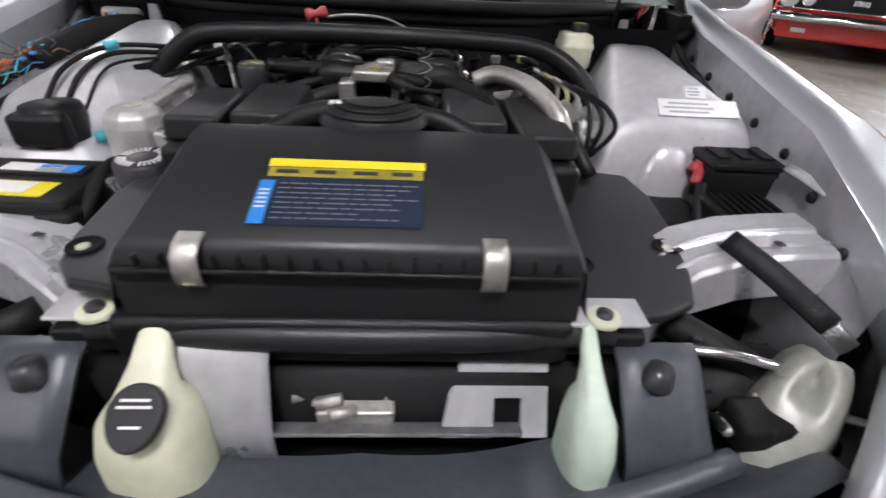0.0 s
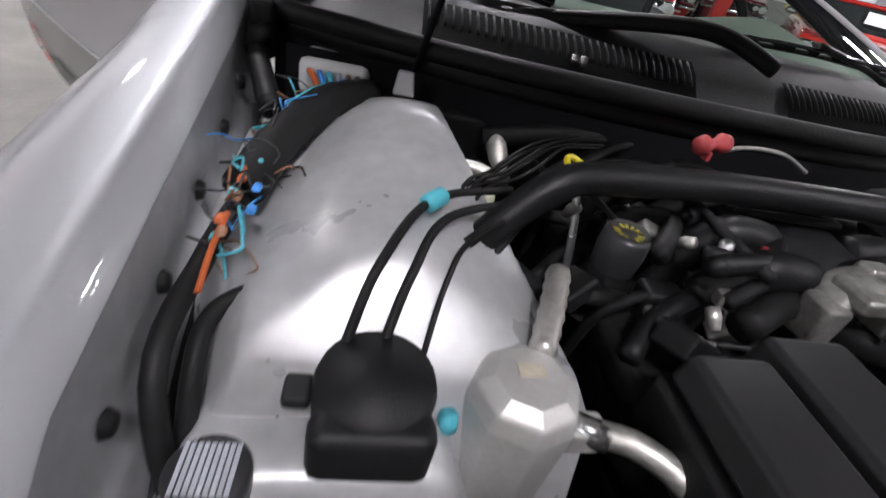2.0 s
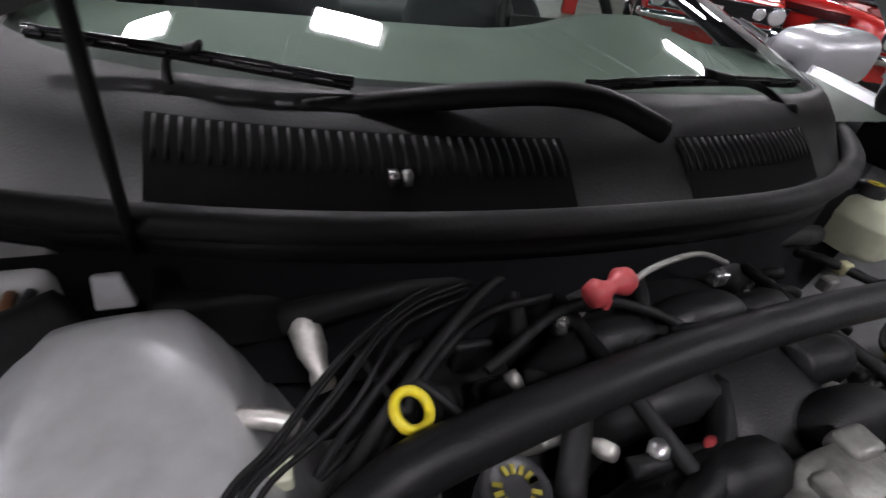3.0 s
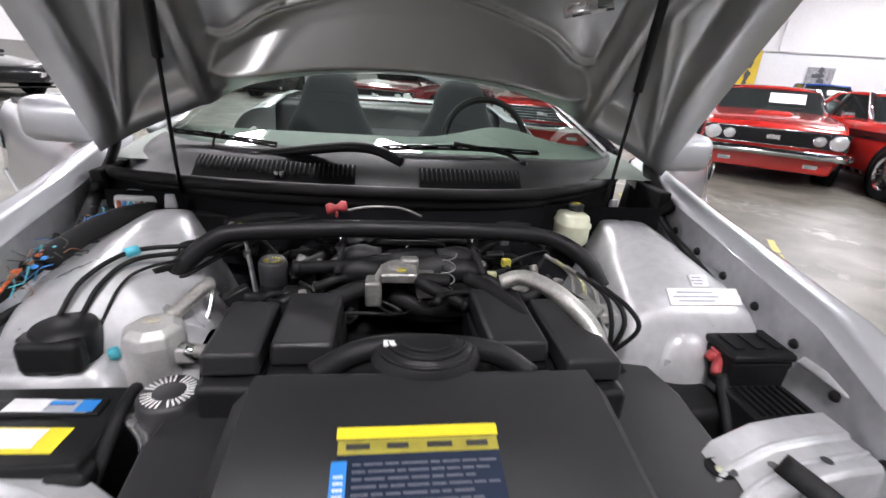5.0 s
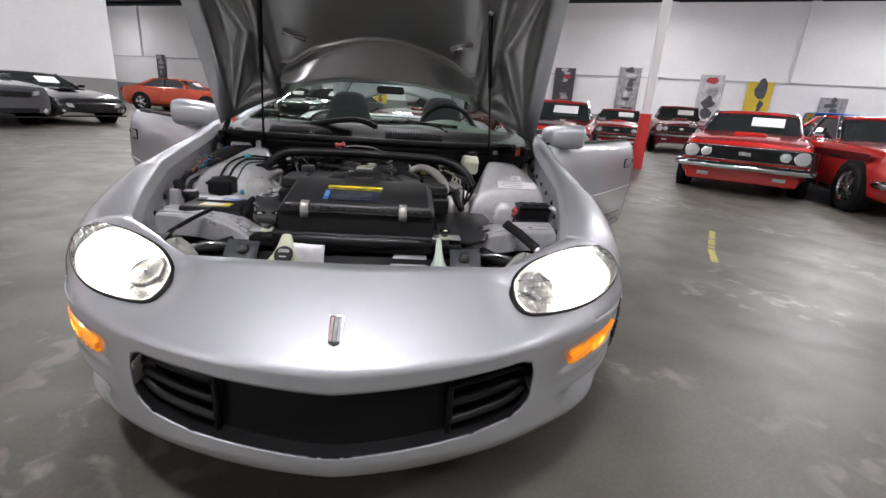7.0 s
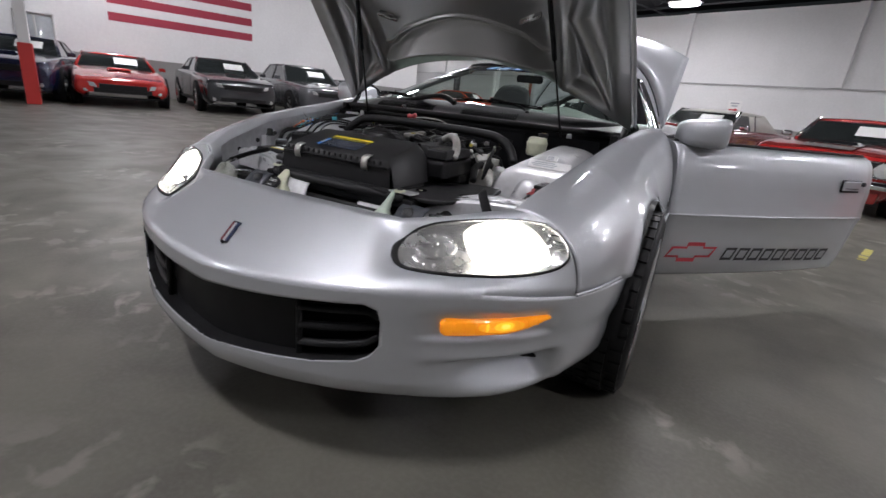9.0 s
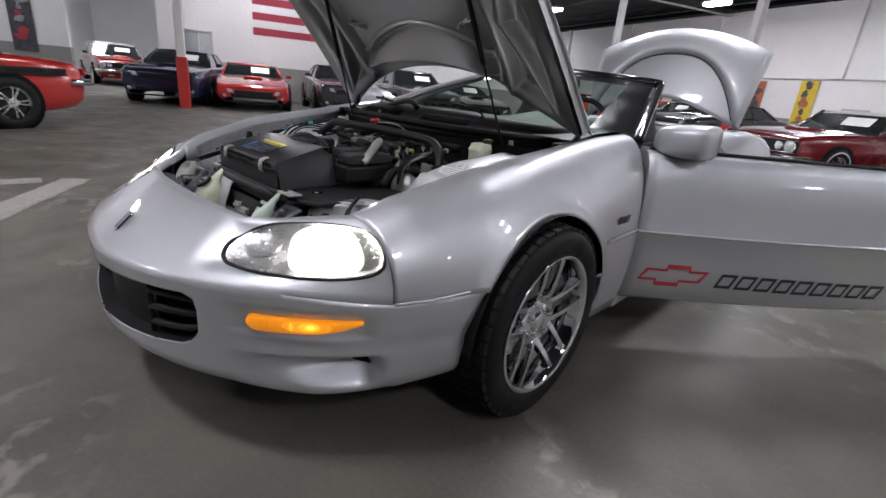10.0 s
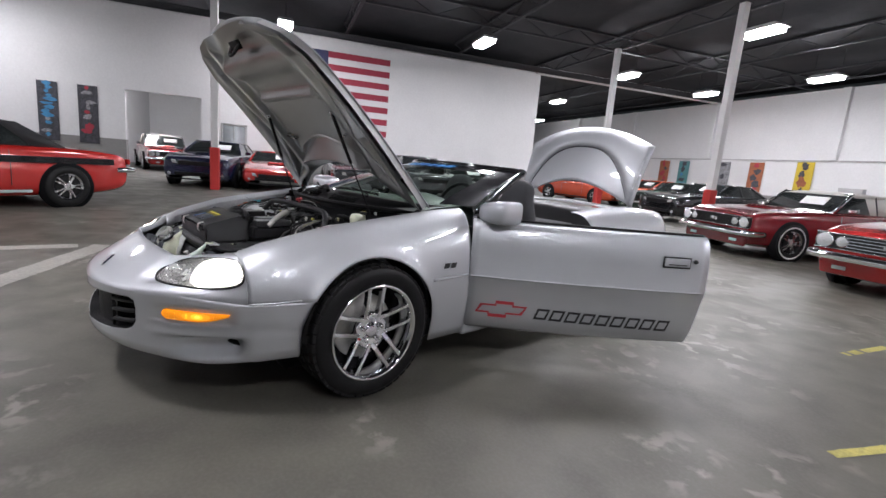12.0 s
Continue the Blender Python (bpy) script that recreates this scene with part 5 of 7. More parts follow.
# strut towers: pressed from flat facets that run softly into one another
def tower(planes, x0, x1, y0, y1, low, k=0.006, n=60):
    rows = []
    for y in np.linspace(y0, y1, n):
        row = []
        for x in np.linspace(x0, x1, n):
            zs = [c + a * x + b * y for a, b, c in planes]
            z = -k * math.log(sum(math.exp(-(v - min(zs)) / k) for v in zs)) + min(zs)
            row.append(Vector((x, y, max(low, z))))
        rows.append(row)
    return sheet(rows)


def slope(x, y, z, dx, dy):
    """A facet through a point that climbs dx and dy."""
    return dx, dy, z - dx * x - dy * y


tl = part("strut_tower", tower([slope(-0.52, 0.98, 0.815, 0.05, 0.12), slope(-0.575, 1.0, 0.80, 0.55, 0.1), slope(-0.655, 0.92, 0.755, 1.9, 0.75), slope(-0.385, 0.97, 0.76, -2.6, -0.7), slope(-0.46, 0.98, 0.805, -0.55, 0.15),
                                slope(-0.5, 0.885, 0.80, 0, 0.9), slope(-0.5, 0.80, 0.70, 0.0, 3.0), slope(-0.5, 1.165, 0.835, 0.0, -3.0)], -0.70, -0.34, 0.74, 1.24, 0.55), BAY_SILVER, car, "silver painted strut tower")
part("tower_step", tower([slope(-0.58, 0.80, 0.705, 0.05, 0.02), slope(-0.655, 0.8, 0.68, 2.5, 0), slope(-0.44, 0.8, 0.66, -2.0, 0), slope(-0.55, 0.745, 0.68, 0, 2.5)], -0.69, -0.40, 0.70, 0.92, 0.5, n=30), BAY_SILVER, tl)
part("tower_tab", box((0.028, 0.010, 0.032), (-0.512, 1.175, 0.848), taper=0.7), BAY_SILVER, tl, bevel=0.004)
tr = part("strut_tower", tower([slope(0.56, 1.0, 0.812, -0.05, 0.08), slope(0.63, 1.0, 0.795, -0.6, 0.1), slope(0.69, 0.96, 0.745, -2.0, 0.5), slope(0.435, 0.98, 0.755, 2.6, -0.4), slope(0.49, 0.98, 0.80, 0.55, 0.1),
                                slope(0.55, 0.895, 0.795, 0, 0.85), slope(0.55, 0.83, 0.715, 0.0, 2.6), slope(0.53, 1.21, 0.83, 0.0, -3.0)], 0.38, 0.73, 0.76, 1.28, 0.55), BAY_SILVER, car, "silver painted strut tower with white labels")
part("tower_front", mound(0.515, 0.84, 0.07, 0.055, 0.5, 0.725, 3.2), BAY_SILVER, tr)
part("tower_tab", box((0.028, 0.010, 0.05), (0.53, 1.22, 0.852), taper=0.7), BAY_SILVER, tr, bevel=0.004)
lm = Matrix.Translation((0.565, 0.874, 0.7770)) @ pose(0, 0, 0, 40.4, 0, 0)
for x, y, w, h in ((0, 0, 0.15, 0.035), (0.0, 0.034, 0.038, 0.026)):
    lb = part("label", box((w, h, 0.006), (x, y, 0.0), lm), WHITE_PRINT, tr, "white printed label", smooth=False)
    for k in range(3):
        part("print", box((w * (0.5 + 0.12 * (k % 2)), 0.003, 0.001), (x - 0.12 * w, y + h * (0.25 - 0.25 * k), 0.0035), lm), GREY_PRINT, lb, smooth=False)
part("label", box((0.03, 0.02, 0.005), (0.062, -0.006, 0.0), lm), WHITE_PRINT, tr, smooth=False)

# air cleaner: lid, tray, wings, plates
def lid_z(y):
    return interp(y, [(0.40, 0.771), (0.575, 0.815)])


def lid_pt(x, y, up=0.0):
    return Vector((x, y, lid_z(y) + up))


air = part("air_cleaner", sheet([[Vector((x * w, y, z)) for x in np.linspace(-1, 1, 9)] for y, z, w in
           ((0.400, 0.69, 0.224), (0.398, 0.745, 0.221), (0.404, 0.766, 0.212), (0.412, 0.774, 0.206), (0.575, 0.815, 0.199), (0.602, 0.815, 0.198), (0.615, 0.78, 0.20), (0.615, 0.68, 0.21))]), GREY_PLASTIC, car, "black plastic air cleaner box", bevel=0.004)
for s in (-1, 1):
    bm = sheet([[Vector((s * w, y, z)) for w, z in ((w0, z0), (lerp(w0, w0 + 0.03, 0.6), z0 - 0.02), (w0 + 0.03, 0.69))] for y, w0, z0 in ((0.404, 0.206, 0.766), (0.412, 0.206, 0.774), (0.575, 0.199, 0.815), (0.615, 0.20, 0.79))])
    part("side_wall", bm, GREY_PLASTIC, air)
part("front_lip", tube([(-0.215, 0.395, 0.748), (0, 0.393, 0.75), (0.213, 0.394, 0.748)], 0.0035, 6, 6), BLACK_PLASTIC, air)
part("tray", box((0.47, 0.22, 0.06), (-0.01, 0.50, 0.66)), BLACK_PLASTIC, air, bevel=0.012)
for k in range(18):
    x = lerp(-0.19, 0.19, k / 17)
    part("rib", box((0.003, 0.006, 0.012), (x, 0.3925, 0.762)), BLACK_PLASTIC, air, smooth=False)
CLIP_METAL = shade("dull_spring_steel", (0.55, 0.54, 0.51), 0.38, 0.8, vary=0.15, scale=30)
for x in (-0.147, 0.131):
    lc = part("latch", sheet([[Vector((x + dx, y, z)) for dx in (-0.0115, -0.004, 0.004, 0.0115)] for y, z in ((0.416, 0.7785), (0.40, 0.7755), (0.389, 0.768), (0.386, 0.750), (0.3875, 0.738), (0.392, 0.732))]), CLIP_METAL, air, "bright spring clip", solid=0.003)
lb = part("caution_label", sheet([[lid_pt(x, y, 0.0018) for x in (-0.098, 0.063)] for y in (0.428, 0.522)]), NAVY_PRINT, air, "navy and yellow caution label", smooth=False)


def on_lid(x0, x1, y0, y1, mat, up=0.0030):
    part("print", sheet([[lid_pt(x, y, up) for x in (x0, x1)] for y in (y0, y1)]), mat, lb, smooth=False)


FAINT_PRINT = shade("faint_print", (0.13, 0.135, 0.155), 0.45, 0, vary=0.15)
DULL_YELLOW = shade("dull_yellow_print", (0.30, 0.26, 0.035), 0.45, 0, vary=0.2, scale=60)
on_lid(-0.1, 0.065, 0.511, 0.524, YELLOW)
on_lid(-0.098, 0.063, 0.495, 0.510, DULL_YELLOW)
on_lid(-0.103, -0.088, 0.428, 0.489, BLUE)
for k in range(5):
    on_lid(-0.1, -0.0905, 0.448 + 0.006 * k, 0.4505 + 0.006 * k, WHITE_PRINT, 0.0042)
rnd = random.Random(4)
for k in range(4):
    x = -0.09 + 0.04 * k
    on_lid(x, min(0.06, x + rnd.uniform(0.02, 0.034)), 0.499, 0.505, INK, 0.0042)
for k in range(8):
    y = 0.486 - 0.0070 * k
    x1, x = rnd.choice((0.058, 0.058, 0.04, 0.0, 0.058)), -0.083
    while x < x1 - 0.006:
        w = rnd.uniform(0.008, 0.026)
        on_lid(x, min(x + w, x1), y - 0.0019, y, FAINT_PRINT)
        x += w + 0.0025
# wings behind the lid and the duct to the throttle
for x0, x1, y0, y1, z in ((-0.288, -0.212, 0.665, 0.82, 0.797), (-0.205, -0.118, 0.682, 0.845, 0.80), (0.095, 0.186, 0.682, 0.865, 0.80), (0.194, 0.278, 0.64, 0.835, 0.797)):
    bm = box((x1 - x0, y1 - y0, 0.034), ((x0 + x1) / 2, (y0 + y1) / 2, z - 0.017), taper=0.95)
    part("duct_wing", bm, GREY_PLASTIC, air, bevel=0.007)
    bm = box((x1 - x0 + 0.008, y1 - y0 + 0.03, 0.06), ((x0 + x1) / 2, (y0 + y1) / 2 - 0.004, z - 0.066))
    part("duct_base", bm, BLACK_PLASTIC, air, bevel=0.012)
bm = tube([(-0.14, 0.64, 0.785), (-0.08, 0.65, 0.812), (0, 0.652, 0.818), (0.09, 0.65, 0.808), (0.14, 0.63, 0.785)], 0.016, 10, 6)
part("duct_rim", bm, BLACK_PLASTIC, air)
bm = sheet([[Vector((0.070 * math.sin(a) * f, 0.640 - 0.058 * math.cos(a) * f, 0.812 + 0.030 * math.sqrt(max(0, 1 - f * f)))) for a in np.linspace(-math.pi / 2, math.pi / 2, 17)] for f in (1, 0.94, 0.85, 0.7, 0.5, 0.25, 0.02)])
part("duct_cover", bm, BLACK_PLASTIC, air, "smooth black rounded cover")
for f, r in ((0.52, 0.0022), (0.70, 0.0024), (0.87, 0.0024)):
    part("duct_ridge", tube([(0.070 * math.sin(a) * f, 0.640 - 0.058 * math.cos(a) * f, 0.8125 + 0.030 * math.sqrt(1 - f * f)) for a in np.linspace(-1.45, 1.45, 13)], r, 8, 3), BLACK_PLASTIC, air)
part("sticker", box((0.018, 0.012, 0.002), (-0.045, 0.632, 0.835)), WHITE_PRINT, air, smooth=False)
# side plates with round holes
for pts, holes, z0, z1 in (([(0.20, 0.410), (0.34, 0.427), (0.385, 0.45), (0.405, 0.50), (0.432, 0.62), (0.442, 0.72), (0.43, 0.80), (0.36, 0.815), (0.27, 0.79), (0.19, 0.62)], ((0.40, 0.565), (0.265, 0.52)), 0.660, 0.676),
                    ([(-0.19, 0.62), (-0.27, 0.70), (-0.325, 0.68), (-0.335, 0.60), (-0.325, 0.50), (-0.31, 0.45), (-0.285, 0.42), (-0.22, 0.405)], ((-0.298, 0.478), (-0.248, 0.486)), 0.70, 0.716)):
    pl = part("side_plate", prism(pts, z0, z1), GREY_PLASTIC, car, "flat grained grey cover plate", bevel=0.006)
    for hx, hy in holes:
        part("hole", lathe([(0.019, z1 + 0.0012), (0.0175, z1 + 0.003), (0.016, z1 + 0.0012), (0.0, z1 + 0.0012)], pose(hx, hy, 0), 20), CAVITY_SHADE, pl)
        part("bolt", lathe([(0.0075, z1 + 0.001), (0.0075, z1 + 0.0028), (0.0, z1 + 0.0028)], pose(hx, hy - 0.003, 0), 6), CREAM, pl)

# radiator support and what stands in front of it
part("radiator_seal", tube([(-0.27, 0.412, 0.667), (-0.1, 0.397, 0.667), (0.1, 0.397, 0.667), (0.27, 0.410, 0.667)], 0.0165, 12, 6), GREY_PLASTIC, car, "grey foam radiator seal")
part("radiator_support", box((0.62, 0.05, 0.03), (0, 0.425, 0.652)), BLACK_PLASTIC, car, bevel=0.006)
part("radiator", box((0.62, 0.03, 0.3), (0, 0.40, 0.47)), DARK, car)
for s in (-1, 1):
    pl = part("support_tab", box((0.10, 0.045, 0.005), (s * 0.255, 0.420, 0.684)), BAY_SILVER, car, bevel=0.002)
    ring = [(s * 0.257 + 0.018 * math.cos(a), 0.408 + 0.018 * math.sin(a)) for a in np.linspace(0, 2 * math.pi, 19)[:-1]]
    tb = part("tank_eye", prism(ring, 0.683, 0.691), CREAM, car, "cream plastic eye of the tank", bevel=0.003)
    part("bolt", lathe([(0.0, 0.695), (0.009, 0.695), (0.009, 0.690)], pose(s * 0.257, 0.408, 0), 12), INK, tb)


def tank(cx, mat, w, label):
    rows = []
    for z, wx, wy, yy in ((0.40, 0.9, 0.9, 0.325), (0.48, 1.0, 1.0, 0.328), (0.59, 1.0, 0.95, 0.338), (0.618, 0.9, 0.8, 0.343), (0.634, 0.62, 0.55, 0.35), (0.655, 0.42, 0.3, 0.372), (0.680, 0.3, 0.24, 0.40), (0.686, 0.22, 0.15, 0.405)):
        rows.append([Vector((cx + w * wx * math.copysign(abs(math.cos(a)) ** 0.75, math.cos(a)), yy + 0.045 * wy * math.copysign(abs(math.sin(a)) ** 0.75, math.sin(a)), z)) for a in np.linspace(0, 2 * math.pi, 25)[:-1]])
    bm = sheet(rows, closed=True)
    bm.faces.new([bm.verts.new(p) for p in rows[-1]])
    return part("fluid_tank", bm, mat, car, label)


tk = tank(-0.197, CREAM, 0.048, "cream washer fluid tank with grey cap")
cm = pose(-0.190, 0.326, 0.638, 34)
cp = part("cap", prism([(0.025 * math.cos(a), 0.026 * math.sin(a) * (1.35 if math.sin(a) < 0 else 1)) for a in np.linspace(0, 2 * math.pi, 25)[:-1]], 0, 0.012, cm), GREY_PLASTIC, tk, "grey filler cap", bevel=0.003)
for y, w in ((0.010, 0.026), (0.004, 0.03), (-0.013, 0.018)):
    part("print", box((w, 0.0025, 0.001), (0, y, 0.0128), cm), WHITE_PRINT, cp, smooth=False)
tank(0.240, PALE_GREEN, 0.025, "pale green coolant tank")
# silver latch supports
part("latch_support", sheet([[Vector((x, y, z)) for x in (-0.188, -0.178, -0.102, -0.090)] for y, z in ((0.412, 0.668), (0.396, 0.664), (0.378, 0.645), (0.352, 0.575), (0.348, 0.50))]), BAY_SILVER, car, "silver pressed latch support", solid=0.004)
pts = [(0.088, 0.53), (0.097, 0.575), (0.116, 0.628), (0.132, 0.650), (0.204, 0.652), (0.210, 0.53), (0.178, 0.53), (0.178, 0.572), (0.148, 0.572), (0.148, 0.53)]
m = Matrix(((1, 0, 0, 0), (0, 0.5, 1, 0.08), (0, 1, 0, 0), (0, 0, 0, 1)))
part("latch_support", prism([(x, z) for x, z in pts], 0.0, 0.01, Matrix.Translation((0, 0.012, 0.02)) @ m), BAY_SILVER, car, "silver notched latch support", bevel=0.002)
part("support_top", sheet([[Vector((x, y, z)) for x in (0.13, 0.2)] for y, z in ((0.418, 0.660), (0.41, 0.657), (0.398, 0.646))]), BAY_SILVER, car)
part("lower_tie_bar", box((0.36, 0.018, 0.006), (0.0, 0.362, 0.560)), shade("grimy_tie_bar", (0.10, 0.10, 0.105), 0.5, 0.4, vary=0.35, scale=30, fine=90), car, bevel=0.003)
lt_ = part("hood_lock", box((0.085, 0.035, 0.02), (-0.005, 0.385, 0.57)), BARE_METAL, car, "greasy bare metal hood lock", bevel=0.004)
rnd = random.Random(7)
for k in range(9):
    a = Vector((rnd.uniform(-0.06, 0.05), rnd.uniform(0.37, 0.40), rnd.uniform(0.575, 0.59)))
    part("lever", tube([a, a + Vector((rnd.uniform(-0.03, 0.03), rnd.uniform(-0.012, 0.012), rnd.uniform(0, 0.012)))], rnd.uniform(0.004, 0.008), 7, 1), BARE_METAL, lt_)
SHROUD = shade("slate_shroud", (0.055, 0.06, 0.07), 0.42, 0, vary=0.25, scale=6, fine=90, bump=0.1)
bm = sheet([[Vector((x, y + 0.10 * (x / 0.5) ** 2, z - 0.01 * abs(math.sin(x * 14)))) for x in np.linspace(-0.46, 0.46, 31)] for y, z in ((0.185, 0.628), (0.215, 0.618), (0.235, 0.575), (0.30, 0.55), (0.35, 0.535))])
part("front_shroud", bm, SHROUD, car, "slate grey plastic shroud behind the nose")
for s in (-1, 1):
    part("shroud_ridge", tube([(s * 0.10, 0.235, 0.62), (s * 0.22, 0.25, 0.617), (s * 0.36, 0.29, 0.615)], 0.013, 8, 5), SHROUD, car)
    bm = sheet([[Vector((s * x, y, z)) for x in (0.275, 0.30, 0.345, 0.365)] for y, z in ((0.405, 0.655), (0.38, 0.645), (0.31, 0.585), (0.29, 0.54))])
    sp = part("side_shroud", bm, SHROUD, car, "sloping slate side shroud", solid=0.006)
    part("knob", lathe([(0.0, 0.022), (0.014, 0.02), (0.018, 0.0)], pose(s * 0.315, 0.37, 0.632), 12), INK, sp)
    # silver rails, brace rods, cables beside the radiator
    bm = sheet([[Vector((s * x, y + d, z - h)) for x, y, z in ((0.325, 0.455, 0.652), (0.36, 0.475, 0.668), (0.42, 0.51, 0.682), (0.50, 0.535, 0.688), (0.58, 0.545, 0.69), (0.64, 0.55, 0.69))] for d, h in ((0.105, 0.012), (0.10, 0.0), (0.055, 0.0), (0.048, 0.006), (0.0, 0.006), (-0.006, 0.012), (-0.012, 0.07))])
    rl = part("support_rail", bm, BAY_SILVER, car, "silver pressed side rail", smooth=False, solid=0.004, bevel=0.003)
    for x in (0.41, 0.47, 0.55):
        part("rail_hole", lathe([(0.008, 0.004), (0.0, 0.004)], pose(s * x, 0.555, interp(x, [(0.36, 0.672), (0.5, 0.69), (0.7, 0.692)]) - 0.002), 12), INK, rl)
    for d, h in ((0.056, 0.002), (0.02, 0.0045)):
        part("rail_ridge", tube([(s * x, y + d, z - h) for x, y, z in ((0.34, 0.463, 0.659), (0.36, 0.475, 0.668), (0.42, 0.51, 0.682), (0.50, 0.535, 0.688), (0.58, 0.545, 0.69), (0.635, 0.55, 0.69))], 0.004, 8, 5), BAY_SILVER, rl)
    rd = part("brace_rod", tube([(s * 0.465, 0.545, 0.705), (s * 0.50, 0.49, 0.688), (s * 0.545, 0.43, 0.658)], 0.015, 10, 5, flat=0.38), DARK, car, "black brace rod with bright end")
    part("rod_end", tube([(s * 0.53, 0.45, 0.668), (s * 0.56, 0.41, 0.642)], 0.012, 8, 2, flat=0.5), BRIGHT, rd)
    part("cable", tube([(s * 0.36, 0.42, 0.63), (s * 0.42, 0.40, 0.64), (s * 0.50, 0.385, 0.625)], 0.006, 8, 6), BRIGHT, car)
    part("hose", tube([(s * 0.38, 0.48, 0.62), (s * 0.46, 0.42, 0.60), (s * 0.55, 0.38, 0.56), (s * 0.6, 0.42, 0.5)], 0.022, 10, 6), RUBBER, car)
    part("lamp_bracket", box((0.09, 0.05, 0.04), (s * 0.44, 0.345, 0.595)), DARK, car, bevel=0.01)
    for k in range(9):
        q = Vector((s * rnd.uniform(0.37, 0.56), rnd.uniform(0.36, 0.47), rnd.uniform(0.55, 0.60)))
        pts = [q]
        for _ in range(3):
            pts.append(pts[-1] + Vector((rnd.uniform(-0.05, 0.05), rnd.uniform(-0.04, 0.04), rnd.uniform(-0.02, 0.025))))
        part("loose_lead", tube(pts, rnd.choice((0.003, 0.005, 0.008)), 7, 5), rnd.choice((RUBBER, RUBBER, BLACK_PLASTIC, BARE_METAL)), car)
    for k in range(5):
        part("bracket", box((rnd.uniform(0.02, 0.06), rnd.uniform(0.02, 0.05), rnd.uniform(0.01, 0.03)), (0, 0, 0), pose(s * rnd.uniform(0.38, 0.56), rnd.uniform(0.34, 0.47), rnd.uniform(0.56, 0.605), rnd.uniform(-30, 30), rnd.uniform(-30, 30), rnd.uniform(0, 90))), rnd.choice((DARK, BLACK_PLASTIC, SHROUD, BARE_METAL)), car, bevel=0.005)
    part("corner_cover", mound(s * 0.47, 0.43, 0.10, 0.06, 0.5, 0.61, 3), RUBBER, car)

# battery
bt = part("battery", box((0.19, 0.145, 0.15), (-0.495, 0.665, 0.625)), BLACK_PLASTIC, car, "black battery with blue and yellow labels", bevel=0.006)
part("lid", box((0.194, 0.15, 0.02), (-0.495, 0.665, 0.688), taper=0.96), BLACK_PLASTIC, bt, bevel=0.004)
part("vent_bar", box((0.15, 0.032, 0.008), (-0.495, 0.69, 0.701)), BLACK_PLASTIC, bt, bevel=0.003)
bmx = pose(-0.486, 0.652, 0.7, 0, 0, -3)
for x, y, w, h, mt, z in ((-0.028, 0.039, 0.052, 0.024, WHITE_PRINT, 0.0055), (0.022, 0.038, 0.055, 0.024, GREY_PRINT, 0.0055), (0.045, 0.038, 0.022, 0.022, BLUE, 0.0065), (0.012, 0.043, 0.03, 0.006, BLUE, 0.0065),
                          (0.0, -0.017, 0.097, 0.042, YELLOW, 0.0005), (-0.010, -0.015, 0.064, 0.031, WHITE_PRINT, 0.0015)):
    part("label", box((w, h, 0.001), (x, y, z), bmx), mt, bt, smooth=False)
part("strap", tube([(-0.40, 0.73, 0.70), (-0.392, 0.70, 0.71), (-0.393, 0.66, 0.70), (-0.396, 0.60, 0.66)], 0.009, 8, 6), RUBBER, bt)
part("terminal_cover", box((0.05, 0.035, 0.04), (-0.415, 0.60, 0.67)), BLACK_PLASTIC, bt, bevel=0.01)
part("battery_tray", box((0.24, 0.18, 0.03), (-0.495, 0.66, 0.545)), DARK, car)
# canisters beside the battery
cb = part("canister", lathe([(0.038, 0.56), (0.040, 0.62), (0.041, 0.70), (0.043, 0.705), (0.044, 0.752), (0.041, 0.762), (0.0, 0.766)], pose(-0.522, 0.80, 0), 28), BLACK_PLASTIC, car, "black plastic canister with lid")
part("lid", box((0.084, 0.030, 0.052), (-0.522, 0.765, 0.733)), BLACK_PLASTIC, cb, "flat front of the lid", bevel=0.010)
part("spout", box((0.02, 0.025, 0.012), (-0.575, 0.80, 0.74)), BLACK_PLASTIC, cb, bevel=0.004)
DRIER_METAL = shade("brushed_aluminium", (0.57, 0.565, 0.55), 0.52, 0.55, vary=0.10, scale=26, fine=150, bump=0.12)
DULL_LABEL = shade("aged_label", (0.50, 0.46, 0.36), 0.5, 0, vary=0.4, scale=90)
dc = part("drier", lathe([(0.040, 0.63), (0.047, 0.64), (0.047, 0.735), (0.043, 0.752), (0.030, 0.76), (0.0, 0.76)], pose(-0.405, 0.81, 0), 8), DRIER_METAL, car, "bare aluminium drier can", smooth=False, bevel=0.004)
part("fitting_block", box((0.034, 0.026, 0.026), (-0.352, 0.795, 0.715)), DRIER_METAL, dc, "cast fitting block", bevel=0.005)
part("label", box((0.022, 0.012, 0.001), (-0.405, 0.815, 0.7615), None), DULL_LABEL, dc, smooth=False)
part("fitting", tube([(-0.365, 0.80, 0.72), (-0.335, 0.785, 0.722)], 0.012, 8, 2), BRIGHT, dc)
part("hose", tube([(-0.34, 0.79, 0.722), (-0.315, 0.775, 0.728), (-0.285, 0.75, 0.722), (-0.262, 0.715, 0.70)], 0.011, 10, 6), BARE_METAL, dc, "bare metal hose")
part("hose", tube([(-0.39, 0.835, 0.755), (-0.372, 0.88, 0.768), (-0.355, 0.925, 0.775)], 0.011, 10, 6, ribs=0.15), BARE_METAL, dc)
part("line", tube([(-0.355, 0.93, 0.772), (-0.352, 0.90, 0.74), (-0.36, 0.85, 0.70)], 0.005, 8, 5), BRIGHT, dc)
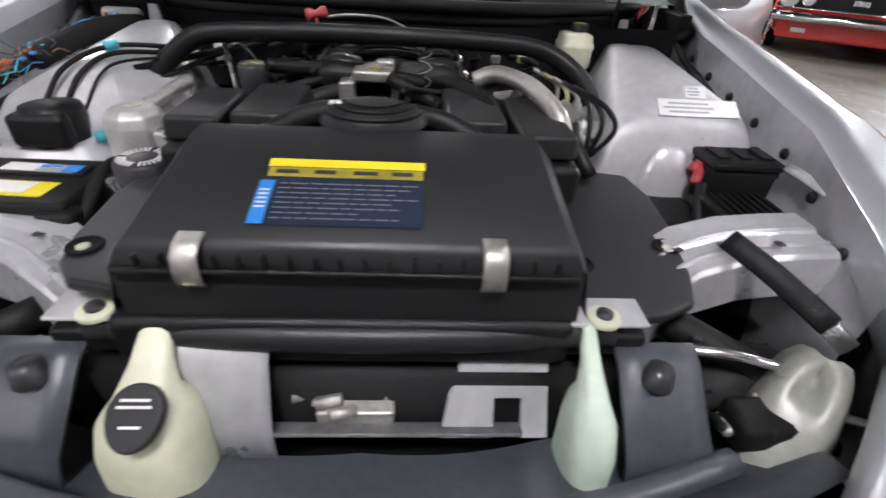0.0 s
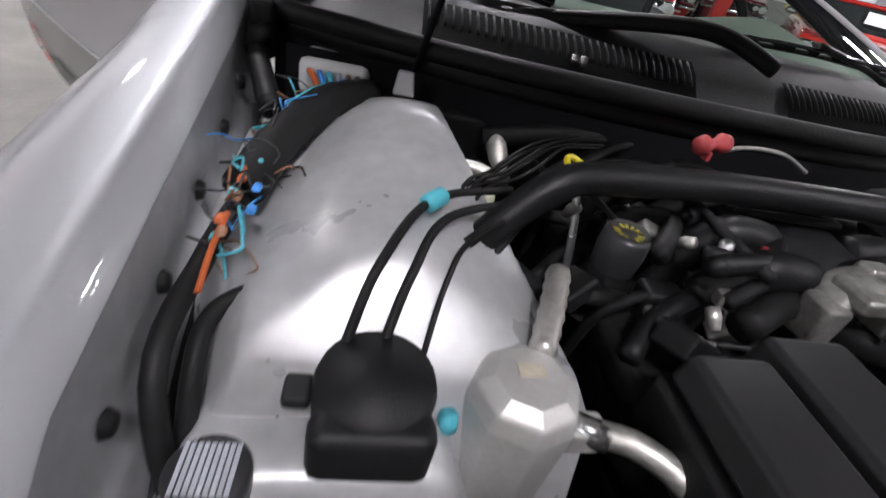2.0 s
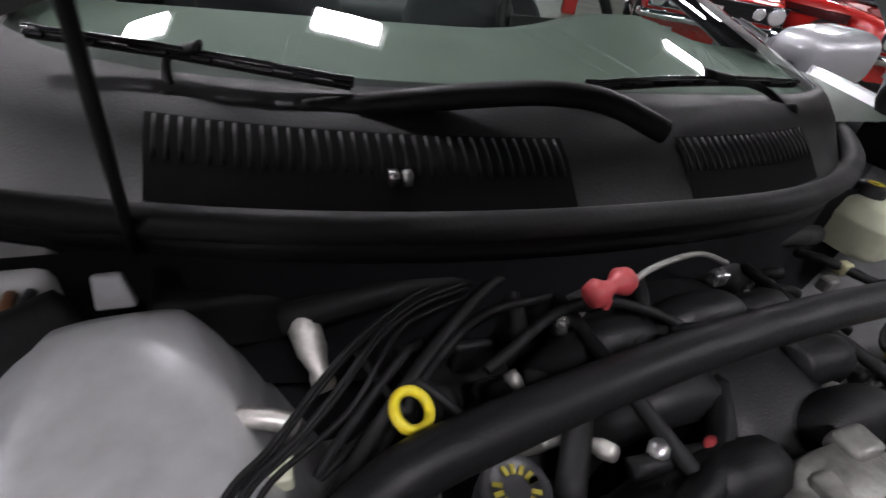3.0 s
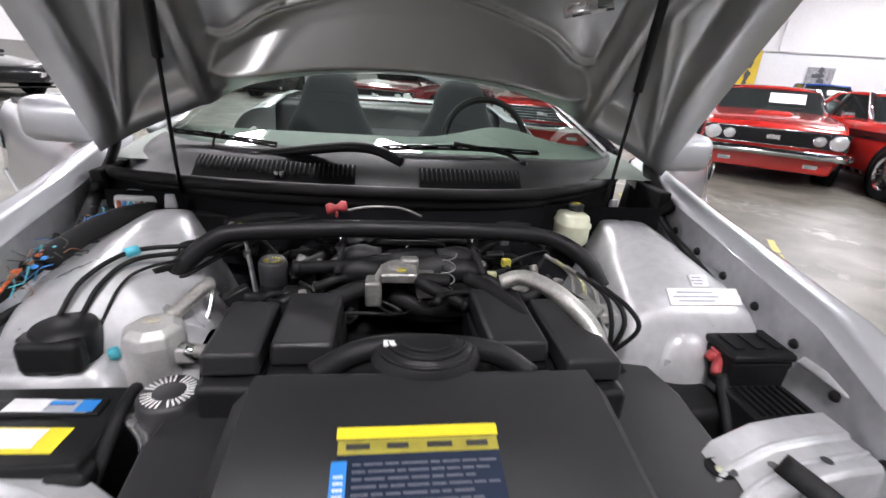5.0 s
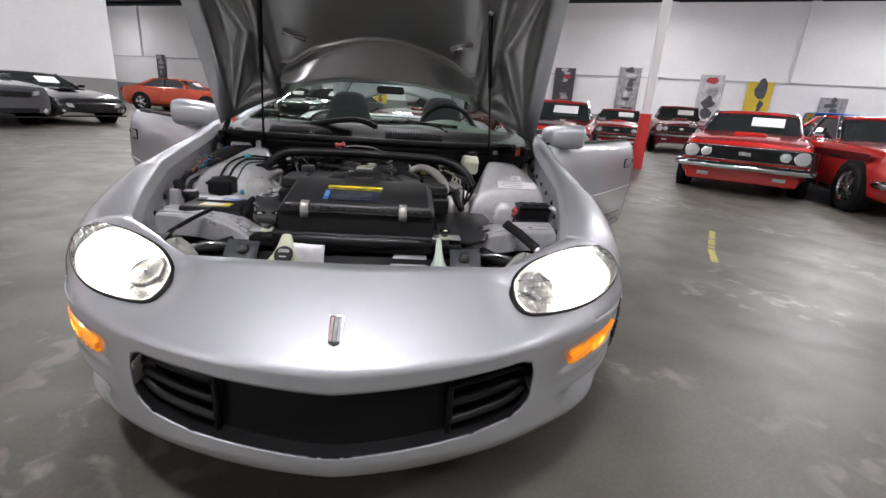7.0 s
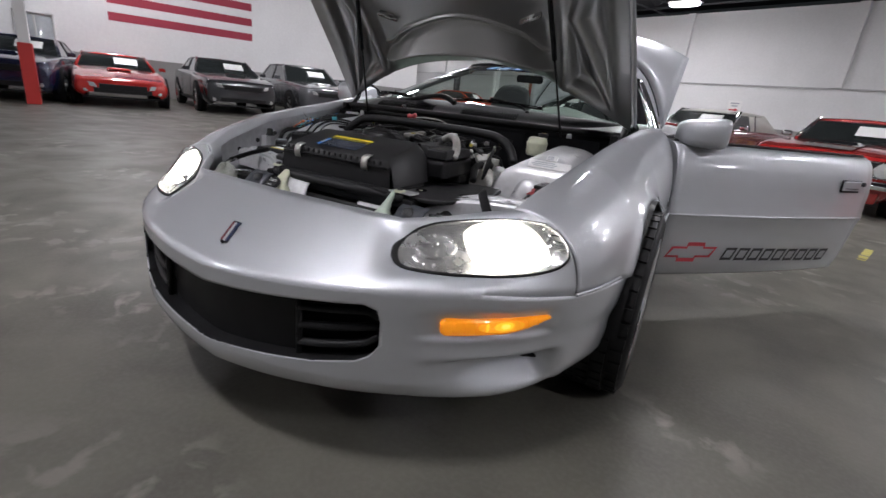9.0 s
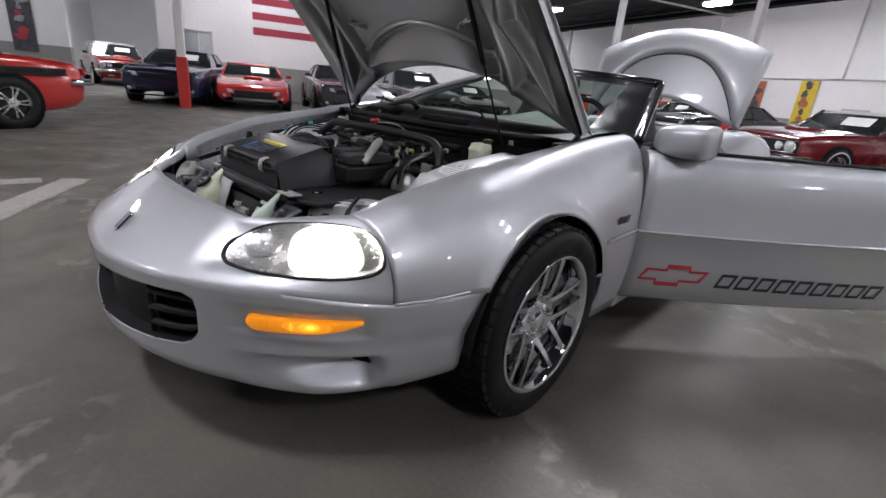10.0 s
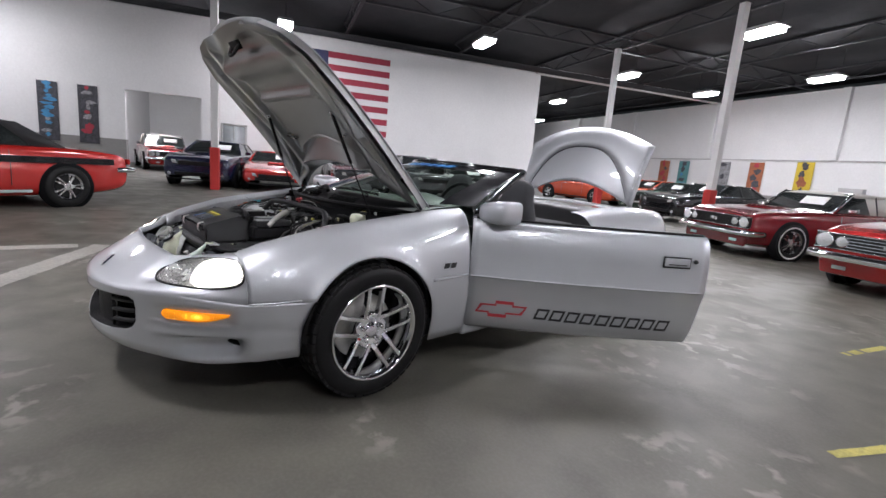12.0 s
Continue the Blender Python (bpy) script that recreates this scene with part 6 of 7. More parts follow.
pc = part("power_steering_cap", lathe([(0.040, 0.66), (0.042, 0.70), (0.040, 0.726), (0.036, 0.731), (0.0, 0.731)], pose(-0.333, 0.682, 0), 28), INK, car, "ridged black filler cap with white print")
for k in range(30):
    a = 2 * math.pi * k / 30
    if k % 8 != 7:
        part("print", box((0.013, 0.0022, 0.001), (0.027, 0, 0), pose(-0.333, 0.682, 0.7318, 0, 0, math.degrees(a))), WHITE_PRINT, pc, smooth=False)
part("coolant_pipe", tube([(-0.378, 0.668, 0.70), (-0.368, 0.655, 0.702), (-0.348, 0.635, 0.695), (-0.338, 0.61, 0.685), (-0.342, 0.59, 0.655)], 0.008, 10, 6), BRIGHT, car, "bright bent coolant pipe")
# far corner: bracket, ridged cap, hoses
bk = part("side_bracket", box((0.050, 0.045, 0.19), (-0.642, 0.688, 0.640), pose(0, 0, 0), taper=0.6), BAY_SILVER, car, "silver upright bracket", bevel=0.006)
part("grommet", lathe([(0.0, 0.03), (0.012, 0.028), (0.014, 0.012), (0.018, 0.0)], pose(-0.632, 0.70, 0.735), 12), RUBBER, bk)
cc = part("filler_neck", lathe([(0.022, 0.60), (0.023, 0.69), (0.027, 0.692), (0.027, 0.712), (0.024, 0.716), (0.0, 0.716)], pose(-0.622, 0.755, 0), 22), INK, car, "black filler neck with ridged cap")
for k in range(9):
    part("ridge", box((0.003, 0.034, 0.002), (-0.622 - 0.016 + 0.004 * k, 0.755, 0.7175)), GREY_PRINT, cc, smooth=False)
part("hose", tube([(-0.60, 0.74, 0.60), (-0.59, 0.79, 0.68), (-0.588, 0.83, 0.725), (-0.57, 0.845, 0.74), (-0.535, 0.83, 0.745)], 0.007, 8, 6), RUBBER, car)
part("hose", tube([(-0.648, 0.75, 0.62), (-0.652, 0.82, 0.72), (-0.648, 0.87, 0.74), (-0.60, 0.885, 0.758), (-0.56, 0.86, 0.752)], 0.008, 8, 6), RUBBER, car)
part("hose", tube([(-0.63, 0.73, 0.60), (-0.668, 0.80, 0.735), (-0.665, 0.90, 0.765), (-0.655, 0.97, 0.78)], 0.009, 10, 6), RUBBER, car)
bh = part("harness", tube([(-0.655, 0.98, 0.785), (-0.635, 1.06, 0.805), (-0.60, 1.14, 0.82), (-0.55, 1.19, 0.82)], 0.020, 10, 6, ribs=0.06), RUBBER, car, "thick black wiring harness with coloured connectors")
rnd = random.Random(11)
WIRES = [(ORANGE_WIRE, "orange wire"), (BLUE_INK, "blue wire"), (CYAN, "light blue wire"), (GREY_PRINT, "grey wire"), (shade("brown_wire", (0.22, 0.1, 0.05), 0.5), "brown wire"), (INK, "black wire")]
for k in range(64):
    mt, nm = WIRES[k % 6] if k % 3 else (INK, "black wire")
    y = rnd.uniform(0.88, 1.18)
    x = -0.650 + 0.25 * max(0, y - 1.03) ** 1.2
    p = Vector((x + rnd.uniform(-0.012, 0.012), y, 0.785 + 0.12 * (y - 0.95) + rnd.uniform(-0.01, 0.015)))
    pts = [p]
    for _ in range(3):
        pts.append(pts[-1] + Vector((rnd.uniform(-0.022, 0.022), rnd.uniform(-0.025, 0.03), rnd.uniform(-0.012, 0.014))))
    part("wire", tube(pts, rnd.uniform(0.0007, 0.0014), 6, 4), mt, bh, nm)
part("orange_lead", tube([(-0.652, 0.925, 0.795), (-0.655, 0.895, 0.785), (-0.656, 0.858, 0.768)], 0.0026, 8, 4), ORANGE_WIRE, bh, "orange lead")
for y, mt in ((0.93, BLUE), (0.95, CYAN), (0.96, BLUE), (0.97, ORANGE_WIRE), (1.0, CYAN), (1.03, BLUE), (0.985, ORANGE_WIRE), (1.1, BLUE), (0.945, WIRES[4][0]), (0.90, WIRES[4][0]), (0.915, ORANGE_WIRE), (1.06, INK), (1.13, WHITE_PRINT)):
    part("connector", box((0.008, 0.012, 0.006), (-0.645 + rnd.uniform(-0.012, 0.012) + 0.2 * max(0, y - 1.03), y, 0.80 + 0.12 * (y - 0.95)), pose(0, 0, 0, 0, 0, 0)), mt, bh, bevel=0.003)
fb = part("relay_pack", box((0.09, 0.07, 0.05), (-0.60, 1.235, 0.825)), WHITE_PRINT, car, "pale relay pack with wiring", bevel=0.012)
for k in range(6):
    part("wire", tube([(-0.63 + 0.012 * k, 1.20, 0.835), (-0.62 + 0.01 * k, 1.18, 0.83), (-0.60 + 0.008 * k, 1.15, 0.80)], 0.004, 6, 4), WIRES[k][0], fb)
# thin hoses with light blue tape over the tower
for a, b, c, d in (((-0.548, 0.825, 0.755), (-0.528, 0.872, 0.802), (-0.485, 0.945, 0.823), (-0.40, 1.0, 0.815)), ((-0.52, 0.83, 0.752), (-0.502, 0.872, 0.796), (-0.472, 0.93, 0.815), (-0.39, 0.995, 0.805)), ((-0.49, 0.82, 0.74), (-0.474, 0.87, 0.792), (-0.45, 0.915, 0.806), (-0.38, 0.99, 0.80))):
    part("vacuum_hose", tube([a, b, c, d], 0.0042 if a[0] < -0.5 else 0.0026, 8, 8), RUBBER, car, "thin black hose")
part("hose_tape", tube([(-0.492, 0.935, 0.823), (-0.478, 0.95, 0.825)], 0.009, 8, 2), CYAN, car, "light blue tape")
part("hose_tape", tube([(-0.463, 0.80, 0.72), (-0.46, 0.80, 0.705)], 0.008, 8, 2), CYAN, car)

# strut bar
part("strut_bar", tube([(-0.44, 0.955, 0.765), (-0.405, 0.97, 0.80), (-0.36, 0.985, 0.835), (-0.31, 0.996, 0.845), (-0.15, 1.016, 0.849), (0.0, 1.028, 0.848), (0.15, 1.032, 0.846), (0.27, 1.026, 0.841), (0.33, 1.012, 0.825), (0.375, 0.985, 0.795), (0.40, 0.962, 0.755)], 0.0175, 14, 6), BLACK_PLASTIC, car, "black tubular strut bar across the engine")

# engine
en = part("engine_block", box((0.5, 0.6, 0.22), (-0.03, 0.95, 0.56)), DARK, car, "dark engine with hoses and fittings", bevel=0.03)
rows = []
for y, w, h in ((0.93, 0.03, 0.0), (0.945, 0.075, 0.03), (0.99, 0.098, 0.045), (1.06, 0.105, 0.05), (1.14, 0.1, 0.048), (1.19, 0.09, 0.03)):
    rows.append([Vector((0.005 + w * math.cos(a), y, 0.735 + h * 1.5 * math.sin(a))) for a in np.linspace(0, math.pi, 15)])
part("intake_manifold", sheet(rows), BLACK_PLASTIC, en, "black moulded intake manifold")
for s in (-1, 1):
    for k in range(4):
        y = 0.95 + 0.07 * k
        part("runner", tube([(s * 0.06, y, 0.785), (s * 0.11, y, 0.79), (s * 0.15, y + 0.01, 0.75), (s * 0.17, y + 0.01, 0.69)], 0.024, 10, 5), BLACK_PLASTIC, en)
        part("injector", lathe([(0.0, 0.03), (0.008, 0.028), (0.010, 0.0), (0.010, -0.03)], pose(s * 0.135, y + 0.03, 0.775, 0, s * 25), 10), (BRIGHT, INK)[k % 2], en)
        part("coil", box((0.05, 0.035, 0.045), (s * 0.215, y, 0.73), pose(0, 0, 0)), BLACK_PLASTIC, en, bevel=0.008)
        part("plug_lead", tube([(s * 0.225, y, 0.74), (s * 0.265, y - 0.02, 0.745), (s * 0.285, y - 0.01, 0.70), (s * 0.29, y, 0.62)], 0.0065, 8, 6), RUBBER, en)
    part("fuel_rail", tube([(s * 0.135, 0.92, 0.80), (s * 0.135, 1.2, 0.80)], 0.007, 8, 2), DARK, en)
    part("valve_cover", box((0.11, 0.5, 0.05), (s * 0.225, 1.0, 0.69), pose(0, 0, 0)), DARK, en, bevel=0.015)
part("manifold_dome", mound(0.055, 0.962, 0.075, 0.036, 0.70, 0.818, 3.0), BLACK_PLASTIC, en, "smooth black manifold dome")
part("manifold_dome", mound(-0.005, 1.085, 0.085, 0.040, 0.70, 0.832, 3.0), BLACK_PLASTIC, en)
for k in range(3):
    r = 0.055 + 0.016 * k
    part("manifold_ridge", tube([(-0.005 + r * math.sin(a), 1.085 - r * 0.62 * math.cos(a), 0.830 - 0.006 * k - 0.02 * (a / 1.2) ** 2) for a in np.linspace(-1.2, 1.2, 9)], 0.006, 8, 3), BLACK_PLASTIC, en)
tbm = pose(-0.025, 0.905, 0.77)
CASTING = shade("dull_casting", (0.30, 0.295, 0.28), 0.5, 0.7, vary=0.3, scale=24, fine=160, bump=0.3)
tb_ = part("throttle_body", lathe([(0.030, -0.04), (0.048, -0.035), (0.05, 0.0), (0.044, 0.012), (0.038, 0.015)], tbm @ pose(0, 0, 0, 90), 26), CASTING, en, "bare cast throttle body")
for x, y, z, sx, sy, sz in ((0.0, 0.0, 0.035, 0.07, 0.05, 0.02), (0.05, 0.01, 0.01, 0.035, 0.05, 0.04), (-0.045, 0.0, 0.0, 0.03, 0.04, 0.05), (0.02, 0.03, 0.045, 0.035, 0.025, 0.02), (0.075, 0.0, 0.02, 0.025, 0.03, 0.025)):
    part("boss", box((sx, sy, sz), (x, y, z), tbm), CASTING, tb_, bevel=0.006)
part("tag", box((0.014, 0.010, 0.004), (0.004, -0.01, 0.047), tbm), DULL_YELLOW, tb_, smooth=False)
part("spring", tube([tbm @ Vector((0.09 + 0.012 * math.cos(t), 0.012 * math.sin(t), 0.0 + 0.004 * t)) for t in np.linspace(0, 19, 60)], 0.0014, 5, 1), CASTING, tb_)
oc = part("oil_cap", lathe([(0.025, 0.745), (0.027, 0.772), (0.026, 0.790), (0.022, 0.797), (0.019, 0.792), (0.0, 0.792)], pose(-0.262, 0.985, 0), 26), INK, en, "black oil cap with yellow print")
for k in range(14):
    part("print", box((0.007, 0.0032, 0.001), (0.0135, 0, 0), pose(-0.262, 0.985, 0.7935, 0, 0, 360 * k / 14 if k % 5 else 8)), DULL_YELLOW, oc, smooth=False)
part("oil_neck", lathe([(0.045, 0.69), (0.034, 0.70), (0.025, 0.75)], pose(-0.262, 0.985, 0), 20), DARK, en)
dp = part("dipstick", lathe([(0.0130 + 0.0038 * math.cos(t), 0.0038 * math.sin(t)) for t in np.linspace(0, 2 * math.pi, 9)], pose(-0.326, 1.032, 0.838, 22, 12, 20), 26), YELLOW, en, "yellow dipstick ring")
part("rod", tube([(-0.322, 1.025, 0.828), (-0.31, 1.01, 0.77), (-0.30, 1.0, 0.70)], 0.005, 8, 4), BRIGHT, dp)
rc = part("red_cap", lathe([(0.0, -0.022), (0.010, -0.021), (0.0125, -0.012), (0.0065, -0.002), (0.0065, 0.002), (0.0125, 0.012), (0.010, 0.021), (0.0, 0.022)], pose(-0.150, 1.078, 0.874, 0, 80, 10), 18), RED_PLASTIC, en, "red protective cap")
part("strap", box((0.006, 0.014, 0.012), (-0.150, 1.078, 0.86)), RED_PLASTIC, rc, bevel=0.002)
part("line", tube([(-0.13, 1.08, 0.868), (-0.09, 1.095, 0.872), (-0.02, 1.11, 0.868), (0.03, 1.11, 0.85)], 0.003, 8, 6), CASTING, en)
part("small_red_clip", lathe([(0.0, 0.008), (0.008, 0.006), (0.008, -0.006), (0.0, -0.008)], pose(-0.105, 0.968, 0.80), 12), RED_PLASTIC, en)
part("silver_sensor", lathe([(0.0, 0.036), (0.011, 0.033), (0.014, 0.016), (0.013, -0.008), (0.008, -0.024), (0.010, -0.030), (0.010, -0.040), (0.006, -0.044), (0.0, -0.044)], pose(-0.379, 1.150, 0.788, -50, -20, 0), 16), BARE_METAL, en, "bare metal sensor body")
AGED_PLASTIC = shade("aged_plastic", (0.30, 0.29, 0.17), 0.5, 0, vary=0.3, scale=40)
for p, mt in (((0.058, 1.126, 0.814), BRIGHT), ((0.09, 1.10, 0.80), CASTING), ((0.16, 0.955, 0.78), AGED_PLASTIC), ((-0.2, 1.06, 0.77), AGED_PLASTIC), ((0.2, 1.0, 0.79), DULL_YELLOW), ((-0.17, 0.92, 0.77), CASTING), ((-0.09, 0.93, 0.77), CASTING), ((0.28, 1.12, 0.80), AGED_PLASTIC), ((0.22, 1.1, 0.80), CASTING)):
    part("fitting", box((0.02, 0.016, 0.018), p, None), mt, en, bevel=0.004)
rnd = random.Random(21)
for k in range(34):
    x, y, z = rnd.uniform(-0.33, 0.30), rnd.uniform(0.86, 1.18), rnd.uniform(0.70, 0.80)
    pts = [Vector((x, y, z))]
    for _ in range(3):
        q = pts[-1] + Vector((rnd.uniform(-0.09, 0.09), rnd.uniform(-0.07, 0.07), rnd.uniform(-0.035, 0.035)))
        q.z = min(q.z, 0.81)
        pts.append(q)
    part("small_hose", tube(pts, rnd.choice((0.004, 0.006, 0.009, 0.012)), 7, 6, ribs=rnd.choice((0, 0, 0.12))), rnd.choice((RUBBER, RUBBER, BLACK_PLASTIC, DARK)), en)
for k in range(26):
    x, y, z = rnd.uniform(-0.34, 0.32), rnd.uniform(0.86, 1.18), rnd.uniform(0.72, 0.80)
    bm = lathe([(0.0, 0.012), (0.007, 0.011), (0.008, 0.0), (0.005, -0.012)], pose(x, y, z, rnd.uniform(-60, 60), rnd.uniform(-60, 60)), 8)
    part("bolt", bm, rnd.choice((BARE_METAL, CASTING, DARK, DARK)), en)
for k in range(22):
    sz = [rnd.uniform(0.02, 0.06) for _ in range(3)]
    part("bracket", box(sz, (0, 0, 0), pose(rnd.uniform(-0.34, 0.33), rnd.uniform(0.84, 1.17), rnd.uniform(0.68, 0.765), rnd.uniform(-30, 30), rnd.uniform(-30, 30), rnd.uniform(0, 90))), rnd.choice((DARK, BLACK_PLASTIC, BLACK_PLASTIC, CASTING)), en, bevel=0.005)
part("bright_pipe", tube([(0.15, 0.85, 0.815), (0.185, 0.84, 0.83), (0.23, 0.79, 0.825), (0.265, 0.735, 0.80), (0.275, 0.70, 0.77)], 0.014, 12, 6), BARE_METAL, en, "bright bent air pipe")
part("dark_pipe", tube([(0.10, 0.9, 0.80), (0.13, 0.86, 0.80), (0.16, 0.80, 0.795), (0.18, 0.74, 0.78)], 0.013, 10, 6), RUBBER, en)
part("engine_hose", tube([(-0.15, 0.9, 0.75), (-0.07, 0.93, 0.765), (0.02, 0.9, 0.74), (0.1, 0.88, 0.75), (0.2, 0.9, 0.74)], 0.018, 10, 6), RUBBER, en)
part("engine_hose", tube([(0.30, 0.95, 0.72), (0.34, 0.88, 0.745), (0.32, 0.80, 0.74), (0.34, 0.74, 0.70)], 0.013, 10, 6), RUBBER, en)
for k in range(6):
    part("line", tube([(0.29 + 0.012 * k, 1.02 - 0.03 * k, 0.80), (0.32 + 0.01 * k, 0.95 - 0.03 * k, 0.79), (0.31 + 0.014 * k, 0.88 - 0.02 * k, 0.76), (0.35, 0.80, 0.70)], 0.0045, 6, 5), (CASTING, AGED_PLASTIC, CASTING, RUBBER, RUBBER, RUBBER)[k], en)
# tensioner bracket with pale cap
part("alternator", lathe([(0.03, -0.04), (0.05, -0.03), (0.052, 0.02), (0.045, 0.035), (0.0, 0.037)], pose(0.33, 0.86, 0.68, 60, 0, 0), 22), BARE_METAL, en, "cast alternator body")
part("pale_cap", lathe([(0.022, 0.0), (0.022, 0.03), (0.018, 0.034), (0.0, 0.034)], pose(0.36, 0.93, 0.70, 15, 10, 0), 20), WHITE_PRINT, en)
part("slotted_plate", box((0.05, 0.05, 0.02), (0.40, 0.92, 0.715), pose(0, 0, 0)), BARE_METAL, en, bevel=0.004)
part("loom", tube([(-0.45, 0.93, 0.79), (-0.36, 1.03, 0.80), (-0.27, 1.11, 0.82), (-0.19, 1.16, 0.83), (-0.1, 1.175, 0.82)], 0.006, 8, 8), RUBBER, en)
part("loom", tube([(-0.42, 0.94, 0.77), (-0.33, 1.05, 0.80), (-0.24, 1.12, 0.815), (-0.15, 1.14, 0.81)], 0.0045, 8, 8), RUBBER, en)
part("loom", tube([(-0.25, 1.07, 0.81), (-0.16, 1.10, 0.835), (-0.08, 1.09, 0.825), (0.0, 1.03, 0.80)], 0.005, 8, 8), RUBBER, en)

# a bunch of thin wires that runs past the tower up to the bulkhead
for k in range(5):
    d, e = 0.010 * (k % 3) - 0.010, 0.007 * (k // 3)
    part("thin_wire", tube([(-0.455 + d, 0.985, 0.775 + e), (-0.43 + d, 1.023, 0.80 + e), (-0.40 + 1.4 * d, 1.046, 0.803 + e), (-0.366 + d, 1.071 - d, 0.817 + e), (-0.328 + 1.3 * d, 1.112, 0.822 + e), (-0.286, 1.140 - d, 0.822 + e), (-0.235, 1.155 - d, 0.822 + e)], 0.0022, 6, 5), RUBBER, en)
part("small_valve", tube([(-0.44, 1.085, 0.795), (-0.415, 1.078, 0.795), (-0.395, 1.070, 0.790)], 0.008, 8, 3), BARE_METAL, en)
part("connector", box((0.018, 0.02, 0.016), (-0.41, 1.045, 0.778), pose(0, 0, 0)), CREAM, en, bevel=0.003)
# brake fluid reservoir
rows = []
for z, f in ((0.775, 0.85), (0.785, 1.0), (0.815, 1.0), (0.822, 1.06), (0.828, 1.06), (0.833, 0.97), (0.846, 0.9), (0.850, 0.7)):
    rows.append([Vector((0.412 + 0.038 * f * math.copysign(abs(math.cos(a)) ** 0.7, math.cos(a)), 1.185 + 0.050 * f * math.copysign(abs(math.sin(a)) ** 0.7, math.sin(a)), z)) for a in np.linspace(0, 2 * math.pi, 29)[:-1]])
bm = sheet(rows, closed=True)
bm.faces.new([bm.verts.new(p) for p in rows[-1]])
br = part("brake_reservoir", bm, CREAM, car, "cream brake fluid reservoir with black cap")
part("cap", lathe([(0.020, 0.848), (0.021, 0.862), (0.018, 0.866), (0.0, 0.866)], pose(0.425, 1.208, 0), 22), INK, br, "black cap")
part("print", lathe([(0.011, 0.867), (0.004, 0.867)], pose(0.425, 1.208, 0), 16), YELLOW, br)
part("booster", lathe([(0.0, -0.05), (0.09, -0.04), (0.105, 0.0), (0.1, 0.04)], pose(0.44, 1.34, 0.75, 90), 26), DARK, car, "black brake booster")

# driver's side corner: fuse boxes, red plug, bracket
f1 = part("fuse_box", box((0.13, 0.09, 0.07), (0.625, 0.80, 0.675), pose(0, 0, 0)), BLACK_PLASTIC, car, "black fuse box with lid", bevel=0.01)
part("lid", box((0.135, 0.095, 0.014), (0.625, 0.80, 0.715)), BLACK_PLASTIC, f1, bevel=0.005)
for k in range(3):
    part("rib", box((0.02, 0.05, 0.004), (0.585 + 0.04 * k, 0.80, 0.724)), BLACK_PLASTIC, f1, bevel=0.001)
f2 = part("fuse_box", box((0.12, 0.09, 0.06), (0.595, 0.695, 0.645)), BLACK_PLASTIC, car, "black fuse box with fins", bevel=0.008)
for k in range(7):
    part("fin", box((0.006, 0.07, 0.006), (0.55 + 0.014 * k, 0.695, 0.678)), BLACK_PLASTIC, f2, smooth=False)
rp = part("red_plug", box((0.03, 0.025, 0.022), (0.57, 0.80, 0.698), pose(0, 0, 0)), RED_PLASTIC, car, "red terminal cover", bevel=0.006)
for a, b in (((0.56, 0.79, 0.695), (0.54, 0.765, 0.68)), ((0.575, 0.81, 0.705), (0.585, 0.825, 0.72)), ((0.555, 0.80, 0.70), (0.545, 0.795, 0.69))):
    part("lug", tube([a, b], 0.009, 8, 2), RED_PLASTIC, rp)
part("hose", tube([(0.55, 0.76, 0.68), (0.535, 0.72, 0.65), (0.53, 0.68, 0.6)], 0.01, 8, 5), RUBBER, car)
bm = sheet([[Vector((x, y, z)) for x, z in ((0.66, 0.725), (0.672, 0.735), (0.69, 0.725), (0.70, 0.66), (0.695, 0.60))] for y in (0.64, 0.68, 0.71, 0.735)])
part("side_bracket", bm, BAY_SILVER, car, "silver upright bracket", solid=0.006)
part("filter_box", box((0.16, 0.12, 0.08), (0.48, 0.77, 0.60), pose(0, 0, 0)), DARK, car, bevel=0.02)
part("seal_hose", tube([(0.70, 1.28, 0.83), (0.685, 1.18, 0.80), (0.68, 1.05, 0.77), (0.67, 0.9, 0.735)], 0.009, 8, 6), RUBBER, car)
part("seal_hose", tube([(-0.71, 1.30, 0.86), (-0.70, 1.24, 0.83), (-0.68, 1.18, 0.82), (-0.66, 1.12, 0.81)], 0.014, 8, 6), RUBBER, car)
part("firewall_box", box((0.16, 0.06, 0.06), (-0.42, 1.21, 0.79)), DARK, car, bevel=0.01)
part("firewall_hose", tube([(-0.40, 1.17, 0.80), (-0.28, 1.165, 0.825), (-0.1, 1.17, 0.83), (0.1, 1.17, 0.825), (0.3, 1.18, 0.81)], 0.014, 8, 6), RUBBER, car)

# ---- other cars in the hall ----
CAR_GLASS = shade("dark_car_glass", (0.02, 0.024, 0.024), 0.06, 0, vary=0.1, coat=0.6, rvary=0.02)
PAINTS = {n: shade(f"{n}_car_paint", c, 0.22, 0.1, vary=0.04, coat=1.0, rvary=0.04) for n, c in (
    ("red", (0.36, 0.018, 0.018)), ("maroon", (0.16, 0.012, 0.016)), ("scarlet", (0.47, 0.022, 0.018)), ("orange", (0.52, 0.065, 0.02)), ("black", (0.012, 0.012, 0.014)),
    ("charcoal", (0.035, 0.036, 0.04)), ("grey", (0.085, 0.087, 0.095)), ("navy", (0.014, 0.018, 0.055)), ("blue", (0.02, 0.10, 0.42)), ("green", (0.012, 0.04, 0.025)), ("teal", (0.10, 0.24, 0.23)))}
WHITE_TOP = shade("white_soft_top", (0.6, 0.59, 0.55), 0.8, 0, vary=0.06, bump=0.2)
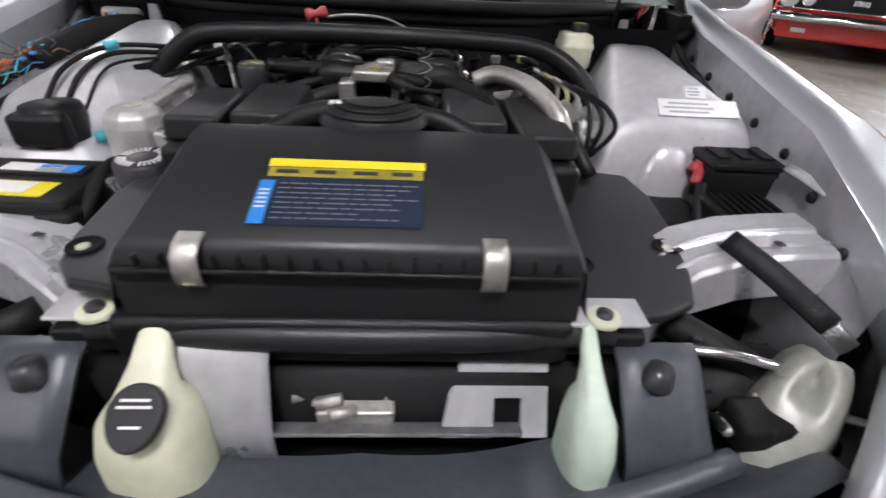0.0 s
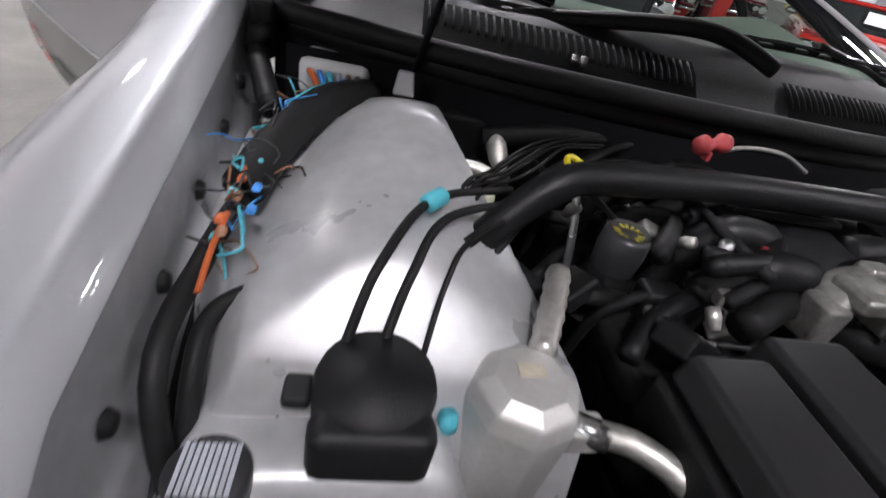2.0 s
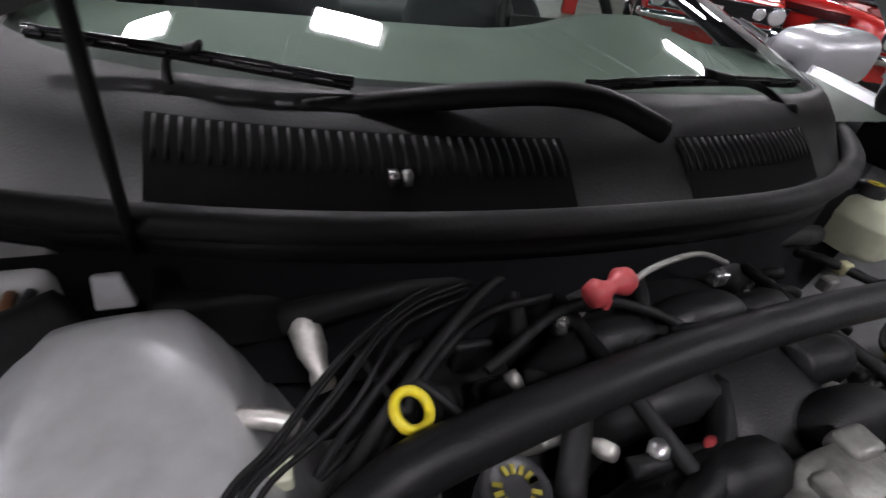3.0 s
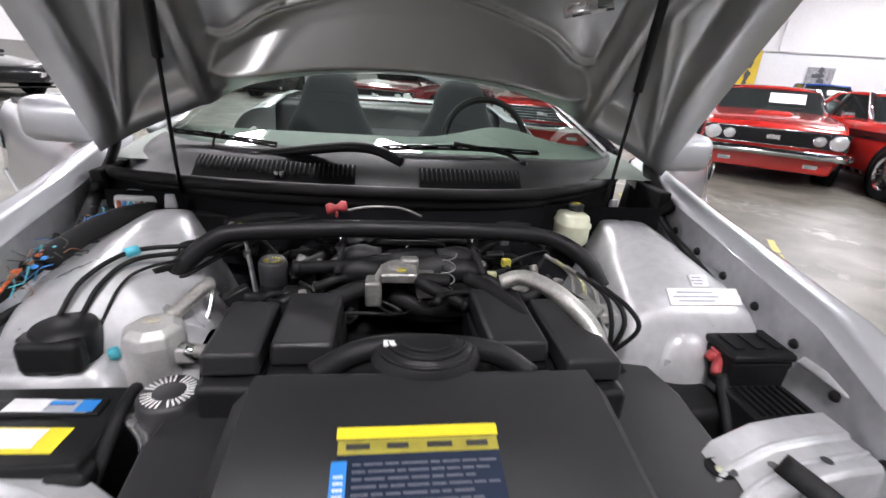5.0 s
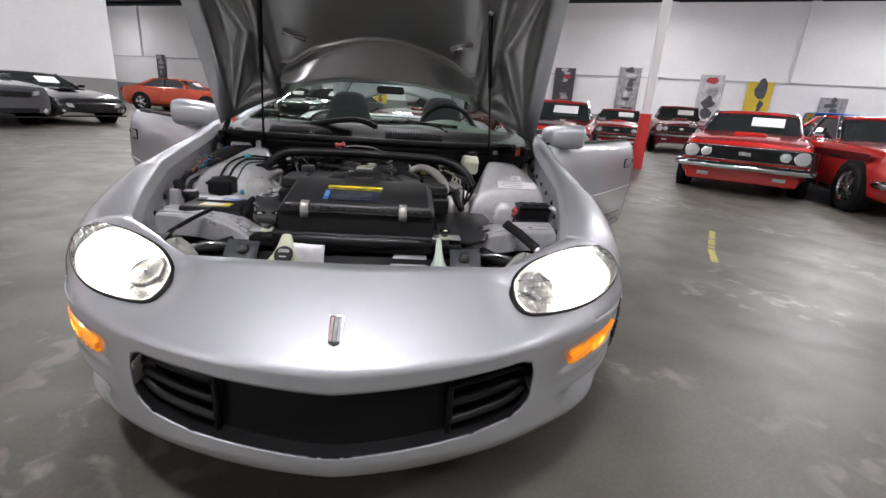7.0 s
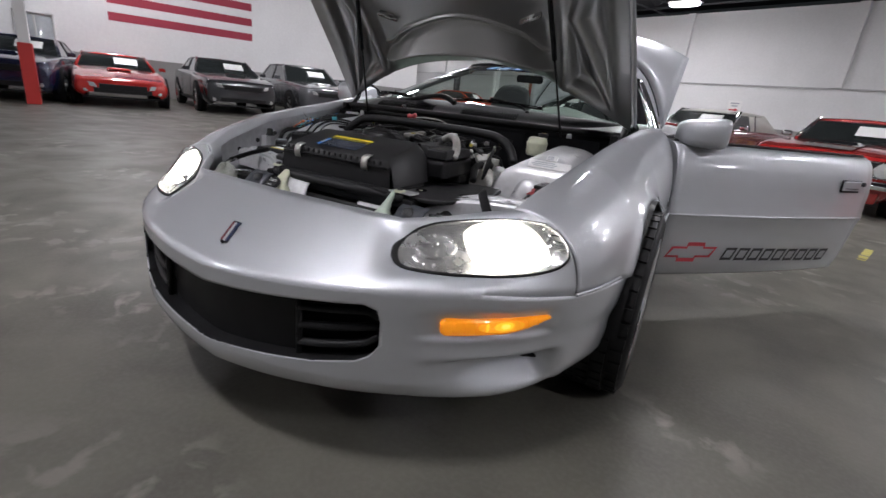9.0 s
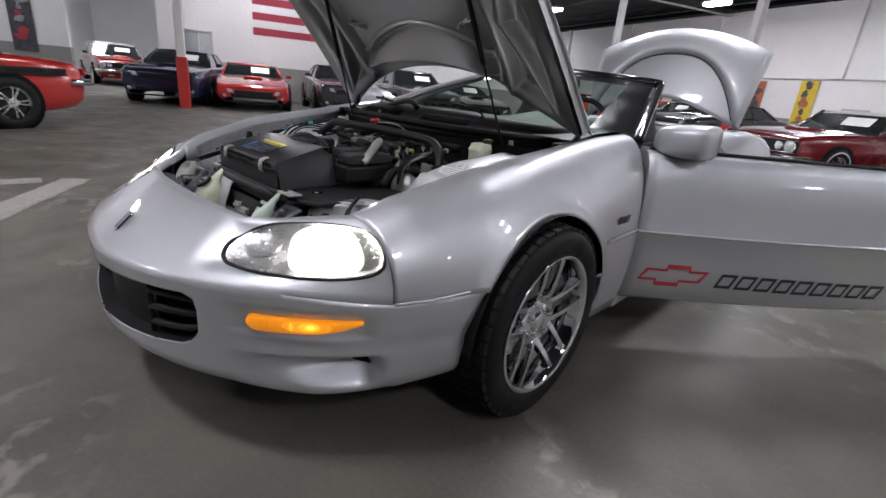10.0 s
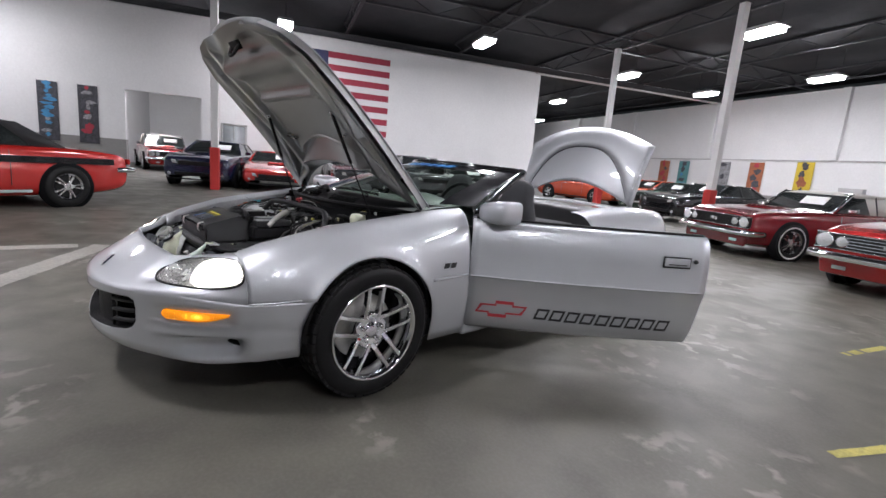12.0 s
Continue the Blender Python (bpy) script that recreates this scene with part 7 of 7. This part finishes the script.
BLACK_TOP = shade("black_soft_top", (0.02, 0.02, 0.022), 0.8, 0, vary=0.15, bump=0.2)
LAMP_GLASS = shade("headlamp_glass", (0.55, 0.56, 0.55), 0.12, 0.3, vary=0.15, scale=40, coat=0.8)
TAIL_RED = shade("tail_lamp_red", (0.4, 0.02, 0.02), 0.2, 0, coat=0.8)

# length, width, hood height, belt height, roof height, nose height, cabin front/rear base, roof front/rear, wheel radius, front and rear axle
STYLES = {
    "muscle": (4.7, 1.84, 0.92, 0.94, 1.32, 0.80, 0.55, -1.35, 0.10, -0.75, 0.335, 1.50, -1.28),
    "modern": (4.7, 1.90, 0.95, 0.98, 1.36, 0.82, 0.75, -1.75, 0.10, -0.95, 0.35, 1.45, -1.40),
    "sport": (4.45, 1.92, 0.82, 0.84, 1.18, 0.60, 0.45, -1.45, -0.15, -0.80, 0.33, 1.30, -1.15),
    "sedan": (4.9, 1.88, 0.96, 0.99, 1.45, 0.85, 0.85, -1.85, 0.15, -1.15, 0.345, 1.50, -1.40),
    "fifties": (4.9, 1.88, 1.02, 1.02, 1.50, 0.85, 0.60, -1.30, 0.25, -0.85, 0.345, 1.45, -1.45),
    "pickup": (4.6, 1.85, 1.08, 1.10, 1.66, 0.95, 0.65, -0.75, 0.35, -0.60, 0.36, 1.45, -1.45),
    "rod": (4.0, 1.70, 1.10, 1.12, 1.55, 0.95, 0.20, -1.20, 0.05, -0.9, 0.36, 1.30, -1.25),
}


def show_car(label, paint, style, m, top=None, lamps="round", stripe=None, open_top=False, chrome=True, sheet_=True):
    """A parked car: its front towards +y, its middle at the origin."""
    L, W, zh, zb, zr, zn, cf, cr, rf, rr, rw, fa, ra = STYLES[style]
    c = thing("parked_car", label, "car", m, group="parked cars")
    w, h = W / 2, L / 2
    rows = []
    st = [(h, 0.80, 0.34, zn - 0.16), (h - 0.02, 0.86, 0.28, zn - 0.04), (h - 0.10, 0.93, 0.22, zn), (h - 0.5, 0.985, 0.20, lerp(zn, zh, 0.6)), (cf + 0.4, 1.0, 0.19, zh - 0.005), (cf, 1.0, 0.19, zb - 0.01),
          (0.0, 1.0, 0.19, zb), (cr, 1.0, 0.19, zb + 0.01), (cr - 0.3, 0.99, 0.20, zb - 0.01), (-h + 0.25, 0.96, 0.24, zb - 0.04), (-h + 0.06, 0.90, 0.30, zb - 0.08), (-h, 0.84, 0.38, zb - 0.18)]
    for y, f, zl, zt in st:
        ww = w * f
        crease = 0.018 if lamps == "round" else 0.0
        half = [(0.84, zl), (0.955, zl + 0.05), (0.985, lerp(zl, zt, 0.30)), (1.0, lerp(zl, zt, 0.58)), (0.985 - crease, lerp(zl, zt, 0.66)), (0.965, zt - 0.06), (0.915, zt - 0.008), (0.83, zt + 0.004),
                (0.77, zt - 0.012), (0.45, zt + 0.010), (0.0, zt + 0.018)]
        rows.append([Vector((x * ww, y, z)) for x, z in half] + [Vector((-x * ww, y, z)) for x, z in half[-2::-1]])
    bm = sheet(rows)
    for r in (rows[0], rows[-1]):
        bm.faces.new([bm.verts.new(p) for p in r])
    part("body", bm, PAINTS[paint], c, f"{paint} painted body", sub=1)
    # cabin: glass, roof and pillars
    wb, wt = w * 0.84, w * (0.74 if top == "white" else 0.68)
    if open_top:
        part("interior", box((wb * 1.9, cf - cr - 0.2, 0.04), (0, (cf + cr) / 2, zb + 0.02)), GREY_CLOTH, c)
        part("windscreen", sheet([[Vector((x * lerp(wb, wt, v), lerp(cf, rf, v) - 0.1 * x * x, lerp(zb, zr, v))) for x in np.linspace(-1, 1, 7)] for v in (0, 1)]), CAR_GLASS, c)
    else:
        def pane(name, a, b, lab="dark reflecting glass"):
            """Glass between two upright edges, each given by its foot and its head."""
            rows = [[Vector(lerp(Vector(e[0]), Vector(e[1]), v)) for e in (a, b)] for v in (0, 1)]
            part(name, sheet(rows), CAR_GLASS, c, lab, smooth=False)

        low, top_ = zb - 0.02, zr - 0.03
        fl, fr = ((-wb, cf, low), (-wt, rf, top_)), ((wb, cf, low), (wt, rf, top_))
        bl, br = ((-wb, cr, low), (-wt, rr, top_)), ((wb, cr, low), (wt, rr, top_))
        pane("windscreen", fl, fr)
        pane("rear_window", bl, br)
        pane("side_window", fl, bl)
        pane("side_window", fr, br)
        tm = {"white": WHITE_TOP, "black": BLACK_TOP}.get(top, PAINTS[paint])
        rows = [[Vector((x * wt * f, y, zr - 0.035 + z - 0.03 * x * x)) for x in np.linspace(-1, 1, 9)] for y, f, z in ((rf + 0.05, 1.0, 0.0), (rf - 0.04, 1.03, 0.03), ((rf + rr) / 2, 1.05, 0.045), (rr + 0.04, 1.03, 0.03), (rr - 0.06, 1.0, 0.0))]
        part("roof", sheet(rows), tm, c, solid=0.06 if top else 0.03)
        for sx in (-1, 1):
            part("pillar", tube([(sx * wb, cf, zb), (sx * wt, rf, zr - 0.03)], 0.03, 8, 2), CHROME if chrome else PAINTS[paint], c)
            q = 1.05 if top == "white" else 0.42 if top else 0.24
            bm = sheet([[Vector((sx * lerp(wb, wt, v) * 1.012, lerp(cr + k * q, rr + k * q * 0.55, v), lerp(zb - 0.02, zr - 0.03, v))) for k in (-0.1, 0.5, 1.0)] for v in (0, 0.5, 1.0)])
            part("quarter_post", bm, tm, c, solid=0.02)
            part("centre_post", tube([(sx * (wb + 0.004), -0.45, zb), (sx * (wt + 0.01), -0.42, zr - 0.03)], 0.016, 6, 2), INK, c)
        if top:
            part("top_back", sheet([[Vector((x * lerp(wb, wt, v) * 1.01, lerp(cr, rr, v) - 0.012, lerp(zb, zr - 0.03, v))) for x in np.linspace(-1, 1, 7)] for v in (0, 0.5, 1)]), tm, c)
    if sheet_:
        mm = Matrix(((1, 0, 0, -0.22), (0, (rf - cf) / (zr - zb) * 0.8, -1, lerp(cf, rf, 0.5) + 0.035), (0, 1, 0.4, lerp(zb, zr, 0.52)), (0, 0, 0, 1)))
        part("price_sheet", box((0.5, 0.15, 0.003), (0, 0, -0.02), mm), WHITE_PRINT, c, "white paper sheet behind the glass", smooth=False)
    # face
    gz = zn - 0.16
    gw = W * 0.90 if lamps == "round" else 0.9
    part("grille", box((gw, 0.06, 0.19 if lamps == "round" else 0.12), (0, h - 0.006, gz)), BLACK_PLASTIC, c, "dark grille", bevel=0.01)
    if lamps == "round":
        for dz in (-0.1, 0.1):
            part("grille_frame", tube([(-gw / 2, h + 0.02, gz + dz), (gw / 2, h + 0.02, gz + dz)], 0.011, 6, 1), CHROME, c)
        for k in range(4):
            part("grille_bar", box((gw * 0.60, 0.012, 0.008), (0, h + 0.026, gz - 0.06 + 0.04 * k)), DARK if stripe is None else GREY_PRINT, c, smooth=False)
        part("valance", box((W * 0.80, 0.08, 0.16), (0, h - 0.05, gz - 0.36), taper=1.04), PAINTS[paint], c, bevel=0.03)
        part("grille_badge", box((0.16, 0.012, 0.06), (0, h + 0.03, gz)), BRIGHT, c, bevel=0.008)
        for sx in (-1, 1):
            for dx, r in ((w * 0.78, 0.095), (w * 0.56, 0.065)):
                lm_ = part("headlamp", lathe([(r + 0.014, 0.0), (r + 0.012, 0.03), (r, 0.034)], pose(sx * dx, h + 0.006, gz, -90), 20), CHROME, c)
                lm_.matrix_basis = Matrix()
                part("lens", lathe([(r, 0.028), (r * 0.6, 0.045), (0.002, 0.05)], pose(sx * dx, h + 0.006, gz, -90), 20), LAMP_GLASS, lm_)
        pts = [(-w * 0.96, h - 0.28, gz - 0.19), (-w * 0.93, h + 0.02, gz - 0.19), (-w * 0.5, h + 0.09, gz - 0.19), (w * 0.5, h + 0.09, gz - 0.19), (w * 0.93, h + 0.02, gz - 0.19), (w * 0.96, h - 0.28, gz - 0.19)]
        part("bumper", tube(pts, 0.055, 8, 5), CHROME, c, "chrome front bumper")
        pts = [(x, -y, zb - 0.32) for x, y, z in pts]
        part("bumper", tube(pts, 0.045, 8, 5), CHROME, c)
        for sx in (-1, 1):
            part("signal_lamp", box((0.16, 0.02, 0.05), (sx * w * 0.55, h - 0.004, gz - 0.34)), LAMP_GLASS, c, bevel=0.008)
    else:
        part("intake", box((1.1, 0.05, 0.10), (0, h - 0.012, 0.36)), BLACK_PLASTIC, c, bevel=0.01)
        part("splitter", box((W * 0.8, 0.1, 0.03), (0, h - 0.04, 0.22)), BLACK_PLASTIC, c, bevel=0.01)
        for sx in (-1, 1):
            pts = [(0.0, -0.05), (0.30, -0.02), (0.34, 0.06), (0.05, 0.045)]
            mm = Matrix(((sx, 0, 0, sx * (w * 0.50)), (-0.42, 0, 1, h + 0.03), (0, 1, 0, zn - 0.13), (0, 0, 0, 1)))
            part("headlamp", prism(pts, -0.05, 0.02, mm), LAMP_GLASS, c, "clear headlamp", bevel=0.01)
            part("fog_lamp", lathe([(0.05, 0.0), (0.045, 0.02), (0.0, 0.022)], pose(sx * w * 0.72, h - 0.03, 0.36, -90), 14), LAMP_GLASS, c)
    for sx in (-1, 1):
        part("tail_lamp", box((0.42, 0.05, 0.10), (sx * w * 0.62, -h + 0.0, zb - 0.18)), TAIL_RED, c, bevel=0.015)
        part("side_mirror", box((0.16, 0.09, 0.09), (sx * (w + 0.05), cf - 0.18, zb + 0.05)), CHROME if chrome else PAINTS[paint], c, bevel=0.03)
        if stripe:
            part("side_stripe", sheet([[Vector((sx * (w + 0.006), y, z + dz)) for y in np.linspace(-h + 0.35, h - 0.5, 7)] for z in (zb - 0.24,) for dz in (0, 0.10)]), PAINTS[stripe], c, "dark side stripe")
        for yy in (cf - 0.05, -0.55):
            part("door_gap", tube([(sx * (w * 0.972 + 0.004), yy, zb - 0.07), (sx * (w + 0.003), yy, lerp(0.19, zb, 0.58)), (sx * (w * 0.985 + 0.003), yy, 0.36)], 0.005, 5, 2), INK, c)
        part("rocker_trim", box((0.015, fa - ra - 0.95, 0.05), (sx * w * 0.975, (fa + ra) / 2, 0.27)), CHROME if chrome else BLACK_PLASTIC, c, bevel=0.005)
        part("door_handle", box((0.02, 0.14, 0.025), (sx * (w - 0.012), -0.35, zb - 0.09)), CHROME, c, bevel=0.006)
    if stripe and style != "sport":
        part("hood_stripe", sheet([[Vector((x, y, z)) for x in (-0.3, 0.3)] for y, z in ((h - 0.2, lerp(zn, zh, 0.15) + 0.028), (h - 0.6, lerp(zn, zh, 0.62) + 0.028), (cf + 0.3, zh + 0.026))]), PAINTS[stripe], c)
    part("hood_scoop", box((0.5, 0.5, 0.05), (0, cf + 0.7, zh + 0.005), taper=0.8), PAINTS[stripe or paint], c, bevel=0.015)
    for sx in (-1, 1):
        for ay in (fa, ra):
            wm = pose(sx * (w - 0.10), ay, rw, 0, sx * 90, 0)
            part("wheel_well", lathe([(0.0, 0.082), (rw + 0.05, 0.098), (rw + 0.055, 0.0)], wm, 28), CAVITY_SHADE, c)
            tyre = part("wheel", lathe([(rw * 0.62, 0.10), (rw * 0.72, 0.118), (rw * 0.92, 0.114), (rw, 0.085), (rw, -0.1)], wm, 32), RUBBER, c)
            part("rim", lathe([(rw * 0.64, 0.112), (rw * 0.60, 0.10), (rw * 0.55, 0.085)], wm, 28), CHROME, tyre, "bright wheel rim")
            if top == "white":
                part("whitewall", lathe([(rw * 0.80, 0.1175), (rw * 0.87, 0.1172)], wm @ pose(0, 0, 0.002), 32), WHITE_PRINT, tyre, "thin white wall of the tyre")
            bm = bmesh.new()
            for k in range(10):
                a = 36 * k + (8 if k % 2 else -8)
                box((rw * 0.5, 0.02, 0.02), (rw * 0.32, 0, 0.096), wm @ pose(0, 0, 0, 0, 0, a), bm)
            lathe([(0.0, 0.118), (0.06, 0.112), (0.065, 0.09)], wm, 16, bm)
            part("spokes", bm, BRIGHT, tyre, smooth=False)
            part("rim_back", lathe([(rw * 0.6, 0.089), (0.0, 0.089)], wm, 24), DARK, tyre)
    return c


def west(u, front=-10.1, length=4.5, turn=0.0):
    return in_hall(front, u, 0, -90 + turn) @ pose(0, -length / 2, 0)


show_car("bright red low sports car with paper in its windscreen", "scarlet", "sport", west(0.45, length=4.45), lamps="slit", chrome=False)
show_car("dark charcoal modern coupe parked before the wall", "charcoal", "modern", west(2.65, -10.0, 4.7), lamps="slit", chrome=False)
show_car("grey sedan with bright headlamps facing the aisle", "grey", "sedan", west(4.65, -9.7, 4.9), lamps="slit", chrome=False)
show_car("black low sports coupe facing the aisle", "black", "sport", west(6.35, -10.0, 4.45), lamps="slit", chrome=False)
show_car("orange modern coupe parked beyond the wall corner", "orange", "modern", in_hall(-15.3, 13.3, 0, -72), lamps="slit", chrome=False)
show_car("dark blue coupe behind the red column foot", "navy", "modern", west(-1.35, -10.4, 4.3, -8), lamps="slit", chrome=False)
show_car("bright red seventies coupe with black roof and side stripe", "scarlet", "muscle", pose(-7.2, -1.2, 0, 0, 0, 204), top="black", stripe="black")
row = lambda v, u, turn=0.0: in_hall(v, u + 2.3, 0, 180 + turn)


def by_wheel(x, y, heading, side, axle=1.5):
    """The place of a car from where one front wheel stands (side: -1 its left, 1 its right) and its heading."""
    f = Vector((math.cos(radians(heading)), math.sin(radians(heading))))
    r = Vector((f.y, -f.x))
    c = Vector((x, y)) - r * side * 0.87 - f * axle
    return pose(c.x, c.y, 0, 0, 0, heading - 90)


show_car("red sixties coupe with black grille and round lamps", "scarlet", "muscle", by_wheel(6.4, 6.05, 233, -1))
show_car("red seventies fastback with dark side stripe", "scarlet", "muscle", by_wheel(6.3, 5.15, 250, 1), stripe="black")
show_car("dark red sixties convertible with white soft top", "maroon", "muscle", by_wheel(1.0, 9.9, 238, -1), top="white")
show_car("red coupe with black hood stripe and chrome bumper", "red", "muscle", by_wheel(1.95, 8.5, 248, 1), stripe="black")
show_car("red coupe with raised lid beside the red column foot", "red", "muscle", row(0.5, 13.2))
show_car("maroon vintage hot rod near the wall", "maroon", "rod", row(2.2, 13.6))
show_car("bright blue pickup truck near the wall", "blue", "pickup", row(6.6, 15.0))
show_car("black coupe with glossy dark paint", "black", "modern", row(-8.2, 10.6), lamps="slit", chrome=False)
show_car("dark green coupe with glossy paint", "green", "muscle", row(-10.6, 11.8))
show_car("orange red coupe under the lamps at the far end", "orange", "modern", row(-13.4, 13.2), lamps="slit", chrome=False)
show_car("red and white fifties car in the annex", "red", "fifties", in_hall(-18.6, -3.9, 0, -70), top="white")
show_car("teal fifties car in the annex", "teal", "fifties", in_hall(-20.5, -1.4, 0, -60), top="white")
